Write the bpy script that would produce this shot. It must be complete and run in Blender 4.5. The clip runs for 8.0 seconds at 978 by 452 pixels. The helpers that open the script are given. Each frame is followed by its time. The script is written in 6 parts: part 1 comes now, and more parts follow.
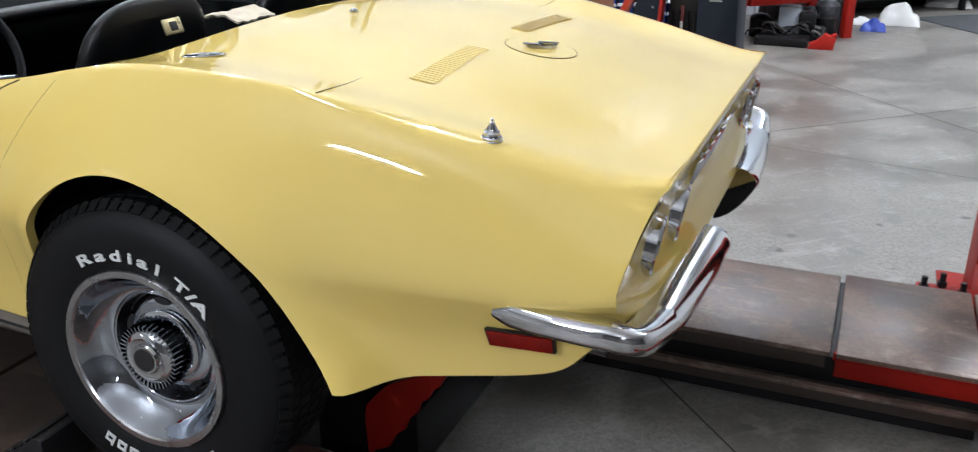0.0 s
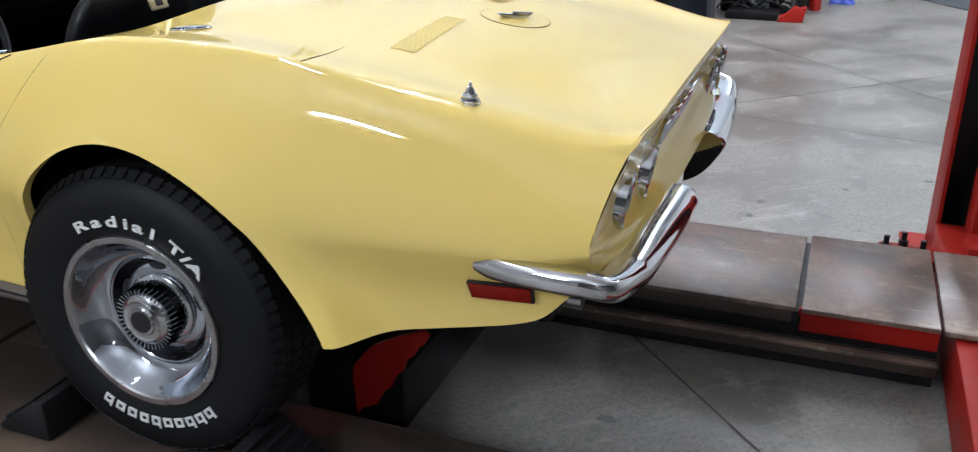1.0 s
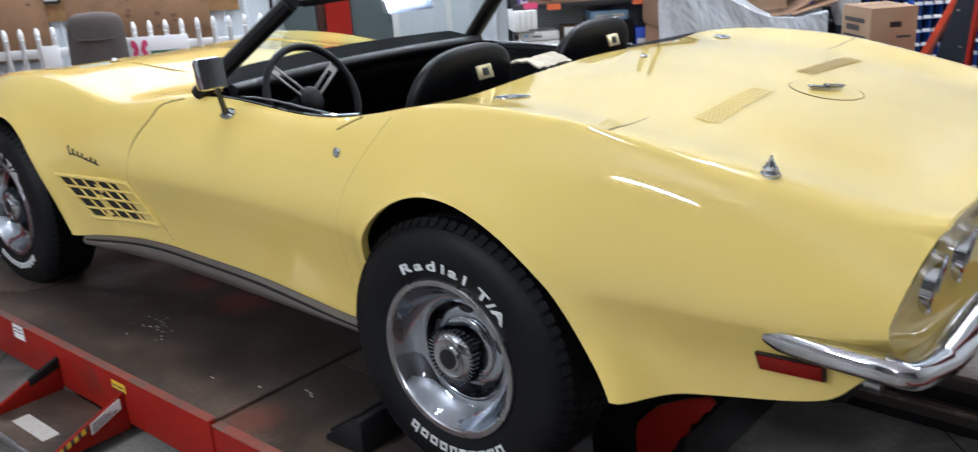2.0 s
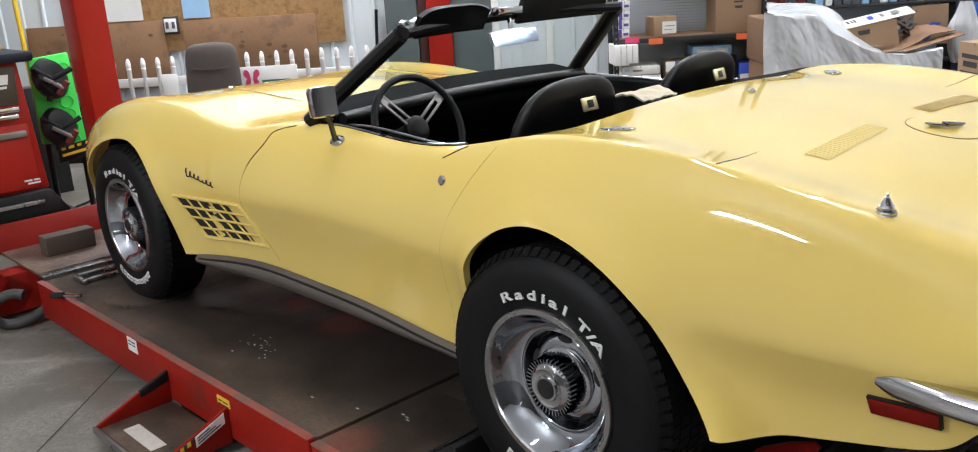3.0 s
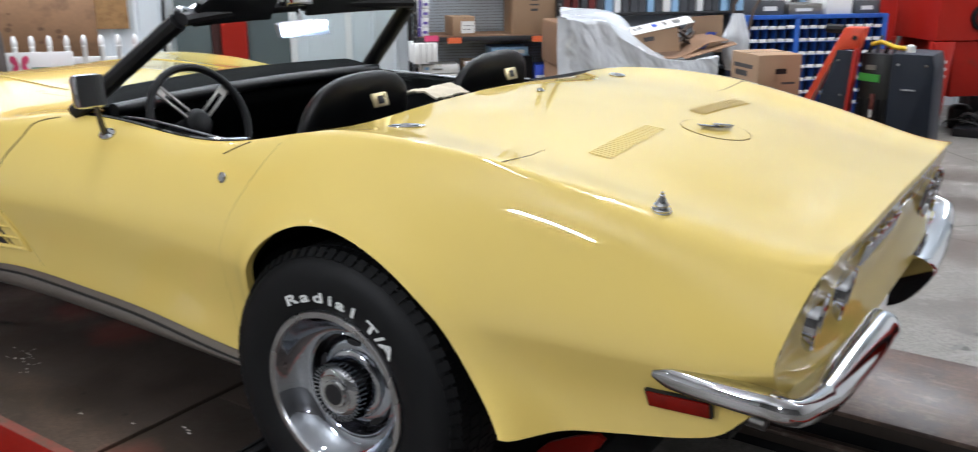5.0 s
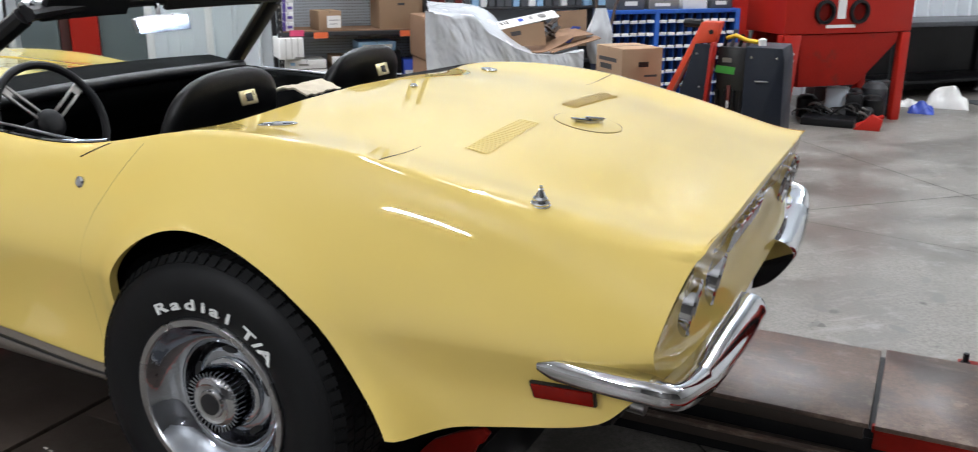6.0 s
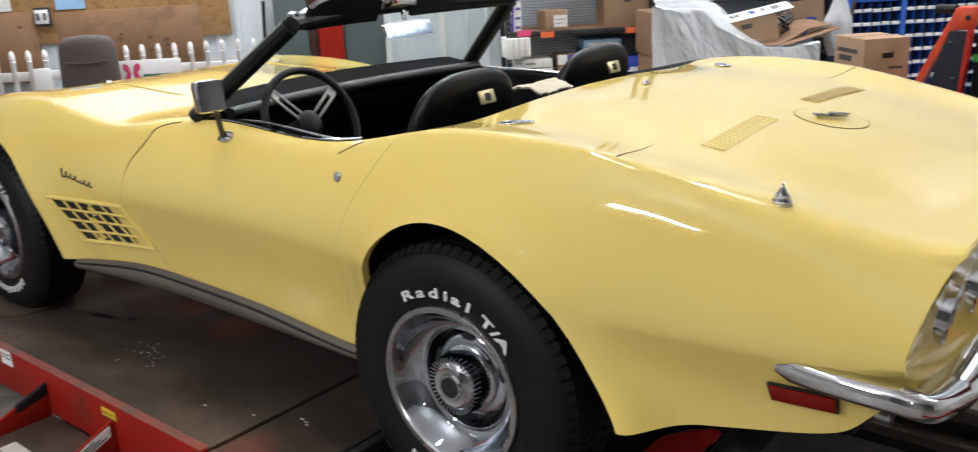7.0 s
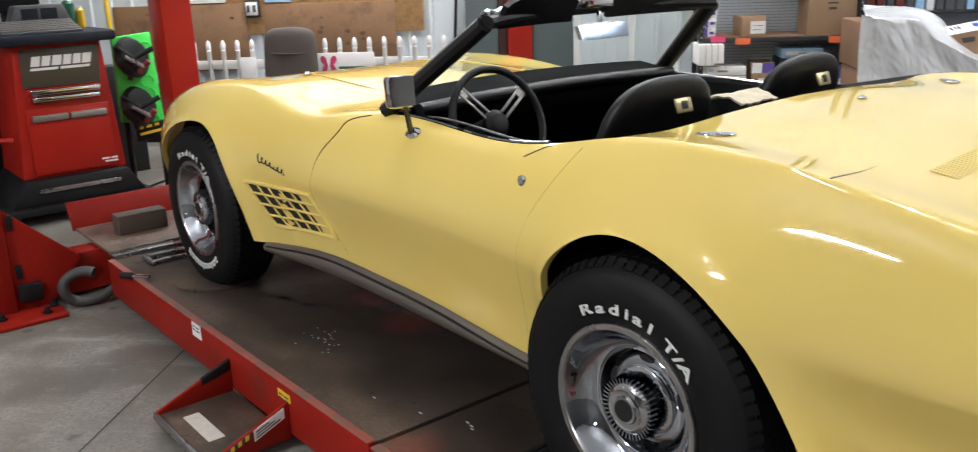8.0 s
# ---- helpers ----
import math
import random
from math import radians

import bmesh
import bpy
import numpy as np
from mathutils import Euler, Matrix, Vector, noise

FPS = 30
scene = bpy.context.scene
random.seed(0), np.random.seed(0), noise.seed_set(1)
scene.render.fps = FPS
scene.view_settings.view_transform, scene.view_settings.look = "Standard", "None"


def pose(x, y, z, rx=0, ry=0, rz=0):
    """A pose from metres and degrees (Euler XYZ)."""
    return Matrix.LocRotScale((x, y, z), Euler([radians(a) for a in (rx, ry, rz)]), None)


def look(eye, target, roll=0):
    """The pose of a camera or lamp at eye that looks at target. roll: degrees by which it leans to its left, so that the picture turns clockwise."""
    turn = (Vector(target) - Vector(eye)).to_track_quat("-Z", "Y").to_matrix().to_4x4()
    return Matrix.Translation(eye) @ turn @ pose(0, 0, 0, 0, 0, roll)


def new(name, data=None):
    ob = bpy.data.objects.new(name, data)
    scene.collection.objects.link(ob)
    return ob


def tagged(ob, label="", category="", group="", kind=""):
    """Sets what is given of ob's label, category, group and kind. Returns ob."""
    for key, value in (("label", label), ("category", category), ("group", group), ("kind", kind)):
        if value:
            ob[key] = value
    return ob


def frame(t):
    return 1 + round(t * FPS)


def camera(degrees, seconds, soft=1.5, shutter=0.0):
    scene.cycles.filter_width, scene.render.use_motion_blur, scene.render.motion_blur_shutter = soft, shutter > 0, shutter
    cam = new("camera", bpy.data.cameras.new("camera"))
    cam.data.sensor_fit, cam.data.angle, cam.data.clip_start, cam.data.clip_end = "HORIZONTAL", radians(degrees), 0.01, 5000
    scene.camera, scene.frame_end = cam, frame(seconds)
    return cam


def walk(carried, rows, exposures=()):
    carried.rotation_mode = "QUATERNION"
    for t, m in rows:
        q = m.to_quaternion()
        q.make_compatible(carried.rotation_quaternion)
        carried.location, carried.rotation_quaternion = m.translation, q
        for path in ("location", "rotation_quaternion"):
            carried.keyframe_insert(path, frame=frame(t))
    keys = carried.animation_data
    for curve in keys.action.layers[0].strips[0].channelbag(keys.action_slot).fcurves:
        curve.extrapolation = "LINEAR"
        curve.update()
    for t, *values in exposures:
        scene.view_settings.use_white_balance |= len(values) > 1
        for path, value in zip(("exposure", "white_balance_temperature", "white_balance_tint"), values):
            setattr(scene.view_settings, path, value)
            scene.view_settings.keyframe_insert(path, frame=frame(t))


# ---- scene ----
cam = camera(56.3, 8.0, soft=1.0, shutter=0.35)
PATH = [
    (0, (1.326, -2.135, 1.309), (0.606, -0.421, 0.572), -0.1),
    (0.5, (1.351, -2.207, 1.309), (0.711, -0.471, 0.552), 0.2),
    (1, (1.363, -2.235, 1.306), (0.693, -0.518, 0.529), -0.6),
    (1.5, (1.376, -2.275, 1.336), (0.374, -0.721, 0.575), -3.0),
    (2, (1.409, -2.301, 1.345), (0.166, -0.868, 0.709), -3.5),
    (2.2, (1.408, -2.3, 1.344), (0.104, -0.909, 0.739), -3.9),
    (3.5, (1.39, -2.342, 1.344), (-0.027, -1.042, 0.794), -3.0),
    (4, (1.377, -2.316, 1.339), (-0.044, -1.021, 0.788), -2.6),
    (4.5, (1.383, -2.284, 1.331), (0.125, -0.835, 0.768), -1.1),
    (5, (1.395, -2.26, 1.328), (0.318, -0.675, 0.754), -0.3),
    (5.1, (1.395, -2.257, 1.328), (0.37, -0.639, 0.75), -0.0),
    (5.2, (1.381, -2.241, 1.322), (0.422, -0.585, 0.742), 0.3),
    (5.75, (1.372, -2.248, 1.326), (0.575, -0.497, 0.738), 0.4),
    (6.3, (1.375, -2.268, 1.333), (0.427, -0.608, 0.747), -0.3),
    (6.5, (1.372, -2.278, 1.336), (0.331, -0.674, 0.751), -1.2),
    (7, (1.361, -2.303, 1.336), (0.13, -0.838, 0.755), -2.8),
    (7.5, (1.341, -2.31, 1.333), (-0.041, -0.983, 0.76), -3.3),
    (8, (1.271, -2.253, 1.328), (-0.225, -1.051, 0.765), -1.9),
]
# exposure and white balance drift a little as the view turns
TONE = ((0, .17, 5950, 10), (1.0, .17, 5850, 10), (2.0, .13, 5800, 10), (3.5, .13, 6550, 10), (5.1, .13, 6100, 10), (6.5, .10, 6300, 10), (8.0, .13, 6500, 10))
walk(cam, [(t, look(eye, target, roll)) for t, eye, target, roll in PATH], TONE)

# ---------------------------------------------------------------- light
FLOOR = -0.22          # shop floor; z = 0 is the top of the lift's runways
CEIL = 6.0

world = bpy.data.worlds.new("world")
scene.world = world
world.use_nodes = True
world.node_tree.nodes["Background"].inputs[0].default_value = (0.75, 0.85, 1.0, 1)
world.node_tree.nodes["Background"].inputs[1].default_value = 0.1


# strip lights, hung a little askew of the lift: centre x, centre y, height, watts. Their tubes shine down and up.
# Two follow streaks on the paint; the others are added out of view.
STRIPS = [(-5.6, 1.5, 3.55, 84), (-0.65, -0.7, 3.55, 14), (3.6, 4.2, 3.55, 62), (-1.16, -5.95, 3.55, 168), (4.4, -6.0, 3.55, 92), (-6.1, -6.0, 3.55, 8),
          # four high washers, added to brighten the long wall mirrored in the deck
          (-4.0, 3.5, 5.4, 70), (-.9, 3.9, 5.6, 105), (1.4, 8.9, 5.4, 95), (4.2, 5.4, 5.4, 40)]
STRIP_LEN, STRIP_TURN = 2.0, 14
for sx, sy, sz, watts in STRIPS:
    for turn, share, dz in ((0, 1.5, -.03), (180, .85, .03)):
        lamp = bpy.data.lights.new("strip_lamp", "AREA")
        lamp.shape, lamp.size, lamp.size_y = "RECTANGLE", 0.05, STRIP_LEN
        lamp.energy, lamp.color = watts * share, (0.98, 0.98, 1.0)
        ob = new("strip_lamp", lamp)
        ob.matrix_world = pose(sx, sy, sz + dz, 0, 0, STRIP_TURN) @ pose(0, 0, 0, turn, 0, 0)

# ---------------------------------------------------------------- materials
def mat(name, col, rough=0.5, metal=0.0, var=0.12, scale=4.0, fine=70.0, bump=0.0, coat=0.0, rvar=0.08,
        stain=None, stain_scale=1.5, stain_at=0.55, emit=0.0, spec=0.5):
    """A surface with broad and fine variation, an optional second colour in patches, and fine relief."""
    m = bpy.data.materials.new(name)
    m.use_nodes = True
    nt = m.node_tree
    b = nt.nodes["Principled BSDF"]
    co = nt.nodes.new("ShaderNodeTexCoord")
    n1 = nt.nodes.new("ShaderNodeTexNoise")
    n1.inputs["Scale"].default_value, n1.inputs["Detail"].default_value = scale, 5
    n2 = nt.nodes.new("ShaderNodeTexNoise")
    n2.inputs["Scale"].default_value, n2.inputs["Detail"].default_value = fine, 3
    for n in (n1, n2):
        nt.links.new(co.outputs["Object"], n.inputs["Vector"])
    mix = nt.nodes.new("ShaderNodeMix")
    mix.data_type = "RGBA"
    lo = [max(0, c * (1 - var)) for c in col]
    hi = [min(1, c * (1 + var)) for c in col]
    mix.inputs[6].default_value, mix.inputs[7].default_value = (*lo, 1), (*hi, 1)
    add = nt.nodes.new("ShaderNodeMath")
    add.operation = "MULTIPLY_ADD"
    nt.links.new(n2.outputs["Fac"], add.inputs[0])
    add.inputs[1].default_value, add.inputs[2].default_value = 0.5, -0.25
    sm = nt.nodes.new("ShaderNodeMath")
    sm.operation, sm.use_clamp = "ADD", True
    nt.links.new(n1.outputs["Fac"], sm.inputs[0])
    nt.links.new(add.outputs[0], sm.inputs[1])
    nt.links.new(sm.outputs[0], mix.inputs[0])
    out = mix.outputs[2]
    if stain:
        n3 = nt.nodes.new("ShaderNodeTexNoise")
        n3.inputs["Scale"].default_value, n3.inputs["Detail"].default_value = stain_scale, 8
        n3.inputs["Roughness"].default_value = 0.65
        nt.links.new(co.outputs["Object"], n3.inputs["Vector"])
        ramp = nt.nodes.new("ShaderNodeValToRGB")
        ramp.color_ramp.elements[0].position, ramp.color_ramp.elements[1].position = stain_at - 0.06, stain_at + 0.1
        nt.links.new(n3.outputs["Fac"], ramp.inputs[0])
        m2 = nt.nodes.new("ShaderNodeMix")
        m2.data_type = "RGBA"
        nt.links.new(ramp.outputs[0], m2.inputs[0])
        nt.links.new(out, m2.inputs[6])
        m2.inputs[7].default_value = (*stain, 1)
        out = m2.outputs[2]
    nt.links.new(out, b.inputs["Base Color"])
    r = nt.nodes.new("ShaderNodeMapRange")
    r.inputs[3].default_value, r.inputs[4].default_value = max(0.02, rough - rvar), min(1, rough + rvar)
    nt.links.new(n1.outputs["Fac"], r.inputs[0])
    nt.links.new(r.outputs[0], b.inputs["Roughness"])
    b.inputs["Metallic"].default_value = metal
    b.inputs["Coat Weight"].default_value = coat
    b.inputs["Coat Roughness"].default_value = 0.03
    b.inputs["Coat IOR"].default_value = 1.6
    b.inputs["Specular IOR Level"].default_value = spec
    if bump:
        bp = nt.nodes.new("ShaderNodeBump")
        bp.inputs["Strength"].default_value, bp.inputs["Distance"].default_value = bump, 0.004
        nt.links.new(n2.outputs["Fac"], bp.inputs["Height"])
        nt.links.new(bp.outputs[0], b.inputs["Normal"])
    if emit:
        b.inputs["Emission Color"].default_value = (*col, 1)
        b.inputs["Emission Strength"].default_value = emit
    return m


PAINT = mat("yellow_paint", (0.745, 0.565, 0.160), 0.6, 0.0, 0.02, 1.5, 900, 0.0, coat=1.0, rvar=0.03, spec=0.0)
CHROME = mat("chrome", (0.50, 0.51, 0.53), 0.05, 1.0, 0.02, 6, 90, 0.0, rvar=0.03)
STEEL = mat("brushed_steel", (0.42, 0.42, 0.43), 0.28, 1.0, 0.12, 8, 120, 0.05)
RUBBER = mat("tyre_rubber", (0.005, 0.0054, 0.006), 0.55, 0.0, 0.25, 9, 160, 0.06, spec=0.2)
BLACK = mat("black_plastic", (0.009, 0.009, 0.010), 0.5, 0.0, 0.2, 7, 150, 0.1, spec=0.25)
GAP = mat("dark_gap", (0.05, 0.032, 0.008), 0.7, 0.0, 0.1)
VINYL = mat("black_vinyl", (0.005, 0.0053, 0.006), 0.36, 0.0, 0.2, 6, 260, 0.22, spec=0.35)
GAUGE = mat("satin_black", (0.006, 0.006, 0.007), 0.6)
LETTER = mat("raised_white_rubber", (0.62, 0.63, 0.62), 0.6, 0.0, 0.15, 20, 200, 0.05)
REDLENS = mat("red_lens", (0.20, 0.006, 0.003), 0.14, 0.0, 0.35, 30, 200, 0.1, spec=0.3)
DARKLENS = mat("dark_red_lens", (0.05, 0.006, 0.005), 0.12, 0.0, 0.25, 30, 200, 0.2, spec=0.8)
SILVER = mat("satin_silver", (0.26, 0.25, 0.235), 0.38, 0.6, 0.1, 6, 140, 0.03)
GOLD = mat("pale_brass", (0.55, 0.47, 0.27), 0.3, 0.8, 0.1, 30, 160)
CLOTH = mat("cream_cloth", (0.62, 0.55, 0.42), 0.9, 0.0, 0.12, 12, 300, 0.3)
LIFTRED = mat("red_lift_paint", (0.25, 0.012, 0.007), 0.45, 0.0, 0.25, 3, 60, 0.08, stain=(0.10, 0.03, 0.02), stain_scale=4, stain_at=0.64, spec=0.12)
MACHRED = mat("red_machine_paint", (0.37, 0.015, 0.008), 0.38, 0.0, 0.12, 3, 80, 0.03, spec=0.3)
ORANGERED = mat("orange_red_paint", (0.62, 0.06, 0.02), 0.35, 0.0, 0.12, 3, 80, 0.03)


def worn(name, base, dark, light, rough=(.3, .65), metal=0.0, blotch=1.1, spots=4.0, spot_size=.10, streak=(2.5, 30.0), amount=.5, bump=.2, track=None, patches=()):
    """A trodden surface: broad dark blotches, dusty pale patches, drawn-out scuffs and small round oil drips."""
    m = bpy.data.materials.new(name)
    m.use_nodes = True
    nt = m.node_tree
    b = nt.nodes["Principled BSDF"]
    co = nt.nodes.new("ShaderNodeTexCoord")

    def noise(scale, detail, stretch=None, rough_=.6, shift=0.0):
        mp = nt.nodes.new("ShaderNodeMapping")
        mp.inputs["Scale"].default_value = stretch or (1, 1, 1)
        mp.inputs["Location"].default_value = (shift, shift * .7, 0)
        n = nt.nodes.new("ShaderNodeTexNoise")
        n.inputs["Scale"].default_value, n.inputs["Detail"].default_value, n.inputs["Roughness"].default_value = scale, detail, rough_
        nt.links.new(co.outputs["Object"], mp.inputs["Vector"])
        nt.links.new(mp.outputs[0], n.inputs["Vector"])
        return n.outputs["Fac"]

    def band(sock, lo, hi, top=1.0):
        r = nt.nodes.new("ShaderNodeMapRange")
        r.inputs[1].default_value, r.inputs[2].default_value, r.inputs[3].default_value, r.inputs[4].default_value = lo, hi, 0.0, top
        nt.links.new(sock, r.inputs[0])
        return r.outputs[0]

    def over(under, col, fac):
        x = nt.nodes.new("ShaderNodeMix")
        x.data_type = "RGBA"
        nt.links.new(fac, x.inputs[0])
        if isinstance(under, tuple):
            x.inputs[6].default_value = (*under, 1)
        else:
            nt.links.new(under, x.inputs[6])
        x.inputs[7].default_value = (*col, 1)
        return x.outputs[2]

    broad = noise(blotch, 7)
    grit = noise(55, 4, rough_=.7)
    c = over(base, tuple(.62 * q for q in base), band(grit, .42, .62, .8))
    c = over(c, tuple(min(1, 1.4 * q) for q in base), band(noise(140, 2, shift=4.0), .56, .68, .7))
    c = over(c, dark, band(broad, .45, .56, .75))
    c = over(c, light, band(noise(blotch * 3.3, 8, rough_=.72, shift=3.0), .55, .68, amount))
    c = over(c, light, band(noise(1, 5, (streak[0], streak[1], 1), .6, 7.0), .60, .70, amount * .8))
    if track:                                # the dark path that oily tyres have left along the plate
        sep = nt.nodes.new("ShaderNodeSeparateXYZ")
        nt.links.new(co.outputs["Object"], sep.inputs[0])
        sway = nt.nodes.new("ShaderNodeMath")
        sway.operation = "MULTIPLY_ADD"
        nt.links.new(noise(3.0, 6, shift=9.0), sway.inputs[0])
        sway.inputs[1].default_value = .34
        nt.links.new(sep.outputs["Y"], sway.inputs[2])
        c = over(c, dark, band(sway.outputs[0], track[0], track[1], .85))
    for px, py, pr in patches:               # red paint that has not yet worn off
        dist = nt.nodes.new("ShaderNodeVectorMath")
        dist.operation = "DISTANCE"
        nt.links.new(co.outputs["Object"], dist.inputs[0])
        dist.inputs[1].default_value = (px, py, -.003)
        edge = nt.nodes.new("ShaderNodeMath")
        edge.operation = "MULTIPLY_ADD"
        nt.links.new(noise(11, 6, shift=px), edge.inputs[0])
        edge.inputs[1].default_value = .16
        nt.links.new(dist.outputs["Value"], edge.inputs[2])
        c = over(c, (.26, .045, .033), band(edge.outputs[0], pr + .10, pr + .02, .36))
    vo = nt.nodes.new("ShaderNodeTexVoronoi")
    vo.inputs["Scale"].default_value = spots
    wob = nt.nodes.new("ShaderNodeMath")
    wob.operation = "MULTIPLY_ADD"
    nt.links.new(noise(14, 3, shift=1.0), wob.inputs[0])
    wob.inputs[1].default_value = .22
    nt.links.new(co.outputs["Object"], vo.inputs["Vector"])
    nt.links.new(vo.outputs["Distance"], wob.inputs[2])
    drip = band(wob.outputs[0], .11 + spot_size, .11 + spot_size * .55)
    pick = nt.nodes.new("ShaderNodeMath")
    pick.operation = "MULTIPLY"
    nt.links.new(drip, pick.inputs[0])
    nt.links.new(band(vo.outputs["Color"], .45, .55, .8), pick.inputs[1])
    c = over(c, tuple(.45 * q for q in dark), pick.outputs[0])
    nt.links.new(c, b.inputs["Base Color"])
    r = nt.nodes.new("ShaderNodeMapRange")
    r.inputs[1].default_value, r.inputs[2].default_value = .38, .62
    r.inputs[3].default_value, r.inputs[4].default_value = rough[1], rough[0]
    nt.links.new(broad, r.inputs[0])
    nt.links.new(r.outputs[0], b.inputs["Roughness"])
    b.inputs["Metallic"].default_value = metal
    bp = nt.nodes.new("ShaderNodeBump")
    bp.inputs["Strength"].default_value, bp.inputs["Distance"].default_value = bump, .003
    nt.links.new(grit, bp.inputs["Height"])
    nt.links.new(bp.outputs[0], b.inputs["Normal"])
    return m


DECKSTEEL = worn("worn_runway_plate", (0.105, 0.070, 0.050), (0.032, 0.024, 0.019), (0.165, 0.118, 0.090), (.38, .65), .1, 2.2, 9.0, .10, (3, 22), .5, track=(-.80, -.66),
                  patches=((-.70, -.985, .10), (.25, -.62, .10), (-1.47, -.43, .14), (-1.80, -.41, .12)))
DECKSTEEL2 = worn("bare_runway_plate", (0.165, 0.110, 0.082), (0.062, 0.048, 0.042), (0.30, 0.245, 0.20), (.3, .5), .15, 3.2, 11.0, .06, (2.5, 14), .65)
CONCRETE = worn("stained_concrete", (0.205, 0.192, 0.171), (0.108, 0.099, 0.084), (0.31, 0.298, 0.272), (.32, .6), 0.0, 1.7, 3.2, .10, (1.5, 9), .55, .12)
JOINT = mat("joint_filler", (0.055, 0.05, 0.045), 0.85, 0.0, 0.2)
DRYWALL = mat("painted_wall", (0.74, 0.74, 0.72), 0.7, 0.0, 0.06, 1.5, 60, 0.05)
SIDING = mat("white_metal_siding", (0.66, 0.72, 0.76), 0.42, 0.0, 0.06, 2.0, 60, 0.03)
CEILING = mat("white_ceiling", (0.80, 0.80, 0.79), 0.75, 0.0, 0.06, 1.0, 40)
PLY = mat("brown_plywood", (0.235, 0.13, 0.066), 0.65, 0.0, 0.28, 2.5, 40, 0.1, stain=(0.12, 0.065, 0.035), stain_scale=3, stain_at=0.62)
OSB = mat("strand_board", (0.40, 0.235, 0.10), 0.7, 0.0, 0.3, 22, 70, 0.2, stain=(0.28, 0.15, 0.06), stain_scale=18, stain_at=0.55)
WHITE = mat("white_plastic", (0.78, 0.79, 0.79), 0.4, 0.0, 0.05, 5, 90)
PAPER = mat("white_paper", (0.74, 0.74, 0.72), 0.75, 0.0, 0.06, 8, 120)
CARTON = mat("corrugated_card", (0.31, 0.20, 0.12), 0.8, 0.0, 0.12, 5, 160, 0.1)
CARTON2 = mat("dark_corrugated_card", (0.22, 0.125, 0.07), 0.8, 0.0, 0.15, 5, 160, 0.1)
INK = mat("dark_print", (0.05, 0.045, 0.045), 0.8, 0.0, 0.1)
CHAIRFAB = mat("brown_grey_fabric", (0.085, 0.072, 0.066), 0.9, 0.0, 0.2, 10, 400, 0.4)
GREEN = mat("bright_green_board", (0.07, 0.82, 0.11), 0.5, 0.0, 0.06, 4, 90)
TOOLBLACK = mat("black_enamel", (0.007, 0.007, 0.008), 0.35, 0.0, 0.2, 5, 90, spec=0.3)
BRONZE = mat("dark_bronze_panel", (0.06, 0.052, 0.035), 0.4, 0.0, 0.15, 4, 90)
NAVY = mat("navy_panel", (0.010, 0.014, 0.024), 0.5, 0.0, 0.15, 4, 90, 0.03, spec=0.25)
BINBLUE = mat("blue_steel", (0.02, 0.10, 0.42), 0.4, 0.0, 0.1, 4, 90)
DARKBLUE = mat("dark_bin", (0.008, 0.014, 0.04), 0.6, 0.0, 0.15)
PEG = mat("grey_blue_pegboard", (0.56, 0.63, 0.70), 0.55, 0.0, 0.08, 4, 90)
SHELFBLK = mat("black_shelving", (0.02, 0.021, 0.024), 0.5, 0.0, 0.15)
ORANGETAG = mat("orange_tag", (0.80, 0.16, 0.05), 0.6, 0.0, 0.06)
TARP = mat("white_plastic_sheet", (0.50, 0.52, 0.54), 0.26, 0.0, 0.06, 5, 40, 0.1)
BLUEPLASTIC = mat("blue_plastic", (0.03, 0.07, 0.42), 0.4, 0.0, 0.1)
PURPLE = mat("purple_print", (0.12, 0.08, 0.35), 0.5, 0.0, 0.1)
GREYDOOR = mat("grey_green_panel", (0.10, 0.125, 0.13), 0.5, 0.0, 0.1)
MAROON = mat("maroon_trim", (0.15, 0.025, 0.022), 0.5, 0.0, 0.12)
PINK = mat("pink_print", (0.62, 0.06, 0.16), 0.5)
TEAL = mat("dark_green_print", (0.02, 0.13, 0.08), 0.5)
LIGHTBLUE = mat("light_blue_sheet", (0.30, 0.50, 0.72), 0.6)
YELLOWTAPE = mat("yellow_warning", (0.70, 0.46, 0.02), 0.5, 0.0, 0.15)
WOODBLOCK = mat("grimy_wood_block", (0.075, 0.052, 0.04), 0.8, 0.0, 0.35, 6, 60, 0.2)
FLOORMAT = mat("dark_floor_mat", (0.05, 0.055, 0.06), 0.8)
HOSE = mat("grey_hose", (0.045, 0.043, 0.042), 0.6, 0.0, 0.15)
TUBE = mat("lamp_tube", (1.0, 0.99, 0.97), 0.5, emit=9.0)
JUNK = mat("grey_machinery", (0.085, 0.09, 0.10), 0.5, 0.2, 0.4, 6, 50, 0.1)
CLEAR = bpy.data.materials.new("clear_glass")
CLEAR.use_nodes = True
_nt = CLEAR.node_tree
_nt.nodes.remove(_nt.nodes["Principled BSDF"])
_t, _g, _m = _nt.nodes.new("ShaderNodeBsdfTransparent"), _nt.nodes.new("ShaderNodeBsdfGlossy"), _nt.nodes.new("ShaderNodeMixShader")
_m.inputs[0].default_value = 0.06
_t.inputs[0].default_value = (0.90, 0.95, 0.94, 1)
_g.inputs["Roughness"].default_value = 0.02
_nt.links.new(_t.outputs[0], _m.inputs[1])
_nt.links.new(_g.outputs[0], _m.inputs[2])
_nt.links.new(_m.outputs[0], _nt.nodes["Material Output"].inputs[0])

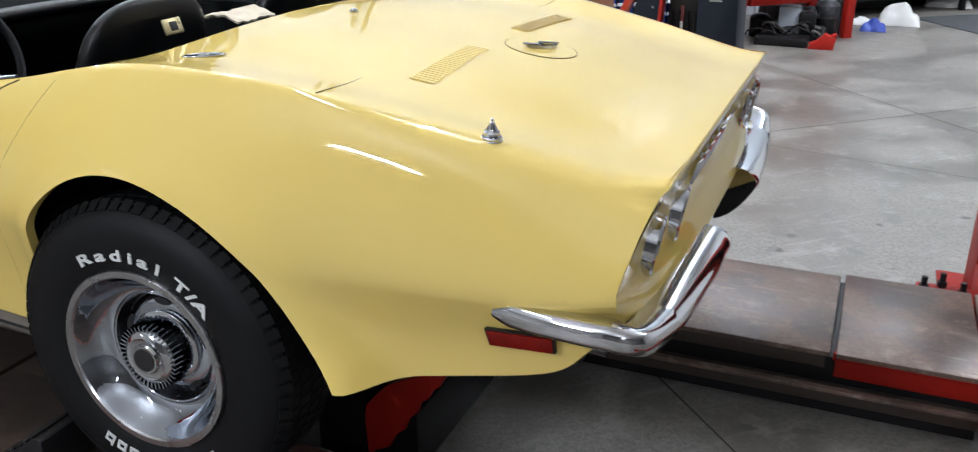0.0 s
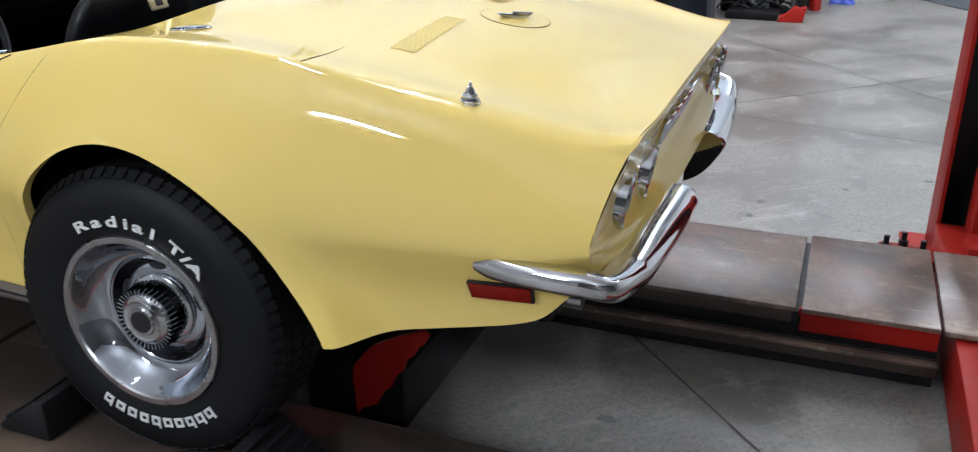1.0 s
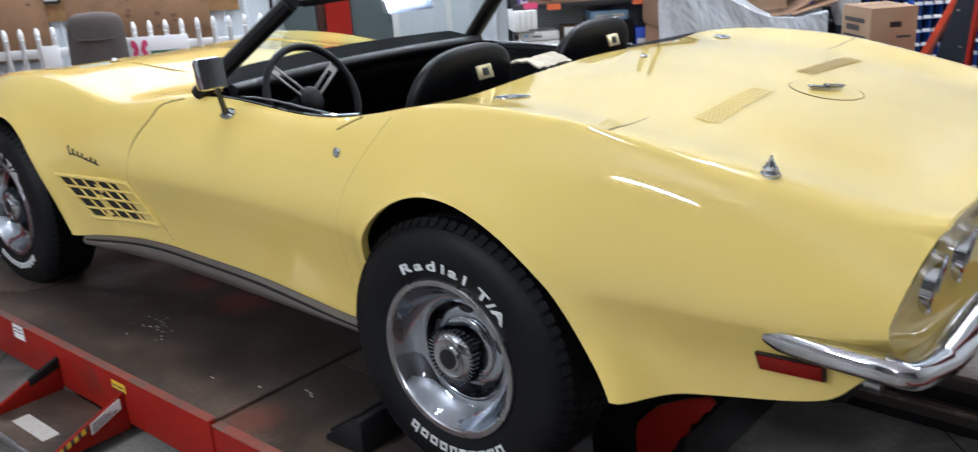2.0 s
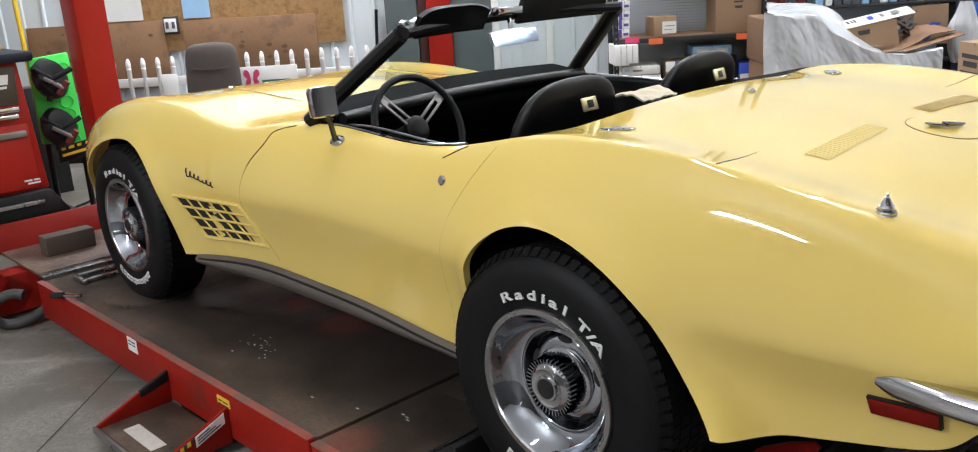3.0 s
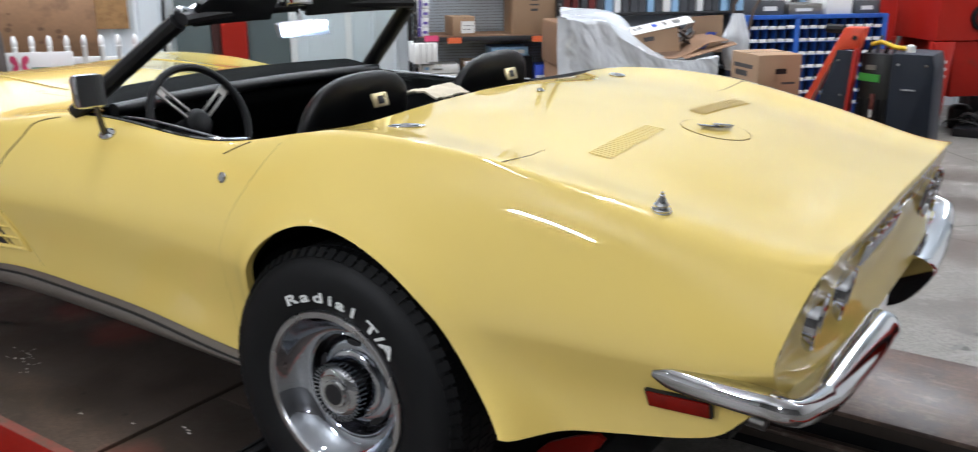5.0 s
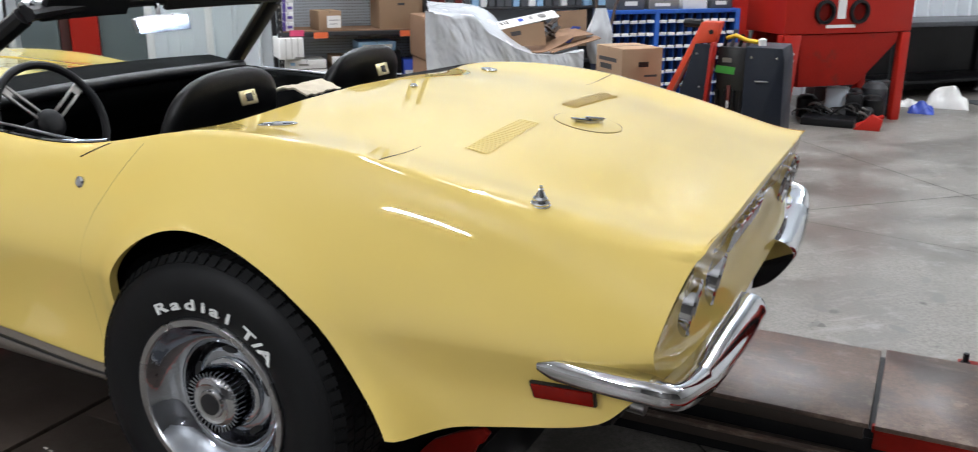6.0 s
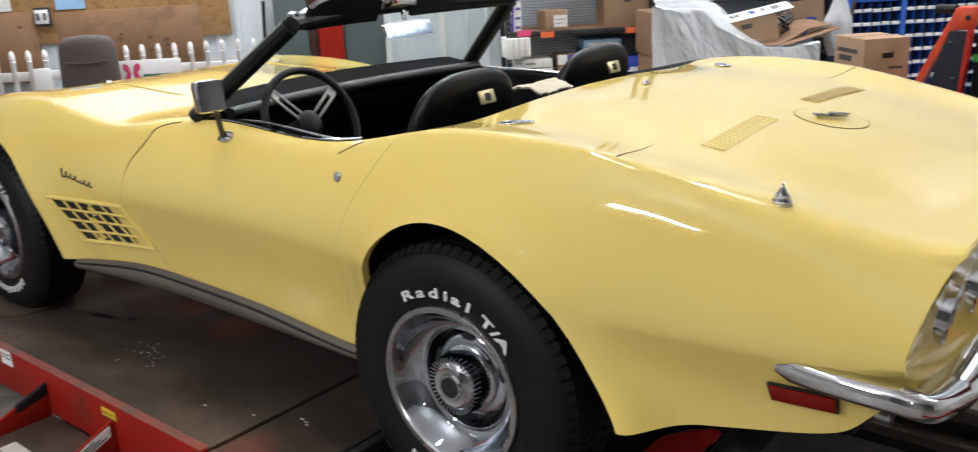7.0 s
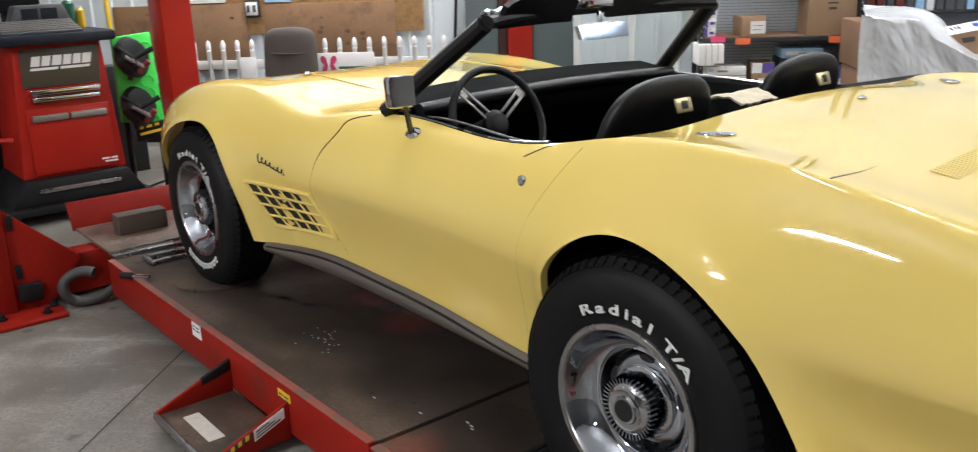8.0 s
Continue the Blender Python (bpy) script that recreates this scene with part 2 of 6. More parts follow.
DARKWALL = mat("dark_wall", (0.13, 0.125, 0.12), 0.7, 0.0, 0.1, 1.5, 60, 0.05)
WHEELCHROME = mat("dark_chrome", (0.42, 0.45, 0.50), 0.035, 1.0, 0.04, 12, 26, 0.20, rvar=0.015)
SCRIPT = mat("dark_script_metal", (0.10, 0.10, 0.11), 0.25, 1.0, 0.1)
MIRROR = mat("mirror_glass", (0.22, 0.26, 0.33), 0.03, 1.0, 0.02)
DASHPAD = mat("matt_black_vinyl", (0.002, 0.0023, 0.0024), 0.65, 0.0, 0.2, 6, 260, 0.2, spec=0.02)

OIL = mat("oil_stain", (0.012, 0.010, 0.009), 0.3, 0.0, 0.3, 20, 90)
OILFLOOR = mat("oil_on_concrete", (0.11, 0.104, 0.092), 0.35, 0.0, 0.3, 14, 90)
FLECK = mat("white_flecks", (0.50, 0.47, 0.43), 0.7, 0.0, 0.2, 30, 90)
REDSCUFF = mat("scuffed_red_paint", (0.30, 0.085, 0.065), 0.5, 0.0, 0.35, 7, 60, 0.1, stain=(0.16, 0.10, 0.08), stain_scale=9, stain_at=0.52)
SILL = mat("satin_sill_metal", (0.18, 0.16, 0.14), 0.36, 0.6, 0.15, 6, 140, 0.03)
BRIGHT = mat("bright_chrome", (0.58, 0.59, 0.61), 0.06, 1.0, 0.03, 6, 90, 0.0, rvar=0.03)
# near-black maroon that carries the shade under the car in its colour
UNDERSHADE = mat("under_car_shade", (0.028, 0.008, 0.007), 0.6, 0.0, 0.3, 4, 60, 0.05, spec=0.2)

# ---------------------------------------------------------------- building tools
ROOT = {}


def thing(name, label, category, base=(0, 0, 0), group="", kind=""):
    """An empty at the base of a thing; its parts are built in world coordinates."""
    ob = new(name)
    ob.empty_display_size = 0.1
    ob.location = base
    ROOT[ob] = Vector(base)
    return tagged(ob, label, category, group, kind)


def to_mesh(bm, name, smooth=35):
    me = bpy.data.meshes.new(name)
    bmesh.ops.recalc_face_normals(bm, faces=bm.faces[:])
    if smooth:
        lim = radians(smooth)
        for f in bm.faces:
            f.smooth = True
        for e in bm.edges:
            e.smooth = len(e.link_faces) == 2 and e.calc_face_angle(0) < lim
    bm.to_mesh(me)
    bm.free()
    return me


def part(name, bm, material, parent, label="", smooth=35):
    """Links a bmesh (or mesh) as one mesh object under a thing or under a part."""
    me = bm if isinstance(bm, bpy.types.Mesh) else to_mesh(bm, name, smooth)
    if not me.materials:
        me.materials.append(material)
    ob = new(name, me)
    ob.parent = parent
    if parent in ROOT:
        ob.matrix_parent_inverse = Matrix.Translation(-ROOT[parent])
    return tagged(ob, label)


def solo(name, bm, material, label, category="", group="", kind="", smooth=35):
    """A thing that is one mesh."""
    me = to_mesh(bm, name, smooth)
    me.materials.append(material)
    return tagged(new(name, me), label, category, group, kind)


def box(x0, x1, y0, y1, z0, z1, bev=0.004, bm=None, m=None):
    out = bm or bmesh.new()
    r = bmesh.ops.create_cube(out, size=1.0)
    v = r["verts"]
    bmesh.ops.transform(out, verts=v, matrix=Matrix.Translation(((x0 + x1) / 2, (y0 + y1) / 2, (z0 + z1) / 2))
                        @ Matrix.Diagonal((abs(x1 - x0), abs(y1 - y0), abs(z1 - z0), 1)))
    if bev:
        edges = list({e for q in v for e in q.link_edges})
        r = bmesh.ops.bevel(out, geom=edges, offset=bev, segments=2, affect="EDGES", profile=0.5)
        v = list({q for q in v if q.is_valid} | set(r["verts"]))
    if m is not None:
        bmesh.ops.transform(out, verts=v, matrix=m)
    return out


def spun(profile, seg=48, m=None, bm=None, closed=False, caps=True):
    """Turns (radius, height) pairs round the z axis."""
    out = bm or bmesh.new()
    rings = []
    for r, h in profile:
        rings.append([out.verts.new((r * math.cos(2 * math.pi * i / seg), r * math.sin(2 * math.pi * i / seg), h)) for i in range(seg)])
    for a, b in zip(rings, rings[1:] + ([rings[0]] if closed else [])):
        for i in range(seg):
            j = (i + 1) % seg
            out.faces.new((a[i], a[j], b[j], b[i]))
    if not closed and caps:
        for ring in (rings[0], rings[-1]):
            if (ring[0].co - ring[1].co).length > 1e-4:
                out.faces.new(ring)
    if m is not None:
        bmesh.ops.transform(out, verts=[v for ring in rings for v in ring], matrix=m)
    return out


def tube(path, radius, seg=10, bm=None, closed=False, flat=1.0):
    """Sweeps a round along a path. radius: a number, or one for each point."""
    out = bm or bmesh.new()
    pts = [Vector(p) for p in path]
    rad = radius if hasattr(radius, "__len__") else [radius] * len(pts)
    rings, up = [], None
    n = len(pts)
    for i, p in enumerate(pts):
        a, b = (pts[i - 1], pts[(i + 1) % n]) if closed else (pts[max(0, i - 1)], pts[min(n - 1, i + 1)])
        d = (b - a).normalized()
        if up is None:
            up = Vector((0, 0, 1)) if abs(d.z) < 0.9 else Vector((1, 0, 0))
        s = d.cross(up).normalized()
        up = s.cross(d).normalized()
        rings.append([out.verts.new(p + rad[i] * (s * math.cos(2 * math.pi * k / seg) + up * flat * math.sin(2 * math.pi * k / seg))) for k in range(seg)])
    for a, b in zip(rings, rings[1:] + ([rings[0]] if closed else [])):
        for k in range(seg):
            j = (k + 1) % seg
            out.faces.new((a[k], a[j], b[j], b[k]))
    if not closed:
        out.faces.new(rings[0]), out.faces.new(rings[-1])
    return out


def prism(outline, axis, a, b, bm=None, bev=0.0):
    """A flat outline pulled out along an axis from a to b. The outline is in the other two axes, in order."""
    out = bm or bmesh.new()
    place = {"x": lambda u, v, w: (w, u, v), "y": lambda u, v, w: (u, w, v), "z": lambda u, v, w: (u, v, w)}[axis]
    lo = [out.verts.new(place(u, v, a)) for u, v in outline]
    hi = [out.verts.new(place(u, v, b)) for u, v in outline]
    n = len(lo)
    fs = [out.faces.new(lo[::-1]), out.faces.new(hi)]
    fs += [out.faces.new((lo[i], lo[(i + 1) % n], hi[(i + 1) % n], hi[i])) for i in range(n)]
    if bev:
        bmesh.ops.bevel(out, geom=list({e for f in fs for e in f.edges}), offset=bev, segments=2, affect="EDGES", profile=0.5)
    return out


def sheet(fn, nu, nv, thick=0.0, bm=None):
    """A surface fn(u, v), u and v from 0 to 1; with a thickness along its normals if given."""
    out = bm or bmesh.new()
    g = [[out.verts.new(fn(i / nu, j / nv)) for j in range(nv + 1)] for i in range(nu + 1)]
    fs = [out.faces.new((g[i][j], g[i + 1][j], g[i + 1][j + 1], g[i][j + 1])) for i in range(nu) for j in range(nv)]
    if thick:
        bmesh.ops.recalc_face_normals(out, faces=fs)
        bmesh.ops.solidify(out, geom=fs, thickness=thick)
    return out


def cubic(knots):
    """A natural cubic spline through (place, value) pairs."""
    xs, ys = np.array([k[0] for k in knots], float), np.array([k[1] for k in knots], float)
    n, h = len(xs), np.diff(xs)
    a, r = np.eye(n), np.zeros(n)
    for i in range(1, n - 1):
        a[i, i - 1:i + 2] = h[i - 1], 2 * (h[i - 1] + h[i]), h[i]
        r[i] = 6 * ((ys[i + 1] - ys[i]) / h[i] - (ys[i] - ys[i - 1]) / h[i - 1])
    m = np.linalg.solve(a, r)

    def at(x):
        x = np.clip(x, xs[0], xs[-1])
        i = np.clip(np.searchsorted(xs, x) - 1, 0, n - 2)
        d, e, w = xs[i + 1] - x, x - xs[i], h[i]
        return (m[i] * d ** 3 + m[i + 1] * e ** 3) / (6 * w) + (ys[i] / w - m[i] * w / 6) * d + (ys[i + 1] / w - m[i + 1] * w / 6) * e
    return at


def bars(rows, place, height, material, parent, name="print_bar"):
    """Unreadable print: rows of short plain bars. place(u, v) gives the point on the surface and the normal offset."""
    bm = bmesh.new()
    for v, spans in rows:
        for u0, u1 in spans:
            q = [place(u0, v), place(u1, v), place(u1, v + height), place(u0, v + height)]
            bm.faces.new([bm.verts.new(p) for p in q])
    return part(name, bm, material, parent, smooth=0)

# ---------------------------------------------------------------- the shop
# The car stands askew in the shop: the long clad wall runs at 45 degrees to it. Things along that wall are
# built in its own frame, x along the wall, -y out into the shop, and then stood in place.
WALL = pose(-6.63, 1.6, 0, 0, 0, 45)


def stand(ob):
    ob.matrix_basis = WALL @ ob.matrix_basis
    return ob


U0, U1, V0 = -8.0, 14.0, -15.5
stand(solo("floor", box(U0 - .2, U1 + .2, V0 - .2, .2, FLOOR - .2, FLOOR, 0), CONCRETE, "smooth grey stained concrete shop floor with saw-cut joints", "floor", kind="structure"))
stand(solo("ceiling", box(U0 - .2, U1 + .2, V0 - .2, .2, CEIL, CEIL + .15, 0), CEILING, "pale shop ceiling", "ceiling", kind="structure"))
wall_f = stand(solo("wall_long", box(U0, U1, 0, .2, FLOOR, CEIL, 0), SIDING, "white metal-clad long wall of the shop", "wall", kind="structure"))
stand(solo("wall_end", box(U0 - .2, U0, V0, .2, FLOOR, CEIL, 0), DRYWALL, "pale end wall of the shop", "wall", kind="structure"))
stand(solo("wall_back", box(U1, U1 + .2, V0, .2, FLOOR, CEIL, 0), DRYWALL, "pale rear wall of the shop", "wall", kind="structure"))
# never in view; its dark tone holds back side fill and darkens the chrome
stand(solo("wall_near", box(U0, U1, V0 - .2, V0, FLOOR, CEIL, 0), DARKWALL, "unseen side wall, kept dark to cut bounce and reflections", "wall", kind="structure"))

# saw-cut joints, as thin dark strips a hair above the slab
def joint(x0, y0, x1, y1, w=.007):
    d = Vector((x1 - x0, y1 - y0, 0))
    n = Vector((-d.y, d.x, 0)).normalized() * w / 2
    bm = bmesh.new()
    a, b = Vector((x0, y0, FLOOR + .002)), Vector((x1, y1, FLOOR + .002))
    bm.faces.new([bm.verts.new(p) for p in (a - n, b - n, b + n, a + n)])
    return solo("floor_joint", bm, JOINT, "dark saw-cut joint in the concrete slab", "floor joint", kind="structure", smooth=0)


joint(-.8, 7.04, 8.0, -2.62)
joint(-3.0, -.06, 6.2, 8.59)
joint(.6, 3.27, 3.2, 2.74, .004)
joint(2.6, -1.50, -1.1, 2.53)
joint(-1.2, -2.18, -2.9, -.45)

# ribs of the metal siding on the long wall
rib_me = to_mesh(prism([(-.022, 0), (.022, 0), (.011, -.018), (-.011, -.018)], "z", FLOOR, CEIL), "rib", 0)
rib_me.materials.append(SIDING)
for i in range(100):
    ob = new("rib", rib_me)
    ob.parent = wall_f
    ob.matrix_basis = pose(U0 + .1 + i * .20, .001, 0)

# ceiling fixtures
for sx, sy, sz, watts in STRIPS:
    fx = thing("ceiling_light", "white twin-tube strip light, out of view under the ceiling", "light", (0, 0, 0), "strip lights")
    part("housing", box(-.016, .016, -STRIP_LEN / 2 - .03, STRIP_LEN / 2 + .03, -.02, .02, .005), WHITE, fx)
    for s in (-1, 1):
        part("tube", tube([(s * .030, -STRIP_LEN / 2, 0), (s * .030, STRIP_LEN / 2, 0)], .012, 10), TUBE, fx, "glowing tube")
    for s in (-1, 1):
        part("hanger", tube([(0, s * .7, .02), (0, s * .7, CEIL - sz)], .004, 6), STEEL, fx)
    fx.matrix_basis = pose(sx, sy, sz, 0, 0, STRIP_TURN)


# oil drips on the slab
def stain(name, x, y, z, r, material, label, category, stretch=1.0, turn=0.0, seed=1, parent=None):
    rnd = random.Random(seed)
    ph = [rnd.uniform(0, 6.3) for _ in range(4)]
    bm = bmesh.new()
    rim = []
    for k in range(28):
        a = 2 * math.pi * k / 28
        q = r * (1 + .16 * math.sin(2 * a + ph[0]) + .12 * math.sin(3 * a + ph[1]) + .08 * math.sin(5 * a + ph[2]) + .05 * math.sin(9 * a + ph[3]))
        u, v = q * math.cos(a) * stretch, q * math.sin(a)
        rim.append(bm.verts.new((x + u * math.cos(turn) - v * math.sin(turn), y + u * math.sin(turn) + v * math.cos(turn), z)))
    bm.faces.new(rim)
    if parent:
        return part(name, bm, material, parent, label, smooth=0)
    return solo(name, bm, material, label, category, "oil drips on the floor", kind="structure", smooth=0)


for k, (x, y, r, st) in enumerate(((.874, -.075, .030, 1.2), (1.302, .28, .026, 2.0), (1.14, .235, .022, 2.2), (1.02, 2.0, .030, 1.6), (1.05, 1.63, .026, 2.2),
                                   (1.47, 2.45, .034, 1.8), (1.53, 2.21, .045, 1.9), (1.24, 2.14, .034, 1.5), (1.05, 1.83, .040, 1.4), (1.38, 1.74, .036, 2.0), (2.25, 3.9, .05, 1.3), (1.95, 3.0, .04, 1.7))):
    stain("oil_spot", x, y, FLOOR + .0015, r * .7, OILFLOOR, "small dark oil drip soaked into the concrete", "oil stain", st, .3 * k, k + 3)

# ---------------------------------------------------------------- the car
# Rear axle at x = 0, nose towards -x, middle of the car at y = 0.
HUB_Z, WHEELBASE = 0.335, 2.489
car = thing("convertible_car", "pale yellow two-seat convertible sports car, top down, on the lift", "car", (-1.2, 0, 0))

CREST_Y = cubic([(-3.44, .46), (-3.2, .62), (-2.9, .68), (-2.5, .70), (-2.1, .710), (-1.8, .732), (-1.6, .738), (-1.42, .714), (-1.24, .674), (-.8, .68), (-.4, .70), (0, .732), (.4, .74), (.62, .737), (.80, .718), (.93, .690), (1.05, .655)])
CREST_Z = cubic([(-3.44, .50), (-3.2, .65), (-2.95, .76), (-2.64, .84), (-2.3, .864), (-2.0, .849), (-1.75, .820), (-1.58, .814), (-1.4, .836), (-1.24, .855), (-.8, .852), (-.55, .852),
                 (-.3, .892), (-.1, .93), (.15, .937), (.41, .912), (.6, .872), (.76, .835), (.91, .802), (1.05, .78)])
MID_Z = cubic([(-3.44, .50), (-3.3, .62), (-3.0, .75), (-2.6, .835), (-2.2, .880), (-1.8, .894), (-1.4, .886), (-1.24, .884), (-.8, .92), (-.2, .936), (0, .934), (.3, .919), (.56, .888), (.8, .843), (1.05, .785)])
VALLEY = cubic([(-3.44, .0), (-2.9, .0), (-2.2, .0), (-1.85, .0), (-1.6, .010), (-1.3, -.005), (-1.0, -.012), (-.3, -.007), (0, -.013), (.3, -.015), (.55, -.010), (.75, -.003), (1.05, .0)])
WIDE_Y = cubic([(-3.44, .52), (-3.1, .74), (-2.8, .83), (-2.45, .862), (-2.0, .845), (-1.5, .822), (-.9, .812), (-.5, .820), (-.2, .848), (0, .86), (.3, .85), (.6, .822), (.85, .806), (1.05, .785)])
WIDE_Z = cubic([(-3.44, .46), (-2.9, .56), (-2.4, .58), (-1.5, .59), (-.9, .605), (-.4, .60), (0, .605), (.4, .60), (.8, .60), (1.05, .62)])
FOOT_Y = cubic([(-3.44, .48), (-2.9, .76), (-2.4, .81), (-1.98, .805), (-1.5, .762), (-.9, .757), (-.41, .766), (0, .77), (.43, .755), (.7, .752), (1.05, .73)])
FOOT_Z = cubic([(-3.44, .38), (-2.9, .34), (-2.2, .31), (-1.98, .298), (-1.75, .318), (-1.5, .337), (-1.2, .334), (-.84, .328), (-.41, .302), (0, .33), (.43, .370), (.6, .380), (.7, .400), (.85, .434), (.91, .460), (.96, .500), (1.05, .53)])
SEGS = 9                     # samples between two lines of the section
K_CREST = 3 * SEGS


def section(x):
    """Half a cross-section of the body, from the middle of the top to the foot of the side: arrays of y and z."""
    cy, cz, mz, wy, wz, fy, fz = (float(c(x)) for c in (CREST_Y, CREST_Z, MID_Z, WIDE_Y, WIDE_Z, FOOT_Y, FOOT_Z))
    v = float(VALLEY(x))
    pts = np.array([(0, mz), (.45 * cy, mz + .45 * (cz - mz) + .35 * v), (.80 * cy, mz + .9 * (cz - mz) + v + .002), (cy, cz),
                    (cy + .66 * (wy - cy), wz + .64 * (cz - wz)), (wy, wz), (.45 * wy + .55 * fy + (.006 if x < -1.7 else -.005 - .003 * min(1, max(0, (x + .1) / .4))), .5 * (wz + fz)), (fy, fz)])
    t = np.r_[0, np.cumsum(np.linalg.norm(np.diff(pts, axis=0), axis=1) ** .6)]
    s = np.concatenate([np.linspace(t[i], t[i + 1], SEGS, endpoint=False) for i in range(7)] + [[t[-1]]])
    soft = [cubic(list(zip(t, pts[:, a])))(s) for a in (0, 1)]
    # the side breaks under in a crease at its widest line
    fold = .8 * min(1, max(0, (x + 2.0) / .3))
    under = [cubic(list(zip(t[5:], pts[5:, a])))(s[5 * SEGS:]) for a in (0, 1)]
    for a in (0, 1):
        soft[a][5 * SEGS:] = soft[a][5 * SEGS:] * (1 - fold) + under[a] * fold
    # along the deck the top meets the side in a crease, which fades towards the tail
    crisp = min(1, max(0, (x + .55) / .3)) * min(1, max(0, (.72 - x) / .35))
    crisp = max(crisp, .85 * min(1, max(0, (x + 2.5) / .3)) * min(1, max(0, (-1.4 - x) / .25)))
    if crisp <= 0:
        return soft
    hard = [np.r_[cubic(list(zip(t[:4], pts[:4, a])))(s[:K_CREST]), cubic(list(zip(t[3:], pts[3:, a])))(s[K_CREST:])] for a in (0, 1)]
    crisp *= .85
    for a in (0, 1):
        hard[a][5 * SEGS:] = hard[a][5 * SEGS:] * (1 - fold) + under[a] * fold
    return [p * (1 - crisp) + q * crisp for p, q in zip(soft, hard)]


def side_y(x, z):
    """How far the side stands out at a height."""
    y, zz = section(x)
    return float(np.interp(-z, -zz[K_CREST:], y[K_CREST:]))


def top_z(x, y):
    yy, zz = section(x)
    return float(np.interp(abs(y), yy[:K_CREST + 4], zz[:K_CREST + 4]))


# wheel openings: angle in degrees and radius about a centre
ARCH_REAR = ((.02, .37), cubic([(-25, .56), (3, .44), (15, .397), (32, .378), (46, .371), (61, .367), (75, .369), (90, .376), (105, .380), (125, .375), (141, .363), (155, .338), (169, .318), (185, .302), (215, .34)]))
ARCH_FRONT = ((-2.43, .37), cubic([(-25, .53), (-6, .463), (19, .424), (45, .408), (65, .385), (90, .352), (122, .357), (147, .383), (170, .406), (215, .43)]))


def arch(x, z):
    """Which opening is near, the distance outside its rim, and the foot of that distance on the rim."""
    (cx, cz), rim = ARCH_REAR if x > -1.3 else ARCH_FRONT
    a = math.degrees(math.atan2(z - cz, x - cx))
    if a < -90:
        a += 360
    r = math.hypot(x - cx, z - cz)
    ra = float(rim(min(215, max(-25, a))))
    k = ra / max(r, 1e-6)
    return r - ra, (cx + (x - cx) * k, cz + (z - cz) * k)


def rake(x, z):
    """The rear edge of the quarters leans forward towards the bumper."""
    k = min(1, max(0, (x - .80) / (1.04 - .80)))
    return .05 * k * k * min(1, max(0, (.80 - z) / .16)) ** .7


X_COWL, X_DECK, X_TAIL = -1.24, -.15, 1.04
xs = sorted(set(np.round(np.linspace(-3.44, X_COWL, 130), 4)) | set(np.round(np.linspace(X_COWL, X_DECK, 66), 4)) | set(np.round(np.linspace(X_DECK, X_TAIL, 90), 4)))
SEC = [section(x) for x in xs]
NK = len(SEC[0][0])
verts, vid, gone = [], {}, set()
for i, x in enumerate(xs):
    for sgn in (1, -1):
        for k in range(NK):
            if sgn < 0 and k == 0:
                vid[i, -1, 0] = vid[i, 1, 0]
                continue
            y, z, px = float(SEC[i][0][k]), float(SEC[i][1][k]), float(x)
            if k > K_CREST:
                d, foot = arch(px, z)
                if d < 0:
                    gone.add((i, sgn, k))
                    px, z = foot
                    d = 0.0
                    y = side_y(px, z)
                # the lip of the opening stands out a little
                y += .0125 * math.exp(-(d / .045) ** 2.5) + .014 * math.exp(-(d / .11) ** 2) + (max(0, .60 - z) * .40 * math.exp(-(max(0, d - .012) / .062) ** 2) if px > 0 else 0)
            # the tail turns up into a small lip
            if px > .93 and k <= K_CREST:
                z += .014 * ((px - .93) / .12) ** 2
            if k > K_CREST:
                px -= rake(px, z)
            vid[i, sgn, k] = len(verts)
            verts.append((px, sgn * y, z))
faces, where = [], []
for i in range(len(xs) - 1):
    for sgn in (1, -1):
        for k in range(NK - 1):
            if k < K_CREST and X_COWL - 1e-3 <= xs[i] and xs[i + 1] <= X_DECK + 1e-3:
                continue                                   # the cockpit
            c = [(i, sgn, k), (i + 1, sgn, k), (i + 1, sgn, k + 1), (i, sgn, k + 1)]
            if all(q in gone for q in c):
                continue
            ids = [vid[q] for q in c]
            faces.append(ids if sgn > 0 else ids[::-1])
            where.append(((xs[i] + xs[i + 1]) / 2, sgn, k))

# smooth normals of the whole shell, so that the panels meet without a break
V = np.array(verts)
N = np.zeros_like(V)
for ids in faces:
    a, b, c, d = (V[q] for q in ids)
    n = np.cross(c - a, d - b)
    for q in ids:
        N[q] += n
N /= np.maximum(np.linalg.norm(N, axis=1, keepdims=True), 1e-9)


# door outline on the side: the front and rear seams
SEAM_FRONT = cubic([(.30, -1.33), (.36, -1.36), (.49, -1.45), (.57, -1.482), (.64, -1.468), (.74, -1.416), (.805, -1.365), (.845, -1.285), (.862, -1.15)])
SEAM_REAR = cubic([(.30, -.42), (.47, -.41), (.71, -.36), (.78, -.32), (.84, -.285), (.90, -.25)])


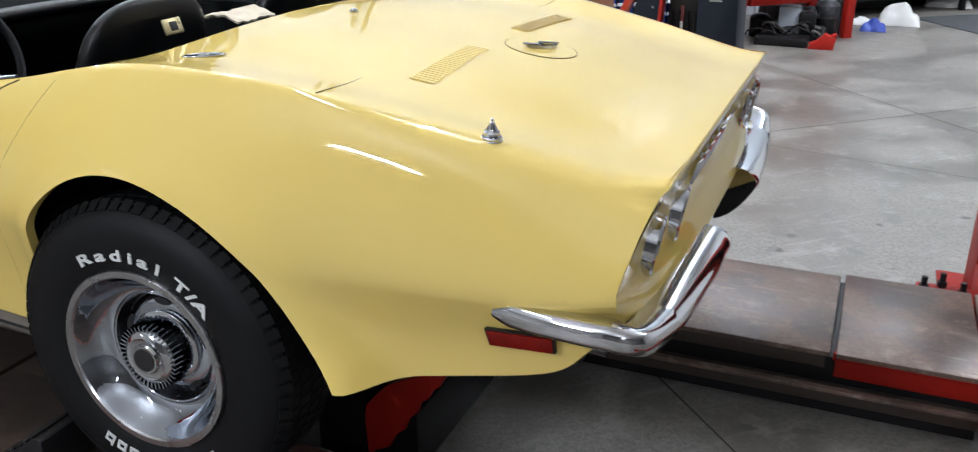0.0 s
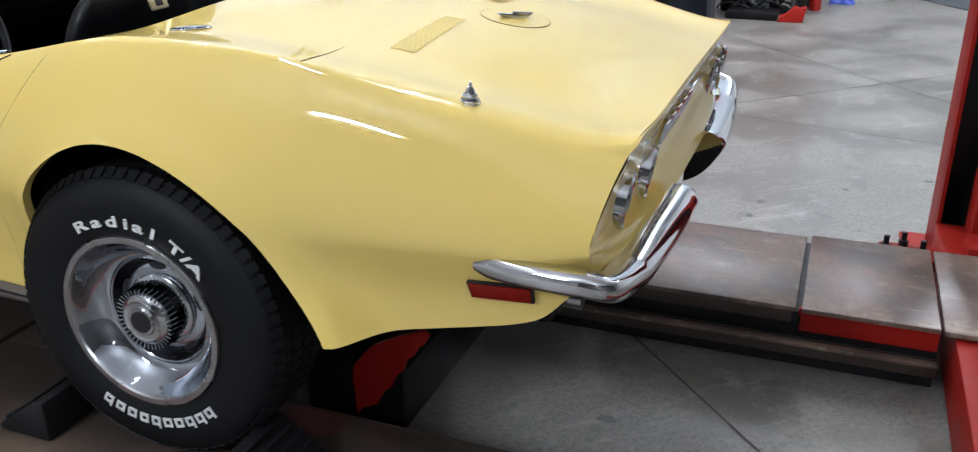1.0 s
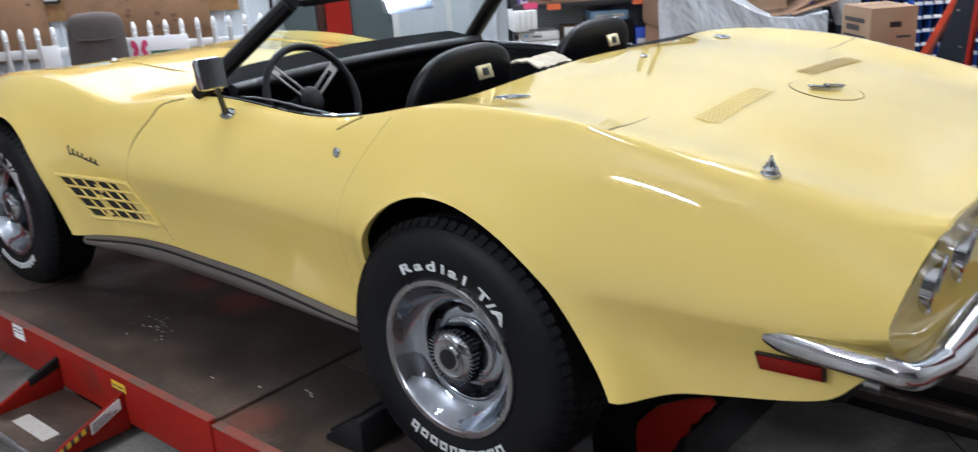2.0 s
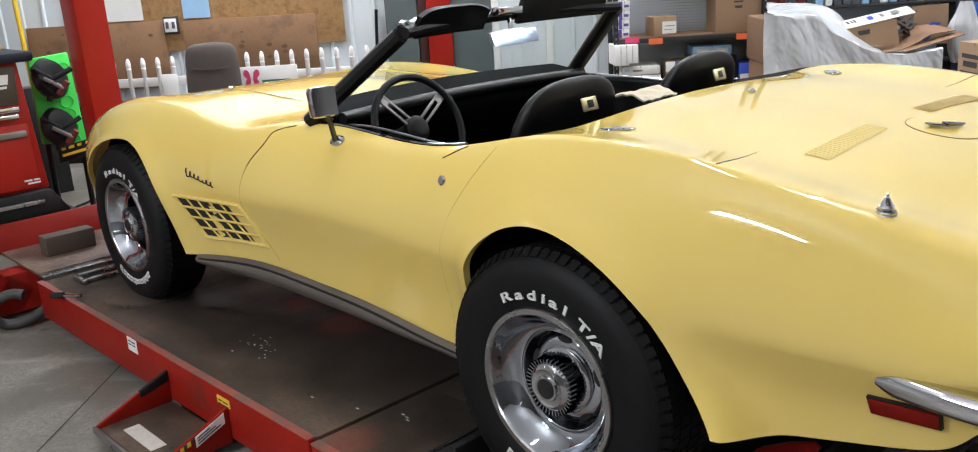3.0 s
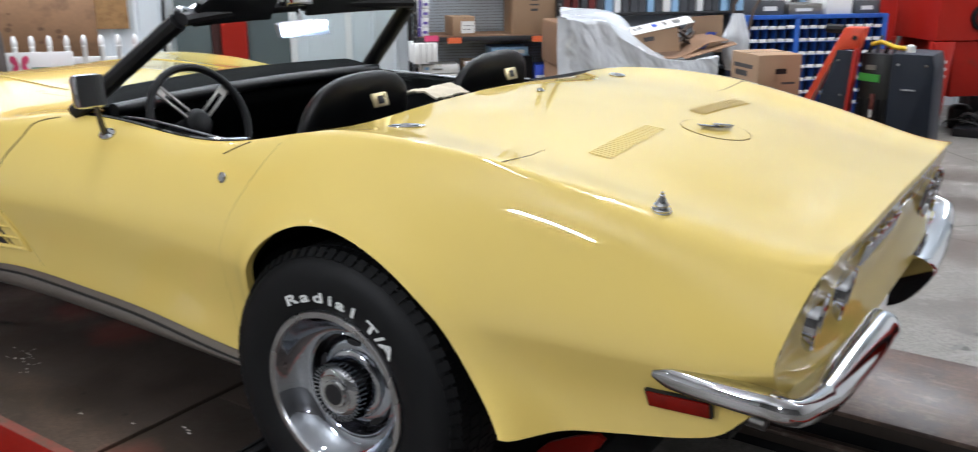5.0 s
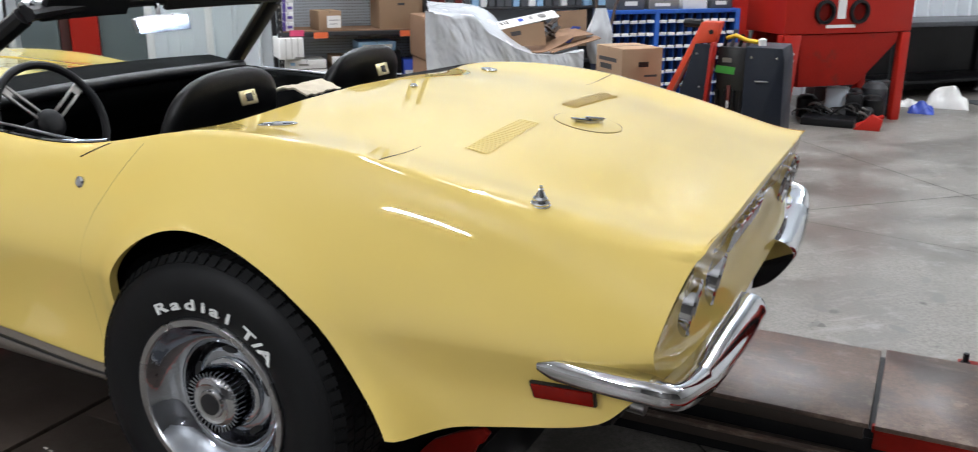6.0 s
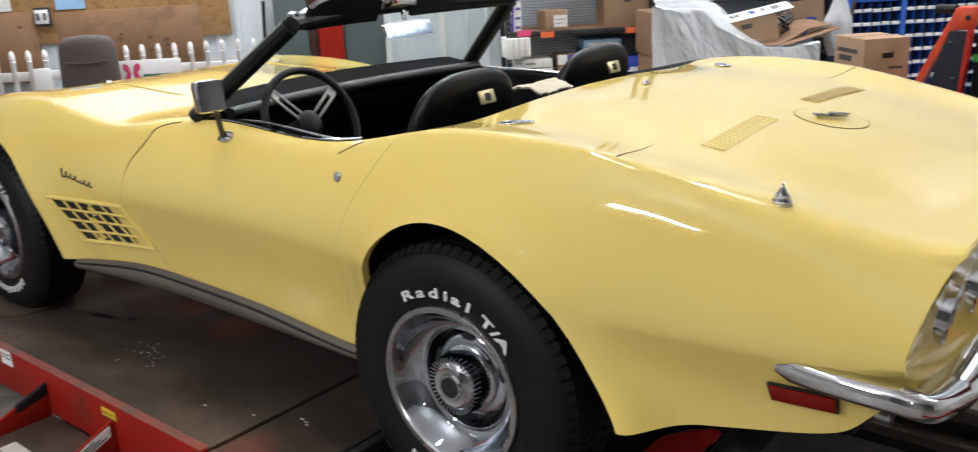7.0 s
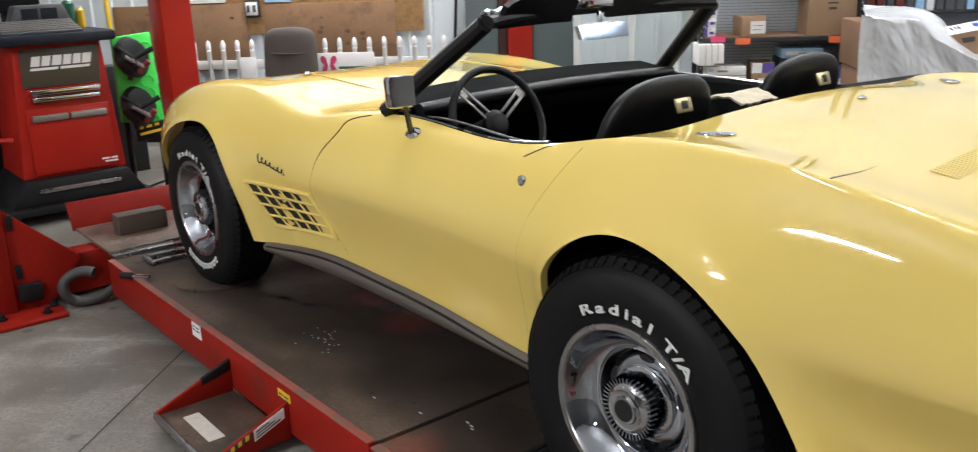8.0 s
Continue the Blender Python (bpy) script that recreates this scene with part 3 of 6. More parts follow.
def region(j):
    x, sgn, k = where[j]
    z = float(np.mean([V[q][2] for q in faces[j]]))
    if k >= K_CREST:
        if float(SEAM_FRONT(z)) < x < float(SEAM_REAR(z)):
            return "door_left" if sgn < 0 else "door_right"
        return "front_body" if x < -1.2 else "rear_body"
    if x < X_COWL:
        return "hood" if k < K_CREST - 10 and -3.1 < x < -1.5 else "front_body"
    return "deck_lid" if x < .40 and k < K_CREST - 1 else "rear_body"


PANELS = {"front_body": "glossy pale yellow front fenders and nose", "rear_body": "glossy pale yellow rear quarters with flared wheel openings",
          "door_left": "", "door_right": "", "hood": "", "deck_lid": "yellow lid over the folded top"}
sorts = [region(j) for j in range(len(faces))]
panel = {}
for key, text in PANELS.items():
    fs = [faces[j] for j in range(len(faces)) if sorts[j] == key]
    used = sorted({q for f in fs for q in f})
    new_id = {q: n for n, q in enumerate(used)}
    me = bpy.data.meshes.new(key)
    me.from_pydata([verts[q] for q in used], [], [[new_id[q] for q in f] for f in fs])
    me.polygons.foreach_set("use_smooth", [True] * len(me.polygons))
    me.normals_split_custom_set_from_vertices([tuple(N[q]) for q in used])
    panel[key] = part("door" if key.startswith("door") else key, me, PAINT, car, text)


def rolled_edges(name, keep, inward, material, parent):
    """A flange turned in along open edges of the shell."""
    count = {}
    for f in faces:
        for a, b in zip(f, f[1:] + f[:1]):
            count[frozenset((a, b))] = count.get(frozenset((a, b)), 0) + 1
    bm, made = bmesh.new(), {}

    def v(q, deep):
        if (q, deep) not in made:
            p = Vector(verts[q])
            made[q, deep] = bm.verts.new(inward(p) if deep else p)
        return made[q, deep]
    for e, c in count.items():
        a, b = tuple(e)
        if c == 1 and keep(Vector(verts[a])) and keep(Vector(verts[b])):
            bm.faces.new((v(a, 0), v(b, 0), v(b, 1), v(a, 1)))
    return part(name, bm, material, parent)


def in_arch(p):
    return abs(p.y) > .6 and abs(arch(p.x, p.z)[0]) < .004 and p.z > FOOT_Z(p.x) - .02


for front in (True, False):
    for sgn in (1, -1):
        rolled_edges("wheel_lip", lambda p: in_arch(p) and (p.x < -1.3) == front and p.y * sgn > 0, lambda p: Vector((p.x, p.y - math.copysign(.022, p.y), p.z + .002)), PAINT, panel["front_body" if front else "rear_body"])
rolled_edges("cockpit_edge", lambda p: X_COWL - .01 < p.x < X_DECK + .01 and p.z > .8 and (abs(abs(p.y) - CREST_Y(p.x)) < .01 or abs(p.x - X_DECK) < .002), lambda p: Vector((p.x - .02 * (p.x > X_DECK - .01), p.y - math.copysign(.03, p.y), p.z - .03)), BLACK, car)

# wheel housings and the dark underside
for cx in (0, -WHEELBASE + .05):
    for sgn in (1, -1):
        bm = bmesh.new()
        ring = []
        for r, y in ((.40, .765), (.40, .45), (.05, .45)):
            ring.append([bm.verts.new((cx + r * math.cos(a), sgn * y, .38 + r * math.sin(a))) for a in np.linspace(-.2, math.pi + .2, 28)])
        for a, b in zip(ring, ring[1:]):
            for q in range(27):
                bm.faces.new((a[q], a[q + 1], b[q + 1], b[q]))
        part("wheel_housing", bm, BLACK, car, "black inner wheel housing")
bm = box(-2.9, -1.9, -.50, .50, .22, .36, .03)
box(-1.85, -.5, -.74, .74, .24, .34, .03, bm)
box(-.5, .82, -.45, .45, .26, .42, .03, bm)
# hidden box, added only to block light under the tail
box(.42, .90, -.66, .66, .41, .47, .02, bm)
part("underbody", bm, BLACK, car, "dark underside with frame rails and an added light-blocking box")
for sgn in (1, -1):
    part("exhaust_pipe", tube([(.45, sgn * .40, .30), (.75, sgn * .41, .335), (.86, sgn * .42, .335), (.885, sgn * .42, .333)], .024, 12), STEEL, car)

# seams in the bodywork: thin dark gaps laid into the surface
def on_side(x, z, sgn=-1, out=0.0):
    return (x, sgn * (side_y(x, z) + .014 * math.exp(-(max(0, arch(x, z)[0]) / .11) ** 2) + out), z)


for sgn in (1, -1):
    own = panel["door_left" if sgn < 0 else "door_right"]
    part("seam", tube([on_side(float(SEAM_FRONT(z)), z, sgn, -.0006) for z in np.linspace(.365, .848, 60).tolist()], [.0010 + .0018 * min(1, max(0, (z - .66) / .08)) for z in np.linspace(.365, .848, 60).tolist()], 6), GAP, own, "dark door gap")
    part("seam", tube([on_side(float(SEAM_REAR(z)), z, sgn, -.001) for z in np.linspace(.37, .885, 30)], .0012, 6), GAP, own, "dark door gap")
lid = panel["deck_lid"]
for sgn in (1, -1):
    gap_line = [(x, sgn * y, top_z(x, y) + .0001) for x, y in ((.352 + .036 * (y / .73) ** 2, y) for y in np.linspace(.53, .728, 24).tolist())]
    part("seam", tube(gap_line, [.0003 + .0014 * (p[1] * sgn - .53) / .2 for p in gap_line], 6), GAP, lid, "gap behind the lid")

# the nose: a rounded cap
yy, zz = SEC[0]
ring_n = [(float(y), float(z)) for y, z in zip(yy, zz)]
ring_n = ring_n + [(-y, z) for y, z in ring_n[::-1][:-1]]
bm = bmesh.new()
loops = [[bm.verts.new((-3.44 - .05 * (1 - s_ * s_), y * s_, .44 + (z - .44) * s_)) for y, z in ring_n] for s_ in (1, .9, .7, .4)]
for a, b in zip(loops, loops[1:]):
    for q in range(len(a) - 1):
        bm.faces.new((a[q], a[q + 1], b[q + 1], b[q]))
bm.faces.new(loops[-1])
part("nose", bm, PAINT, panel["front_body"])

# rear panel between the tail lip and the bumpers, set in under the lip
TAIL_IN = cubic([(0, 1.040), (.05, 1.041), (.12, 1.036), (.24, 1.024), (.45, 1.014), (.70, 1.020), (.88, 1.034), (1, 1.042)])
z_lip = float(CREST_Z(X_TAIL)) + .012


def tail_face(u, v):
    """The hollow tail panel: u across, v from the lip down to the bumpers."""
    w = 2 * u - 1
    zv = z_lip - .235 * v
    y = w * side_y(X_TAIL, min(zv, float(CREST_Z(X_TAIL))))
    edge = abs(w) ** 3.4
    x = float(TAIL_IN(v))
    top = top_z(X_TAIL, y) + .014
    return (x * (1 - edge) + (X_TAIL - rake(X_TAIL, zv)) * edge, y, top + (zv - z_lip) * (1 - v) + (zv - top) * v)


rear_panel = part("rear_panel", sheet(tail_face, 90, 30), PAINT, car, "hollow yellow tail panel", smooth=80)
part("valance", prism([(-.52, .475), (.52, .475), (.56, .60), (-.56, .60)], "x", .93, .98, bev=.012), PAINT, car, "lower rear panel")

# four round tail lamps with chrome rings
for x, y in ((1.013, -.615), (1.020, -.435), (1.020, .435), (1.013, .615)):
    place = pose(x, y, .667, 0, 0, 0) @ pose(0, 0, 0, 0, 0, 6 if y < 0 else -6) @ pose(0, 0, 0, 0, 100, 0)
    lamp_p = part("tail_lamp", spun([(.059, -.03), (.059, .004), (.055, .0085), (.049, .004), (.046, -.006)], 36, place, caps=False), BRIGHT, car, "round tail lamp with chrome ring")
    part("lens", spun([(.0475, -.006), (.038, -.001), (.030, -.004), (.028, .002), (.014, .005), (.001, .0055)], 32, place), DARKLENS, lamp_p, "dark red lens")

# rear script badge
badge = None
for i in range(9):
    y = -.300 + i * .036
    bm = tube([(1.014, y - .012, .690), (1.026, y - .004, .735 + .010 * (i % 2)), (1.030, y + .008, .738), (1.022, y + .010, .705), (1.014, y + .002, .688), (1.015, y + .026, .690)], .0048, 6)
    badge = part("badge" if i == 0 else "stroke", bm, BRIGHT, car if i == 0 else badge if i == 1 else badge.parent, "chrome lettering across the tail, drawn as plain strokes" if i == 0 else "")

# split chrome bumpers: a thin blade along the side, a tight corner, a deep rear face that curls in beside the plate recess
BUMPER = [(.772, .806, 0), (.80, .814, 0), (.84, .822, 0), (.90, .829, 0), (.97, .832, 0), (1.018, .826, .0), (1.045, .808, .05), (1.061, .772, .12), (1.071, .71, .28),
          (1.082, .62, .55), (1.090, .52, .85), (1.097, .40, 1.0), (1.100, .32, 1.0), (1.101, .26, 1.0), (1.100, .222, .98), (1.096, .206, .95)]
BLADE = [(-.052, .020), (-.036, .0235), (-.020, .0235), (-.008, .019), (-.002, .010), (0, 0), (-.001, -.010), (-.005, -.018), (-.014, -.0225), (-.030, -.023), (-.052, -.022)]
DEEP = [(-.105, .022), (-.075, .030), (-.045, .030), (-.022, .023), (-.007, .011), (0, -.004), (-.004, -.020), (-.016, -.040), (-.040, -.075), (-.075, -.110), (-.112, -.130)]
for sgn in (-1, 1):
    run = np.r_[0, np.cumsum([math.hypot(b[0] - a[0], b[1] - a[1]) for a, b in zip(BUMPER, BUMPER[1:])])]
    bx, by, bd = (cubic(list(zip(run, [p[q] for p in BUMPER]))) for q in (0, 1, 2))
    prof = [[cubic(list(enumerate([p[q] for p in shape]))) for q in (0, 1)] for shape in (BLADE, DEEP)]
    bm, ring = bmesh.new(), []
    for u in np.linspace(0, run[-1], 120):
        x, y, k = float(bx(u)), float(by(u)), min(1, max(0, float(bd(u))))
        e = .012
        dx, dy = float(bx(min(run[-1], u + e)) - bx(max(0, u - e))), float(by(min(run[-1], u + e)) - by(max(0, u - e)))
        ln = math.hypot(dx, dy)
        nx, ny = -dy / ln, dx / ln
        tip = min(1, .30 + u / .045) ** .6
        mid = .573 - .035 * min(1, max(0, (u - .22) / .22))
        loop = []
        for q in np.linspace(0, len(BLADE) - 1, 40):
            o, h = ((1 - k) * float(prof[0][c](q)) + k * float(prof[1][c](q)) for c in (0, 1))
            loop.append(bm.verts.new((x + nx * o * (.5 + .5 * tip), sgn * (y + ny * o * (.5 + .5 * tip)), mid + h * tip)))
        ring.append(loop)
    for p0, p1 in zip(ring, ring[1:]):
        for q in range(len(p0)):
            r_ = (q + 1) % len(p0)
            bm.faces.new((p0[q], p0[r_], p1[r_], p1[q]))
    bm.faces.new(ring[0]), bm.faces.new(ring[-1])
    part("bumper", bm, BRIGHT, car, "chrome wrap-round half bumper", smooth=60)
    # side marker lamp
    bm = prism([(.752, .533), (.880, .533), (.880, .492), (.757, .492)], "y", 0, .012, bev=.002)
    for v in bm.verts:
        v.co.y = sgn * (side_y(v.co.x, v.co.z) + .002 + v.co.y)
    marker = part("side_marker", bm, GAUGE, car, "side marker lamp with a dark rim")
    bm = prism([(.757, .5295), (.8765, .5295), (.8765, .4955), (.761, .4955)], "y", .010, .017, bev=.002)
    for v in bm.verts:
        v.co.y = sgn * (side_y(v.co.x, v.co.z) + .002 + v.co.y)
    part("lens", bm, REDLENS, marker, "red lens")

# deck: vents, filler door, oval latches, stud, antenna base
for sgn in (-1, 1):
    corner = [np.array(c) for c in ((.446, .468), (.502, .462), (.489, .128), (.434, .136))]

    def vent_at(u, v, o):
        """u from front to rear, v from the outer end inwards."""
        x, y = (corner[0] * (1 - u) + corner[1] * u) * (1 - v) + (corner[3] * (1 - u) + corner[2] * u) * v
        return (x, sgn * y, top_z(x, y) + o)
    vent = part("deck_vent", sheet(lambda u, v: vent_at(u, v, .0008), 6, 30), PAINT, car, "slatted yellow deck vent")
    bm = bmesh.new()
    for i in range(24):
        v0, v1, v2 = (i + .02) / 24, (i + .22) / 24, (i + .62) / 24
        rows = [[bm.verts.new(vent_at(u, v, o)) for u in (.03, .5, .97)] for v, o in ((v0, .0012), (v1, .0030), (v2, .0030))]
        for a, b in zip(rows, rows[1:]):
            for q in range(2):
                bm.faces.new((a[q], a[q + 1], b[q + 1], b[q]))
    part("slats", bm, PAINT, vent, "row of raised slats", smooth=0)
    # oval latch plates
    m_ = Matrix.Translation((.004, sgn * .566, top_z(.004, .566) + .001)) @ pose(0, 0, 0, 0, 0, -41 * sgn)
    latch = part("latch_plate", spun([(.036, 0), (.036, .0015), (.033, .003), (.028, .0024), (.001, .0028)], 28, m_ @ Matrix.Diagonal((1.28, .60, 1, 1))), CHROME, car, "oval chrome latch plate")
    part("button", spun([(.013, .0025), (.011, .0055), (.001, .006)], 16, m_), STEEL, latch)
part("stud", spun([(.012, 0), (.012, .004), (.006, .010), (.001, .011)], 16, Matrix.Translation((.008, .055, top_z(.008, .055)))), CHROME, car)
gz = top_z(.57, 0)
filler = part("fuel_door", sheet(lambda u, v: (.57 + .088 * v * math.cos(2 * math.pi * u), .088 * v * math.sin(2 * math.pi * u),
              top_z(.57 + .088 * v * math.cos(2 * math.pi * u), .088 * v * math.sin(2 * math.pi * u)) + .0015), 48, 8), PAINT, car, "round yellow fuel filler door")
part("ring", tube([(.57 + .09 * math.cos(a), .09 * math.sin(a), top_z(.57 + .09 * math.cos(a), .09 * math.sin(a)) + .0005) for a in np.linspace(0, 2 * math.pi, 48, endpoint=False)], .0005, 6, closed=True), GAP, filler)
bm = bmesh.new()
for s in (-1, 1):
    box(-.028, .028, -.010, .010, 0, .006, .002, bm, pose(.57 + .012 * s, .018 * s, gz + .007, 0, 8, 55 + 10 * s))
tube([(.545, -.03, gz + .008), (.60, .03, gz + .004)], .003, 6, bm)
part("flag_badge", bm, CHROME, filler, "small chrome crossed badge")
az = top_z(.722, .684)
part("antenna_base", spun([(.0205, -.006), (.0205, .001), (.0185, .003), (.0185, .006), (.0165, .008), (.0145, .013), (.0145, .015), (.0110, .018), (.0080, .026), (.0050, .032), (.0050, .034), (.0030, .035), (.0030, .040), (.001, .041)], 24,
     Matrix.Translation((.722, -.684, az)) @ pose(0, 0, 0, 9, 6, 0)), BRIGHT, car, "chrome cone antenna base")

# door furniture
for sgn in (-1, 1):
    own = panel["door_left" if sgn < 0 else "door_right"]
    p = on_side(-.427, .785, sgn, .001)
    part("lock", spun([(.014, 0), (.014, .004), (.010, .007), (.001, .006)], 20, Matrix.Translation(p) @ pose(0, 0, 0, 78 if sgn < 0 else -78, 0, 0)), CHROME, own, "round chrome door lock")
    part("handle_line", tube([on_side(x, z, sgn, .0005) for x, z in ((-.468, .834), (-.44, .848), (-.415, .860), (-.39, .870))], .0022, 6), GAP, own, "edge of the flush door handle")
    part("belt_trim", tube([(x, sgn * (float(CREST_Y(x)) - .012), float(CREST_Z(x)) + .001) for x in np.linspace(-1.16, -.42, 30)], .006, 8), CHROME, own, "thin bright strip along the door top")
    part("door_glass_edge", tube([(x, sgn * (float(CREST_Y(x)) - .045), float(CREST_Z(x)) - .012 + .02 * math.sin((x + 1.16) / .7 * 3.1)) for x in np.linspace(-1.14, -.46, 20)], .004, 6), STEEL, own)

# front fender: louvre, script
for sgn in (-1, 1):
    q = [(-1.945, .545), (-1.500, .562), (-1.408, .416), (-1.795, .392)]

    def fender(u, v, o=0.0):
        a = np.array(q[0]) * (1 - u) + np.array(q[1]) * u
        b = np.array(q[3]) * (1 - u) + np.array(q[2]) * u
        x, z = a * (1 - v) + b * v
        return on_side(float(x), float(z), sgn, o)
    louvre = part("side_louvre", sheet(lambda u, v: fender(u, v, .0015), 16, 8), GAUGE, car, "fender louvre with yellow egg-crate bars over black")
    bm = bmesh.new()
    for v in np.linspace(0, 1, 5):
        tube([fender(u, v, .006) for u in np.linspace(0, 1, 14)], .0048, 6, bm)
    part("louvre_bar", bm, PAINT, louvre)
    bm = bmesh.new()
    for u in np.linspace(.2, .72, 4):
        tube([fender(u - .035 + .07 * v, v, .003) for v in np.linspace(0, 1, 8)], .0042, 6, bm)
    part("louvre_divider", bm, PAINT, louvre)
    bm = bmesh.new()
    rim_pts = [fender(u, 0, .004) for u in np.linspace(0, 1, 12)] + [fender(1, v, .004) for v in np.linspace(.1, 1, 8)] + [fender(u, 1, .004) for u in np.linspace(1, 0, 12)[1:]] + [fender(0, v, .004) for v in np.linspace(.9, .1, 7)]
    part("louvre_rim", tube(rim_pts, .008, 8, closed=True), PAINT, louvre)
    bm = sheet(lambda u, v: fender(.80 + .20 * u, v, .004), 6, 8)
    part("louvre_blank", bm, PAINT, louvre)
    # the script is drawn as one plain looping stroke, taller at its start
    pts = []
    for t in np.linspace(0, 1, 150).tolist():
        a, grow = 2 * math.pi * 6.5 * t, 1 + 1.1 * math.exp(-(t / .12) ** 2)
        pts.append(on_side(-1.846 + .195 * t - .0075 * math.sin(a), .645 - .026 * t + .0075 * grow * math.cos(a) - .010 * math.exp(-((t - .62) / .04) ** 2), sgn, .003))
    part("script_badge", tube(pts, .0027, 6), SCRIPT, car, "small dark chrome script, drawn as a plain looping stroke")

# rocker mouldings
for sgn in (-1, 1):
    def rocker(u, v, s=sgn):
        x = -1.90 + 1.54 * u
        z1 = float(FOOT_Z(x)) + .004
        z0 = .262
        return (x, s * (float(FOOT_Y(x)) + .004 + .022 * math.sin(v * math.pi) ** .7 - .03 * (v < .01)), z0 + (z1 - z0) * v)
    sill = part("rocker_moulding", sheet(rocker, 40, 10), SILL, car, "ribbed satin silver sill moulding")
    part("sill_stripe", tube([(x, sgn * (float(FOOT_Y(x)) + .022), float(FOOT_Z(x)) - .012) for x in np.linspace(-1.88, -.38, 40)], .0045, 6), BLACK, sill, "black stripe")

# hood: raised dome edge, side emblem, wiper lid lines
hood = panel["hood"]
def on_top(x, y, o=0.0):
    return (x, y, top_z(x, y) + o)


for sgn in (-1, 1):
    dome = [on_top(x, sgn * y, .002) for x, y in ((-2.44, .22), (-2.37, .31), (-2.28, .345), (-2.1, .36), (-1.9, .37), (-1.72, .375))]
    part("dome_edge", tube(dome, [.001, .004, .006, .006, .004, .001], 8, flat=.6), PAINT, hood, "raised edge of the hood dome")
    part("emblem", box(-.038, .038, -.010, .010, 0, .006, .002, None, Matrix.Translation(on_top(-2.295, sgn * .362, .006)) @ pose(0, 0, 0, 0, 0, 28 * sgn)), STEEL, hood, "small dark chrome emblem")
part("seam", tube([on_top(-1.87 + .07 * (y / .5) ** 2, y, -.001) for y in np.linspace(-.44, .44, 30)], .0016, 6), GAP, hood, "front edge of the wiper lid")
for sgn in (-1, 1):
    part("seam", tube([on_top(x, sgn * (.44 - .06 * (x + 1.8)), -.001) for x in np.linspace(-1.82, -1.52, 10)], .0014, 6), GAP, hood, "side edge of the wiper lid")

# wheels: tyre, trim ring, slotted disc, finned cap
def wheel(x, side, lettered):
    w = Matrix.Translation((x, side * (.755 if x > -1 else .742), HUB_Z)) @ pose(0, 0, 0, 90 if side < 0 else -90, 0, 0)   # local +z points outwards
    root = part("wheel", spun([(.20, -.10), (.205, .095), (.195, .10), (.19, .06), (.17, -.02)], 48, w, caps=False), STEEL, car, "chrome slotted wheel with a raised-letter tyre")
    prof = [(.205, -.098), (.225, -.112), (.27, -.118), (.31, -.110), (.335, -.092), (.3435, -.075), (.3445, 0), (.3435, .075), (.335, .092), (.318, .107), (.285, .1165), (.25, .1155), (.222, .110), (.206, .102)]
    tyre = part("tyre", spun(prof, 96, w, caps=False), RUBBER, root, "black tyre with white lettering on the sidewall")
    bm = bmesh.new()
    for i in range(72):                                      # tread blocks on both shoulders
        for row, off in ((-.062, 0), (-.021, .5), (.021, 0), (.062, .5)):
            a = 2 * math.pi * (i + off) / 72
            box(.3425, .3475, -.0125, .0125, row - .018, row + .018, 0, bm, Matrix.Rotation(a, 4, "Z"))
    for i in range(72):
        a = 2 * math.pi * i / 72
        box(-.0035, .0035, -.011, .011, -.014, .014, 0, bm, Matrix.Rotation(a, 4, "Z") @ pose(.3405, 0, .084, 0, -38, 0))
    bmesh.ops.transform(bm, verts=bm.verts[:], matrix=w)
    tagged(part("tread", bm, RUBBER, tyre, smooth=0), kind="stuff")
    part("trim_ring", spun([(.2085, .098), (.2085, .108), (.2055, .1125), (.1925, .1125), (.1890, .108)], 72, w, caps=False), STEEL, root, "satin trim ring")
    dish = part("dish", spun([(.1890, .108), (.1845, .101), (.177, .084), (.166, .067), (.153, .053), (.143, .046), (.137, .0445), (.133, .047), (.1305, .0485), (.128, .0465)], 72, w, caps=False), WHEELCHROME, root, "deep chrome dish")
    # chrome groove drawn in dark metal in place of its dark reflections
    part("groove", spun([(.128, .0465), (.127, .022), (.124, .012), (.119, .012)], 72, w, caps=False), SCRIPT, dish, "groove inside the dish, darkened for what it reflects")
    disc = part("disc", spun([(.119, .012), (.115, .021), (.108, .027), (.098, .030), (.088, .031), (.06, .032)], 72, w, caps=False), WHEELCHROME, root, "chrome slotted wheel disc")
    for i in range(5):
        pts = [(.105 + .008 * math.cos(t), .022 * math.sin(t)) for t in np.linspace(0, 2 * math.pi, 16, endpoint=False)]
        bm = prism(pts, "z", .020, .0305)
        bmesh.ops.transform(bm, verts=bm.verts[:], matrix=w @ Matrix.Rotation(2 * math.pi * i / 5 + .3, 4, "Z"))
        part("slot", bm, GAUGE, disc, "dark cooling slot")
    cap = part("centre_cap", spun([(.086, .028), (.086, .038), (.081, .042), (.052, .044), (.051, .086), (.066, .086), (.064, .091), (.057, .097), (.049, .101), (.043, .098), (.035, .098), (.032, .104), (.001, .105)], 48, w), CHROME, root, "finned chrome cap")
    # the shade deep between the fins is put into this core's black
    part("core", spun([(.0525, .0435), (.0525, .0858)], 40, w, caps=False), GAUGE, cap, "core blackened for the shade between the fins")
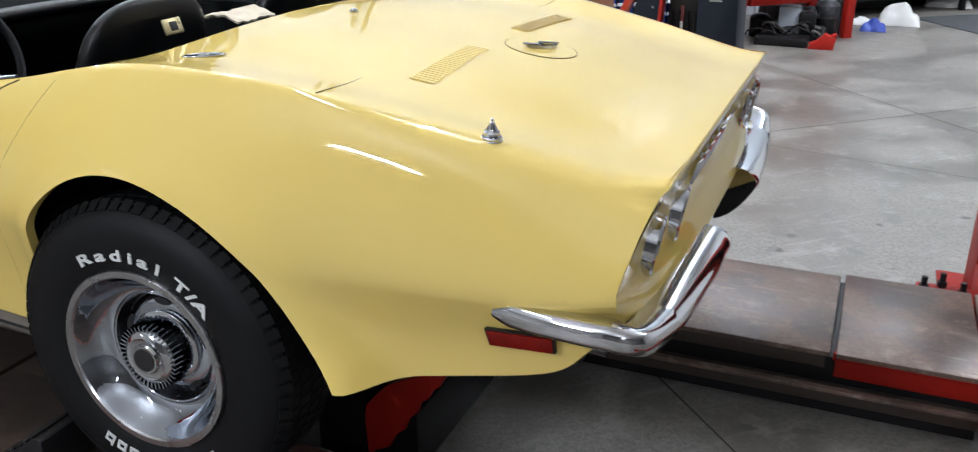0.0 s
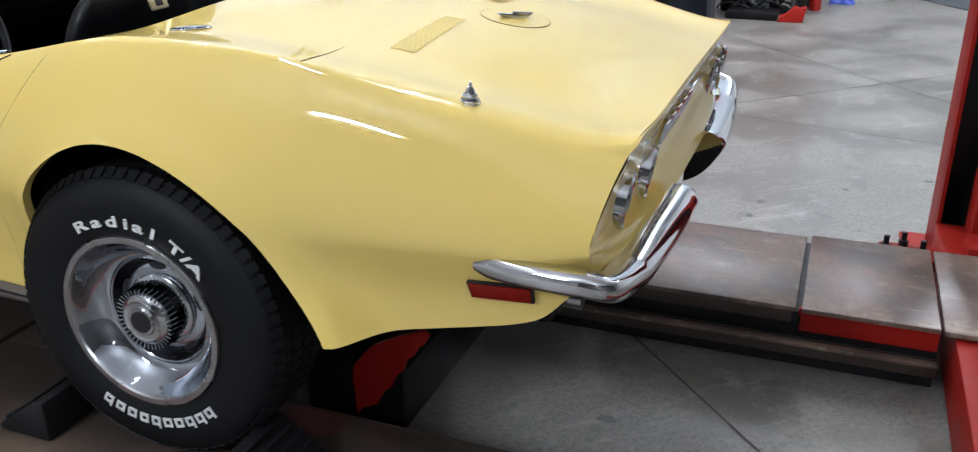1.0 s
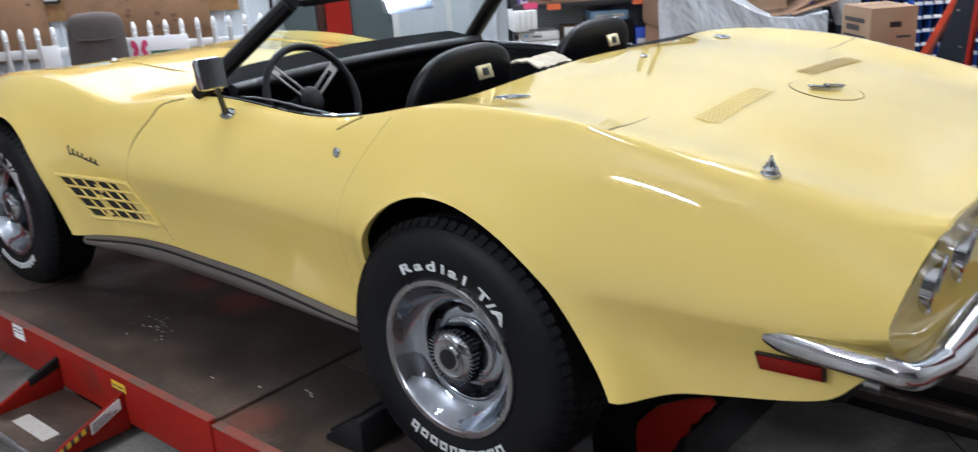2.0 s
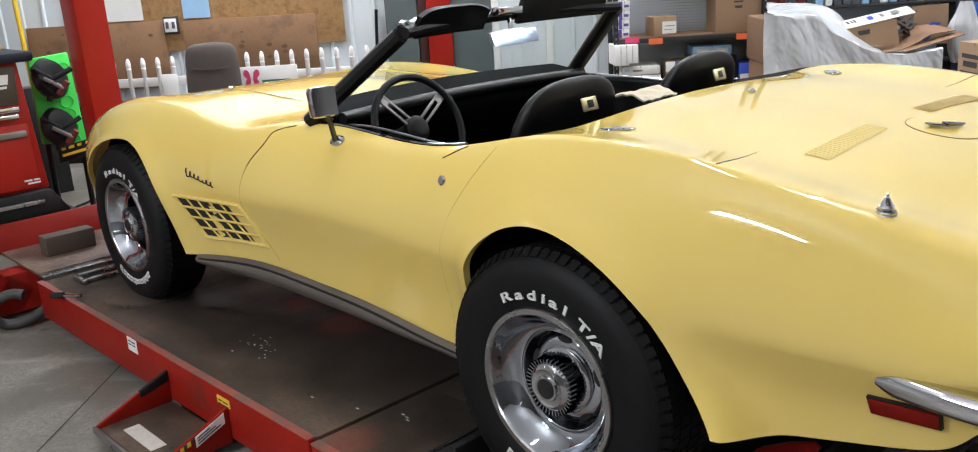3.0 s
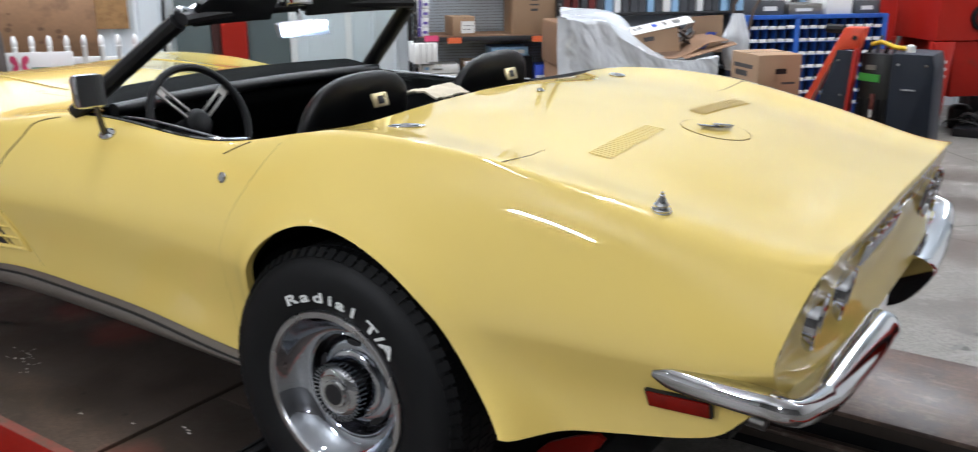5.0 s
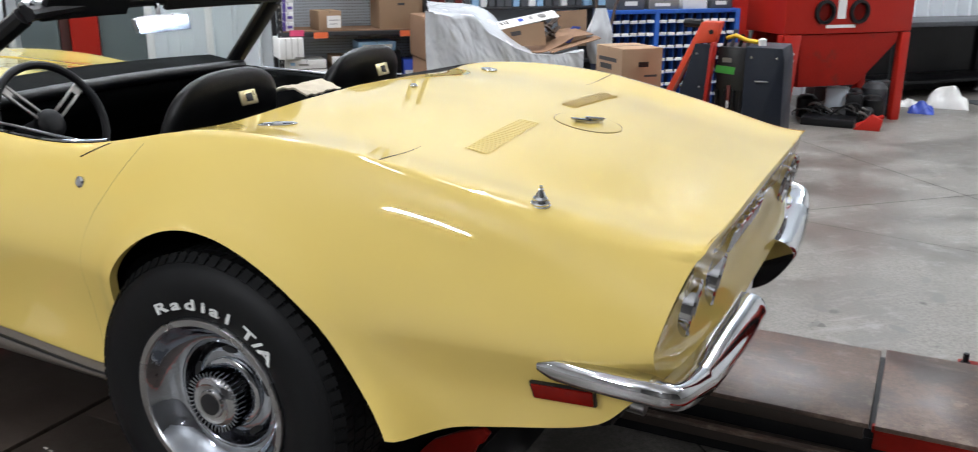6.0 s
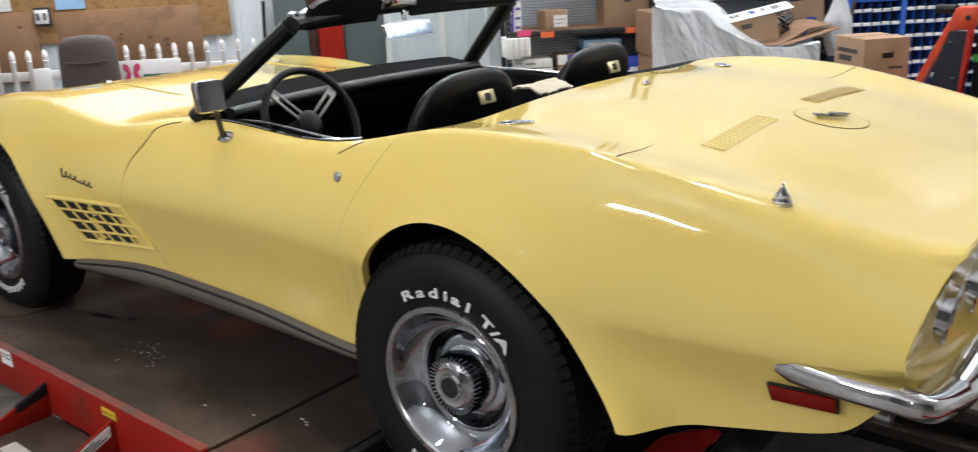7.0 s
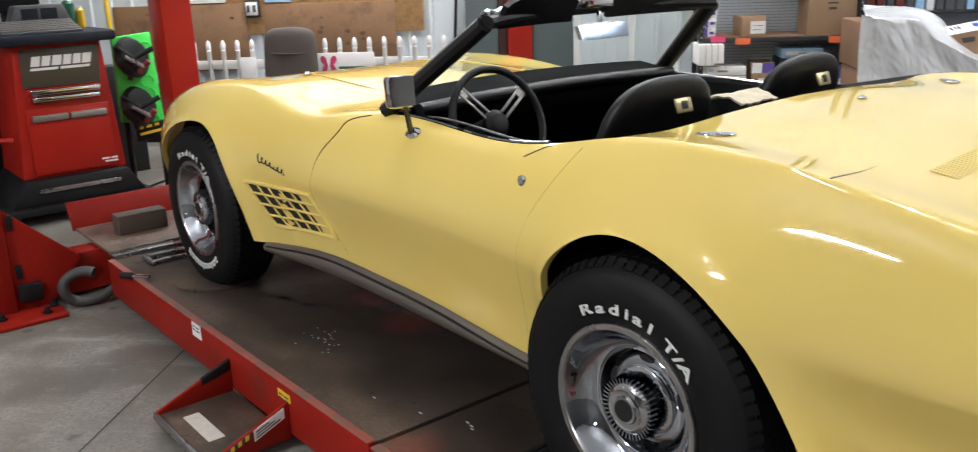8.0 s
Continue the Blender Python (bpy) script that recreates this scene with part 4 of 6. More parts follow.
    fin = to_mesh(box(.047, .077, -.0016, .0016, .043, .086, 0, None, pose(.009, 0, 0, 0, -8, 0)), "fin", 0)
    fin.materials.append(WHEELCHROME)
    for i in range(40):
        f_ = part("fin", fin, WHEELCHROME, cap)
        f_.matrix_basis = w @ Matrix.Rotation(2 * math.pi * i / 40, 4, "Z")
    part("emblem", spun([(.026, .1045), (.026, .106), (.001, .106)], 24, w), GAUGE, cap, "dark centre emblem")
    if lettered:
        # raised white lettering: the readable words, and plain blocks for the rest
        a = .46
        for ch, adv in (("R", 1.22), ("a", 1.18), ("d", 1.0), ("i", .82), ("a", 1.0), ("l", 1.55), ("T", .78), ("/", .78), ("A", 1)):
            cu = bpy.data.curves.new("letter", "FONT")
            cu.body, cu.size, cu.extrude, cu.offset, cu.align_x = ch, .037, .0016, .0009, "CENTER"
            tmp = bpy.data.objects.new("letter", cu)
            me = bpy.data.meshes.new_from_object(tmp)
            bpy.data.objects.remove(tmp)
            bpy.data.curves.remove(cu)
            me.materials.clear()
            me.materials.append(LETTER)
            me.transform(w @ Matrix.Rotation(a, 4, "Z") @ Matrix.Translation((0, .232, .1160)) @ Matrix.Diagonal((1.7, .92, 1, 1)))
            part("letter", me, LETTER, tyre, "white raised letter")
            a -= .156 * adv
        for i in range(10):
            m = w @ Matrix.Rotation(math.pi + .70 - i * .135, 4, "Z") @ Matrix.Translation((0, .238, .1160))
            hgt = .030 if i in (0, 1, 2, 5, 9) else .023
            bm = bmesh.new()
            for x0, x1, y0, y1 in ((-.012, -.006, 0, hgt), (.006, .012, 0, .023), (-.006, .006, 0, .006), (-.006, .006, .017, .023)):
                box(x0, x1, y0, y1, -.0015, .0018, 0, bm, m)
            part("raised_mark", bm, LETTER, tyre, "white raised block", smooth=0)
    return root


for x in (0, -WHEELBASE + .02):
    for side in (-1, 1):
        wheel(x, side, True)

# windscreen: black frame, glass, visors, mirrors
def screen(u, v):
    """u across from left to right, v from base to header."""
    s = 2 * u - 1
    y = s * (.665 - .135 * v)
    x = -1.20 - .20 * (1 - s * s) + v * (.335 + .11 * (1 - s * s))
    return Vector((x, y, .872 + .268 * v + .012 * v * (1 - s * s)))


ws = part("windscreen", sheet(lambda u, v: screen(u, v), 24, 8), CLEAR, car, "raked clear windscreen in a black frame")
ws.visible_shadow = False
# white tube stands in for the highlight on the cowl edge
part("foot_highlight", tube([screen(u, 0.0) + Vector((.004, 0, .004)) for u in np.linspace(.02, .98, 40)], .0055, 8), WHITE, ws, "white painted highlight along the foot of the glass")
for u in (0, 1):
    part("pillar", tube([screen(u, v) for v in np.linspace(-.02, 1.0, 10)], .034, 10, flat=.8), BLACK, ws, "thick black windscreen pillar")
part("header", tube([screen(u, 1.0) + Vector((.012, 0, .006)) for u in np.linspace(0, 1, 24)], .026, 10, flat=.8), BLACK, ws, "black header rail")
part("header_trim", tube([screen(u, 1.0) + Vector((.002, 0, .026 + .004 * math.sin(u * 90))) for u in np.linspace(0, .15, 12)], .014, 8), BRIGHT, ws, "crinkled bright foil at the corner of the header")
for y0, y1, tall in ((-.47, -.125, .088), (.045, .47, .130)):
    def visor(u, v, y0=y0, y1=y1, tall=tall):
        y = y0 + (y1 - y0) * u
        return (-.875 - .05 * (1 - (y / .5) ** 2) - .01 + .045 * v, y, 1.128 + tall * v ** .9 * (1 - .25 * (abs(2 * u - 1)) ** 4))
    part("sun_visor", sheet(visor, 12, 6, .016), VINYL, ws, "black sun visor folded up")
part("visor_clip", box(-.905, -.862, -.10, .02, 1.162, 1.190, .006), CHROME, ws, "chrome mirror bracket")
part("mirror_stem", tube([(-.885, -.03, 1.15), (-.87, -.04, 1.12), (-.865, -.04, 1.09)], .008, 8), CHROME, ws)
bm = sheet(lambda u, v: (-.852 - .018 * v, -.155 + .225 * u, 1.062 + .050 * v - .006 * (2 * u - 1) ** 4 * (2 * v - 1)), 12, 4, .012)
mirror_in = part("rear_view_mirror", bm, STEEL, ws, "wide interior mirror")
bm = sheet(lambda u, v: (-.8375 - .014 * v, -.151 + .217 * u, 1.065 + .044 * v), 4, 2)
part("glass", bm, MIRROR, mirror_in)

# door mirror
dm = part("door_mirror", tube([(-.990, -.718, .824), (-.980, -.735, .852), (-.955, -.765, .925)], [.013, .009, .008], 10), SCRIPT, car, "rectangular chrome door mirror on a stalk")
part("foot", spun([(.026, -.004), (.026, .004), (.012, .014), (.001, .016)], 20, Matrix.Translation((-.99, -.716, .828)) @ pose(0, 0, 0, 40, 0, 0) @ Matrix.Diagonal((1.3, .8, 1, 1))), CHROME, dm)
bm = box(-.026, .026, -.040, .040, -.047, .047, .014)
bmesh.ops.transform(bm, verts=bm.verts[:], matrix=pose(-.945, -.79, .965, 0, -7, -14))
part("shell", bm, BRIGHT, dm)
bm = box(-.002, .002, -.035, .037, -.041, .043, 0)
bmesh.ops.transform(bm, verts=bm.verts[:], matrix=pose(-.945, -.79, .965, 0, -7, -14) @ Matrix.Translation((.0295, 0, 0)))
part("glass", bm, BRIGHT, dm, "clear silvered glass", smooth=0)

# cockpit: tub, dash, wheel, seats, door inner panels
bm = box(-1.6, -.12, -.62, .62, .30, .34, .01)
part("cockpit_floor", bm, VINYL, car)
part("firewall", box(-1.50, -1.48, -.62, .62, .34, .80, .004), GAUGE, car, "black firewall under the dash")
for sgn in (-1, 1):
    part("kick_panel", box(-1.48, -1.18, sgn * .625 - .006, sgn * .625 + .006, .34, .80, .003), GAUGE, car, "black footwell side panel")
bm = box(-.16, -.12, -.60, .60, .33, .90, .01)
part("rear_bulkhead", bm, VINYL, car)


def dash(u, v):
    y = (2 * u - 1) * .62
    c = 1 - (y / .655) ** 2
    a = v * 1.9
    return (-1.27 - .10 * c + (.17 + .05 * c) * math.sin(min(a, 1.57)) - .14 * max(0, a - 1.4), y, .903 + .008 * c - .42 * max(0, v - .55) ** 1.1 - .045 * v)


dashboard = part("dashboard", sheet(dash, 30, 24, .01), DASHPAD, car, "padded black vinyl dashboard")
pad = [(-1.27 - .10 * c + (.17 + .05 * c), y, .882 + .008 * c - .012) for y, c in ((q, 1 - (q / .655) ** 2) for q in np.linspace(-.61, .61, 40))]
part("dash_roll", tube(pad, .022, 12), VINYL, dashboard, "rounded front edge of the pad with a dull sheen")
for sgn in (-1, 1):
    pts = [(x, sgn * (.640 - .012 * math.sin((x + 1.14) / .62 * 3.14)), .868 - .02 * ((x + 1.14) / .62)) for x in np.linspace(-1.14, -.52, 16)]
    bm = bmesh.new()
    lo, hi = [bm.verts.new((p[0], p[1], p[2] - .05)) for p in pts], [bm.verts.new(p) for p in pts]
    for q in range(len(pts) - 1):
        bm.faces.new((lo[q], lo[q + 1], hi[q + 1], hi[q]))
    g_ = part("door_glass", bm, CLEAR, car, "top edge of the lowered door glass")
    g_.visible_shadow = False
    part("door_trim", sheet(lambda u, v: (-1.2 + .85 * u, sgn * (.655 - .03 * v - .015 * math.sin(v * 3)), .84 - .45 * v), 10, 8, .012), VINYL, car, "black inner door trim")
sw = Matrix.Translation((-.965, -.40, .82)) @ pose(0, 0, 0, 0, 68, 0)
bm = tube([(.178 * math.cos(a), .178 * math.sin(a), 0) for a in np.linspace(0, 2 * math.pi, 48, endpoint=False)], .0125, 10, closed=True)
bmesh.ops.transform(bm, verts=bm.verts[:], matrix=sw)
steer = part("steering_wheel", bm, BLACK, car, "three-spoke steering wheel, black rim, brushed spokes")
for a in (math.radians(180 + 43), math.radians(180 - 55), 0.0):
    bm = bmesh.new()
    for s in (-1, 1):
        box(.040, .172, -.012 * s - .0045, -.012 * s + .0045, -.016, -.011, .001, bm, Matrix.Rotation(a, 4, "Z") @ pose(0, 0, 0, 0, -3, 0))
    box(.135, .168, -.009, .009, -.0155, -.0125, 0, bm, Matrix.Rotation(a, 4, "Z") @ pose(0, 0, 0, 0, -3, 0))
    bmesh.ops.transform(bm, verts=bm.verts[:], matrix=sw)
    part("spoke", bm, SILVER if a else BLACK, steer, "brushed spoke" if a else "")
part("hub", spun([(.046, -.03), (.046, -.010), (.038, .0), (.024, .005), (.001, .006)], 28, sw), BLACK, steer)
part("column", tube([sw @ Vector((0, 0, -.03)), sw @ Vector((0, 0, -.36))], .032, 12), BLACK, steer)

for sgn in (-1, 1):
    yc = sgn * .335

    def back(u, v):
        """Closed shell of the backrest: u round, v up."""
        a = 2 * math.pi * u
        v = 1 - (1 - v) ** 1.8
        top = max(0, (v - .66) / .34)
        wid = .228 * (1 - .08 * v) * max(0, 1 - top ** 3.6) ** (1 / 2.6)
        dep = .058 * (1 - .30 * v) * max(0, 1 - top ** 3.0) ** .5
        cs, sn = math.cos(a), math.sin(a)
        return (-.527 + .20 * v + dep * math.copysign(abs(sn) ** .7, sn), yc + wid * math.copysign(abs(cs) ** .55, cs), .42 + .592 * v)
    bmseat = sheet(back, 56, 44)
    bmesh.ops.remove_doubles(bmseat, verts=bmseat.verts[:], dist=.0005)
    seat = part("seat_back", bmseat, VINYL, car, "black vinyl bucket seat back with a square brass badge")
    bmc = box(-.95, -.42, yc - .22, yc + .22, .34, .50, .05)
    part("seat_cushion", bmc, VINYL, seat)
    m_ = pose(-.277, yc, .937, 0, 72, 0)
    badge_p = part("seat_badge", box(-.020, .020, -.032, .032, -.003, .004, .003, None, m_), GOLD, seat, "square brass badge")
    part("badge_centre", box(-.011, .011, -.013, .013, .004, .0055, .001, None, m_), GAUGE, badge_p)

# ---------------------------------------------------------------- the alignment lift
lift = thing("alignment_lift", "red four-post drive-on alignment lift, lowered, with worn steel runways", "lift", (-1, -.06, FLOOR))
rw = part("runway", box(-3.10, -.785, -1.055, -.37, -.016, 0, .003), DECKSTEEL, lift, "worn brown steel runway")
rw2 = part("runway", box(-.775, 1.74, -1.055, -.59, -.022, -.006, .003), DECKSTEEL, lift, "worn brown steel runway")
part("inner_plate", box(-.775, -.24, -.589, -.37, -.022, -.006, .003), DECKSTEEL, rw2)
part("side_rail", box(-3.10, -.78, -1.075, -1.053, -.17, .004, .005), LIFTRED, rw, "red side rail with scuffed paint")
part("side_rail", box(-.779, 1.74, -1.070, -1.050, -.17, -.012, .005), LIFTRED, rw2)
part("side_rail", box(-.24, 1.74, -.592, -.575, -.16, -.008, .005), DECKSTEEL, rw2)
# far runway: plates with a gap, rail and lower channel
ra = part("runway", box(-3.10, 1.336, .375, .945, -.016, 0, .003), DECKSTEEL2, lift, "bare brown steel runway plate")
rb = part("runway", box(1.352, 1.735, .365, .955, -.012, .004, .003), DECKSTEEL2, lift, "bare brown steel slip plate")
part("plate_gap", box(1.30, 1.38, .39, .94, -.05, -.022, 0), GAUGE, ra, smooth=0)
part("approach_plate", box(1.745, 2.35, .365, .96, -.016, .001, .003), DECKSTEEL2, lift, "scuffed red approach plate")
part("side_rail", box(-3.10, 1.325, .378, .392, -.055, -.014, .003), DECKSTEEL, ra, "grimy brown rail")
part("side_rail", box(1.352, 1.735, .372, .388, -.075, -.010, .003), LIFTRED, rb, "clean red rail")
part("plate_edge", box(1.345, 1.735, .366, .385, -.020, .003, .003), LIFTRED, rb)
part("lower_channel", box(-3.0, 1.74, .340, .385, -.145, -.100, .004), DECKSTEEL, ra)
part("channel_lip", box(-3.0, 1.74, .325, .352, -.106, -.094, .003), DECKSTEEL2, ra, "scuffed lower lip")
# blackened and deepened, with the sheet behind, to paint the shade below the runway
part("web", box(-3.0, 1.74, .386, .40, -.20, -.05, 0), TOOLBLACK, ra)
part("shade_sheet", box(-3.0, 1.74, .50, .52, FLOOR + .001, -.10, 0), GAUGE, ra, "black sheet for the shade far in under the runway", smooth=0)
# added dark rail covers the lit floor in place of the car's shade
part("shade_rail", box(-3.0, -.24, -.365, -.22, -.16, -.03, .004), UNDERSHADE, lift, "inner rail added and darkened for the car's shade")
# cross beams and posts
part("cross_beam", box(1.775, 1.90, -1.35, 1.30, -.205, -.022, .008), LIFTRED, lift)
part("cross_beam", box(-3.49, -3.345, -1.45, 1.30, -.20, .0, .008), LIFTRED, lift)
for px, py in ((1.905, 1.42), (-3.40, -1.59)):
    post = part("post", box(px - .13, px - .115, py - .13, py + .13, FLOOR + .012, 2.4, .003), LIFTRED, lift, "tall red steel post")
    box_ = box(px + .115, px + .13, py - .13, py + .13, FLOOR + .012, 2.4, .003)
    part("post_side", box_, LIFTRED, post)
    part("post_back", box(px - .116, px + .116, py + .112, py + .128, FLOOR + .012, 2.4, 0), TOOLBLACK, post)
    part("base_plate", box(px - .22, px + .22, py - .22, py + .22, FLOOR, FLOOR + .014, .003), LIFTRED, post)
    bm = bmesh.new()
    for k in range(40):
        tube([(px + .02, py + .02 * (k % 2), FLOOR + .05 + k * .055), (px + .02, py + .02 * (k % 2), FLOOR + .11 + k * .055)], .009, 6, bm)
    part("chain", bm, BLACK, post)
part("carriage", box(1.87, 2.06, 1.12, 1.29, -.10, .22, .008), LIFTRED, lift, "faded red lifting carriage")
part("carriage_cap", box(1.85, 2.06, .97, 1.12, -.06, .02, .006), LIFTRED, lift)
for x, y in ((1.60, 1.05), (1.66, 1.10), (1.72, 1.04)):
    part("bolt", spun([(.016, 0), (.016, .02), (.010, .02), (.010, .05), (.001, .051)], 8, Matrix.Translation((x, y, -.05))), BLACK, lift)
part("pulley_bracket", box(1.58, 1.78, .98, 1.12, -.09, -.05, .005), LIFTRED, lift)
# front left: gusset, base, hose
g = part("gusset", prism([(-1.458, .292), (-1.153, .010), (-1.150, -.022), (-1.275, -.165), (-1.300, -.203), (-1.458, -.203)], "x", -3.305, -3.291, bev=.003), LIFTRED, lift, "triangular red gusset")
part("base_foot", box(-3.72, -3.085, -1.80, -1.285, FLOOR, FLOOR + .018, .004), LIFTRED, lift, "red base plate bolted to the floor")
part("bracket", box(-3.29, -3.24, -1.445, -1.345, -.155, -.075, .006), BLACK, lift)
for y, z in ((-1.430, .225), (-1.425, -.015)):
    part("slot_plate", box(-3.2905, -3.284, y - .014, y + .014, z - .035, z + .035, .003), BLACK, lift, "black slotted pin plate")
for x, y in ((-3.20, -1.545), (-3.16, -1.36), (-3.24, -1.31)):
    part("bolt", spun([(.022, 0), (.022, .012), (.013, .012), (.012, .030), (.001, .031)], 6, Matrix.Translation((x, y, FLOOR + .018))), BLACK, lift)
hose = [(-3.14, -1.135, -.052), (-3.165, -1.165, -.044), (-3.19, -1.21, -.052), (-3.20, -1.259, -.088), (-3.20, -1.263, -.147), (-3.20, -1.22, -.190), (-3.17, -1.163, -.193), (-3.165, -1.094, -.181), (-3.17, -1.03, -.150), (-3.20, -.96, -.13), (-3.24, -.88, -.12)]
part("hose", tube([Vector(np.array([cubic([(i, p[q]) for i, p in enumerate(hose)])(u) for q in range(3)])) for u in np.linspace(0, 10, 60)], .025, 12), HOSE, lift, "curled grey rubber hose")
# front end of the near runway: raised plate, stop, turn plate hardware
fp = part("front_plate", box(-3.72, -3.16, -1.045, -.50, .012, .026, .003), DECKSTEEL2, lift, "brown front plate with an upright red stop")
part("front_stop", prism([(-3.74, .012), (-3.72, .012), (-3.80, .150), (-3.815, .150)], "y", -1.055, -.35, bev=.002), LIFTRED, fp)
part("front_step", box(-3.17, -3.10, -1.045, -.55, -.01, .018, .003), STEEL, fp)
part("front_stop", prism([(-3.74, .012), (-3.72, .012), (-3.80, .150), (-3.815, .150)], "y", .30, 1.0, bev=.002), LIFTRED, fp)
part("stop_pin", tube([(-2.74, -1.09, .022), (-2.66, -1.03, .022)], .009, 10), CHROME, lift, "steel pin with a black grip")
part("pin_grip", tube([(-2.775, -1.115, .022), (-2.73, -1.08, .022)], .015, 10), BLACK, lift)
for k in range(2):
    part("clamp", box(-2.98 + .07 * k, -2.95 + .07 * k, -.93, -.75, .004, .030 - .01 * k, .004), STEEL, lift)
part("clamp_bar", box(-3.0, -2.86, -.945, -.925, .004, .022, .004), STEEL, lift)
part("turn_plate", spun([(.19, 0), (.19, .012), (.18, .016), (.001, .016)], 40, Matrix.Translation((-2.49, -.79, .001))), DECKSTEEL, lift, "round steel turn plate under the front wheel")
# plates on the rail
for x, z0, z1, m_, nm in ((-2.075, -.058, .000, PAPER, "label_plate"), (-1.345, -.052, -.022, YELLOWTAPE, "warning_plate")):
    lp = part(nm, box(x, x + .085, -1.0775, -1.0755, z0, z1, 0), m_, lift, "small plate on the red rail", smooth=0)
    bars([(z1 - .018 - .014 * r, [(.008, .035), (.042, .075)]) for r in range(2)], lambda u, v: (x + u, -1.0785, v), .006, INK, lp)
# step tray beside the runway
tray = part("step_tray", box(-1.74, -1.28, -1.36, -1.075, -.185, -.175, .002), DECKSTEEL, lift, "red step tray with warning labels")
part("tray_side", prism([(-1.076, -.05), (-1.36, -.165), (-1.36, -.185), (-1.076, -.185)], "x", -1.745, -1.732, bev=.002), LIFTRED, tray)
part("tray_side", prism([(-1.076, -.05), (-1.36, -.165), (-1.36, -.185), (-1.076, -.185)], "x", -1.290, -1.277, bev=.002), LIFTRED, tray)
part("tray_edge", box(-1.745, -1.277, -1.372, -1.358, -.190, -.165, .003), STEEL, tray)
part("worn_sheet", box(-1.650, -1.425, -1.300, -1.243, -.1745, -.1725, 0), FLECK, tray, "worn white label", smooth=0)


def on_tray_side(y0, y1, d0, d1, name, material, label):
    """A sticker on the sloping outer side of the tray, between two depths under its top edge."""
    edge = lambda y: -.05 - .115 * (-1.076 - y) / .284
    return part(name, prism([(y0, edge(y0) - d0), (y1, edge(y1) - d0), (y1, edge(y1) - d1), (y0, edge(y0) - d1)], "x", -1.2775, -1.2745), material, tray, label, smooth=0)


on_tray_side(-1.345, -1.215, .004, .020, "warning_band", INK, "black band under yellow stripes")
for k in range(5):
    st_ = on_tray_side(-1.340 + k * .026, -1.327 + k * .026, .004, .020, "warning_stripe", YELLOWTAPE, "")
    st_.location.x += .0015
lab = on_tray_side(-1.205, -1.095, .006, .044, "label_plate", PAPER, "white printed label")
for k in range(3):
    st_ = on_tray_side(-1.198, -1.150 + .02 * k, .013 + .010 * k, .017 + .010 * k, "print_bar", INK, "")
    st_.location.x += .0015
# swing-air jack across the middle
jk = part("jack_beam", box(.10, .40, -.40, .42, -.16, .02, .01), TOOLBLACK, lift, "black jack beam between the runways")
part("jack_end", prism([(.262, .026), (.30, .072), (.325, .098), (.40, .138), (.468, .166), (.487, .155), (.47, .125), (.455, .120), (.44, .085), (.418, .075), (.409, .037), (.385, .020), (.372, -.020), (.345, -.040), (.325, -.085), (.285, -.10), (.262, -.13), (.257, -.015)], "y", -.415, -.40, bev=.002), LIFTRED, jk, "chipped red end plate")

# wheel chocks and the block of wood
def chock(x, d):
    ck = thing("wheel_chock", "black ribbed rubber wheel chock beside the tyre", "wheel chock", (x, -.84, -.006), "wheel chocks")
    part("wedge", prism([(x, -.006), (x + d * .16, -.006), (x + d * .155, .012), (x + d * .02, .105), (x, .10)], "y", -.93, -.76, bev=.006), BLACK, ck)
    for k in range(5):
        a = Vector((x + d * (.035 + k * .024), 0, .095 - k * .017))
        part("rib", box(a.x - .005, a.x + .005, -.925, -.765, a.z - .004, a.z + .010, .002), BLACK, ck)


chock(.245, 1)
chock(-.275, -1)
solo("wood_block", box(-3.50, -3.40, -.915, -.665, .026, .125, .006), WOODBLOCK, "grimy block of timber on the runway's front plate", "wood block")

# wear on the near runway: scuffed edge, red paint left by the joint, oil smears, white flecks
part("worn_edge", box(-3.10, -.785, -1.0765, -1.046, .0042, .0052, 0), REDSCUFF, rw, "rubbed pinkish edge", smooth=0)
part("worn_edge", box(-.775, 1.74, -1.0715, -1.040, -.0115, -.0050, 0), REDSCUFF, rw2, "rubbed pinkish edge", smooth=0)
for k, (x, y, r, st) in enumerate(((-2.10, -.70, .020, 4.5), (-2.02, -.685, .016, 3.5), (-1.905, -.645, .022, 1.5))):
    stain("oil_smear", x, y, .0006, r, OIL, "dark oil smear", "", st, .25, k + 20, rw)
rnd = random.Random(4)
bm = bmesh.new()
for k in range(26):
    x, y, s = -1.54 + rnd.gauss(0, .065), -.80 + rnd.gauss(0, .040), rnd.uniform(.001, .0026)
    a = rnd.uniform(0, 3)
    box(x - s * rnd.uniform(1, 2.2), x + s, y - s, y + s, .0003, .0018, 0, bm)
for x, y in ((-.836, -.851), (-.70, -.775), (-.675, -.78), (-.66, -.79), (-1.02, -.9)):
    box(x - .008, x + .006, y - .003, y + .002, -.0058 + .006 * (x < -.78), .0012 - .006 * (x > -.78), 0, bm)
tagged(part("white_fleck", bm, FLECK, rw, "spatter of white flecks", smooth=0), kind="stuff")
part("tray_bracket", prism([(-1.077, -.048), (-1.19, -.093), (-1.19, -.118), (-1.077, -.090)], "x", -1.747, -1.730, bev=.002), BLACK, tray)

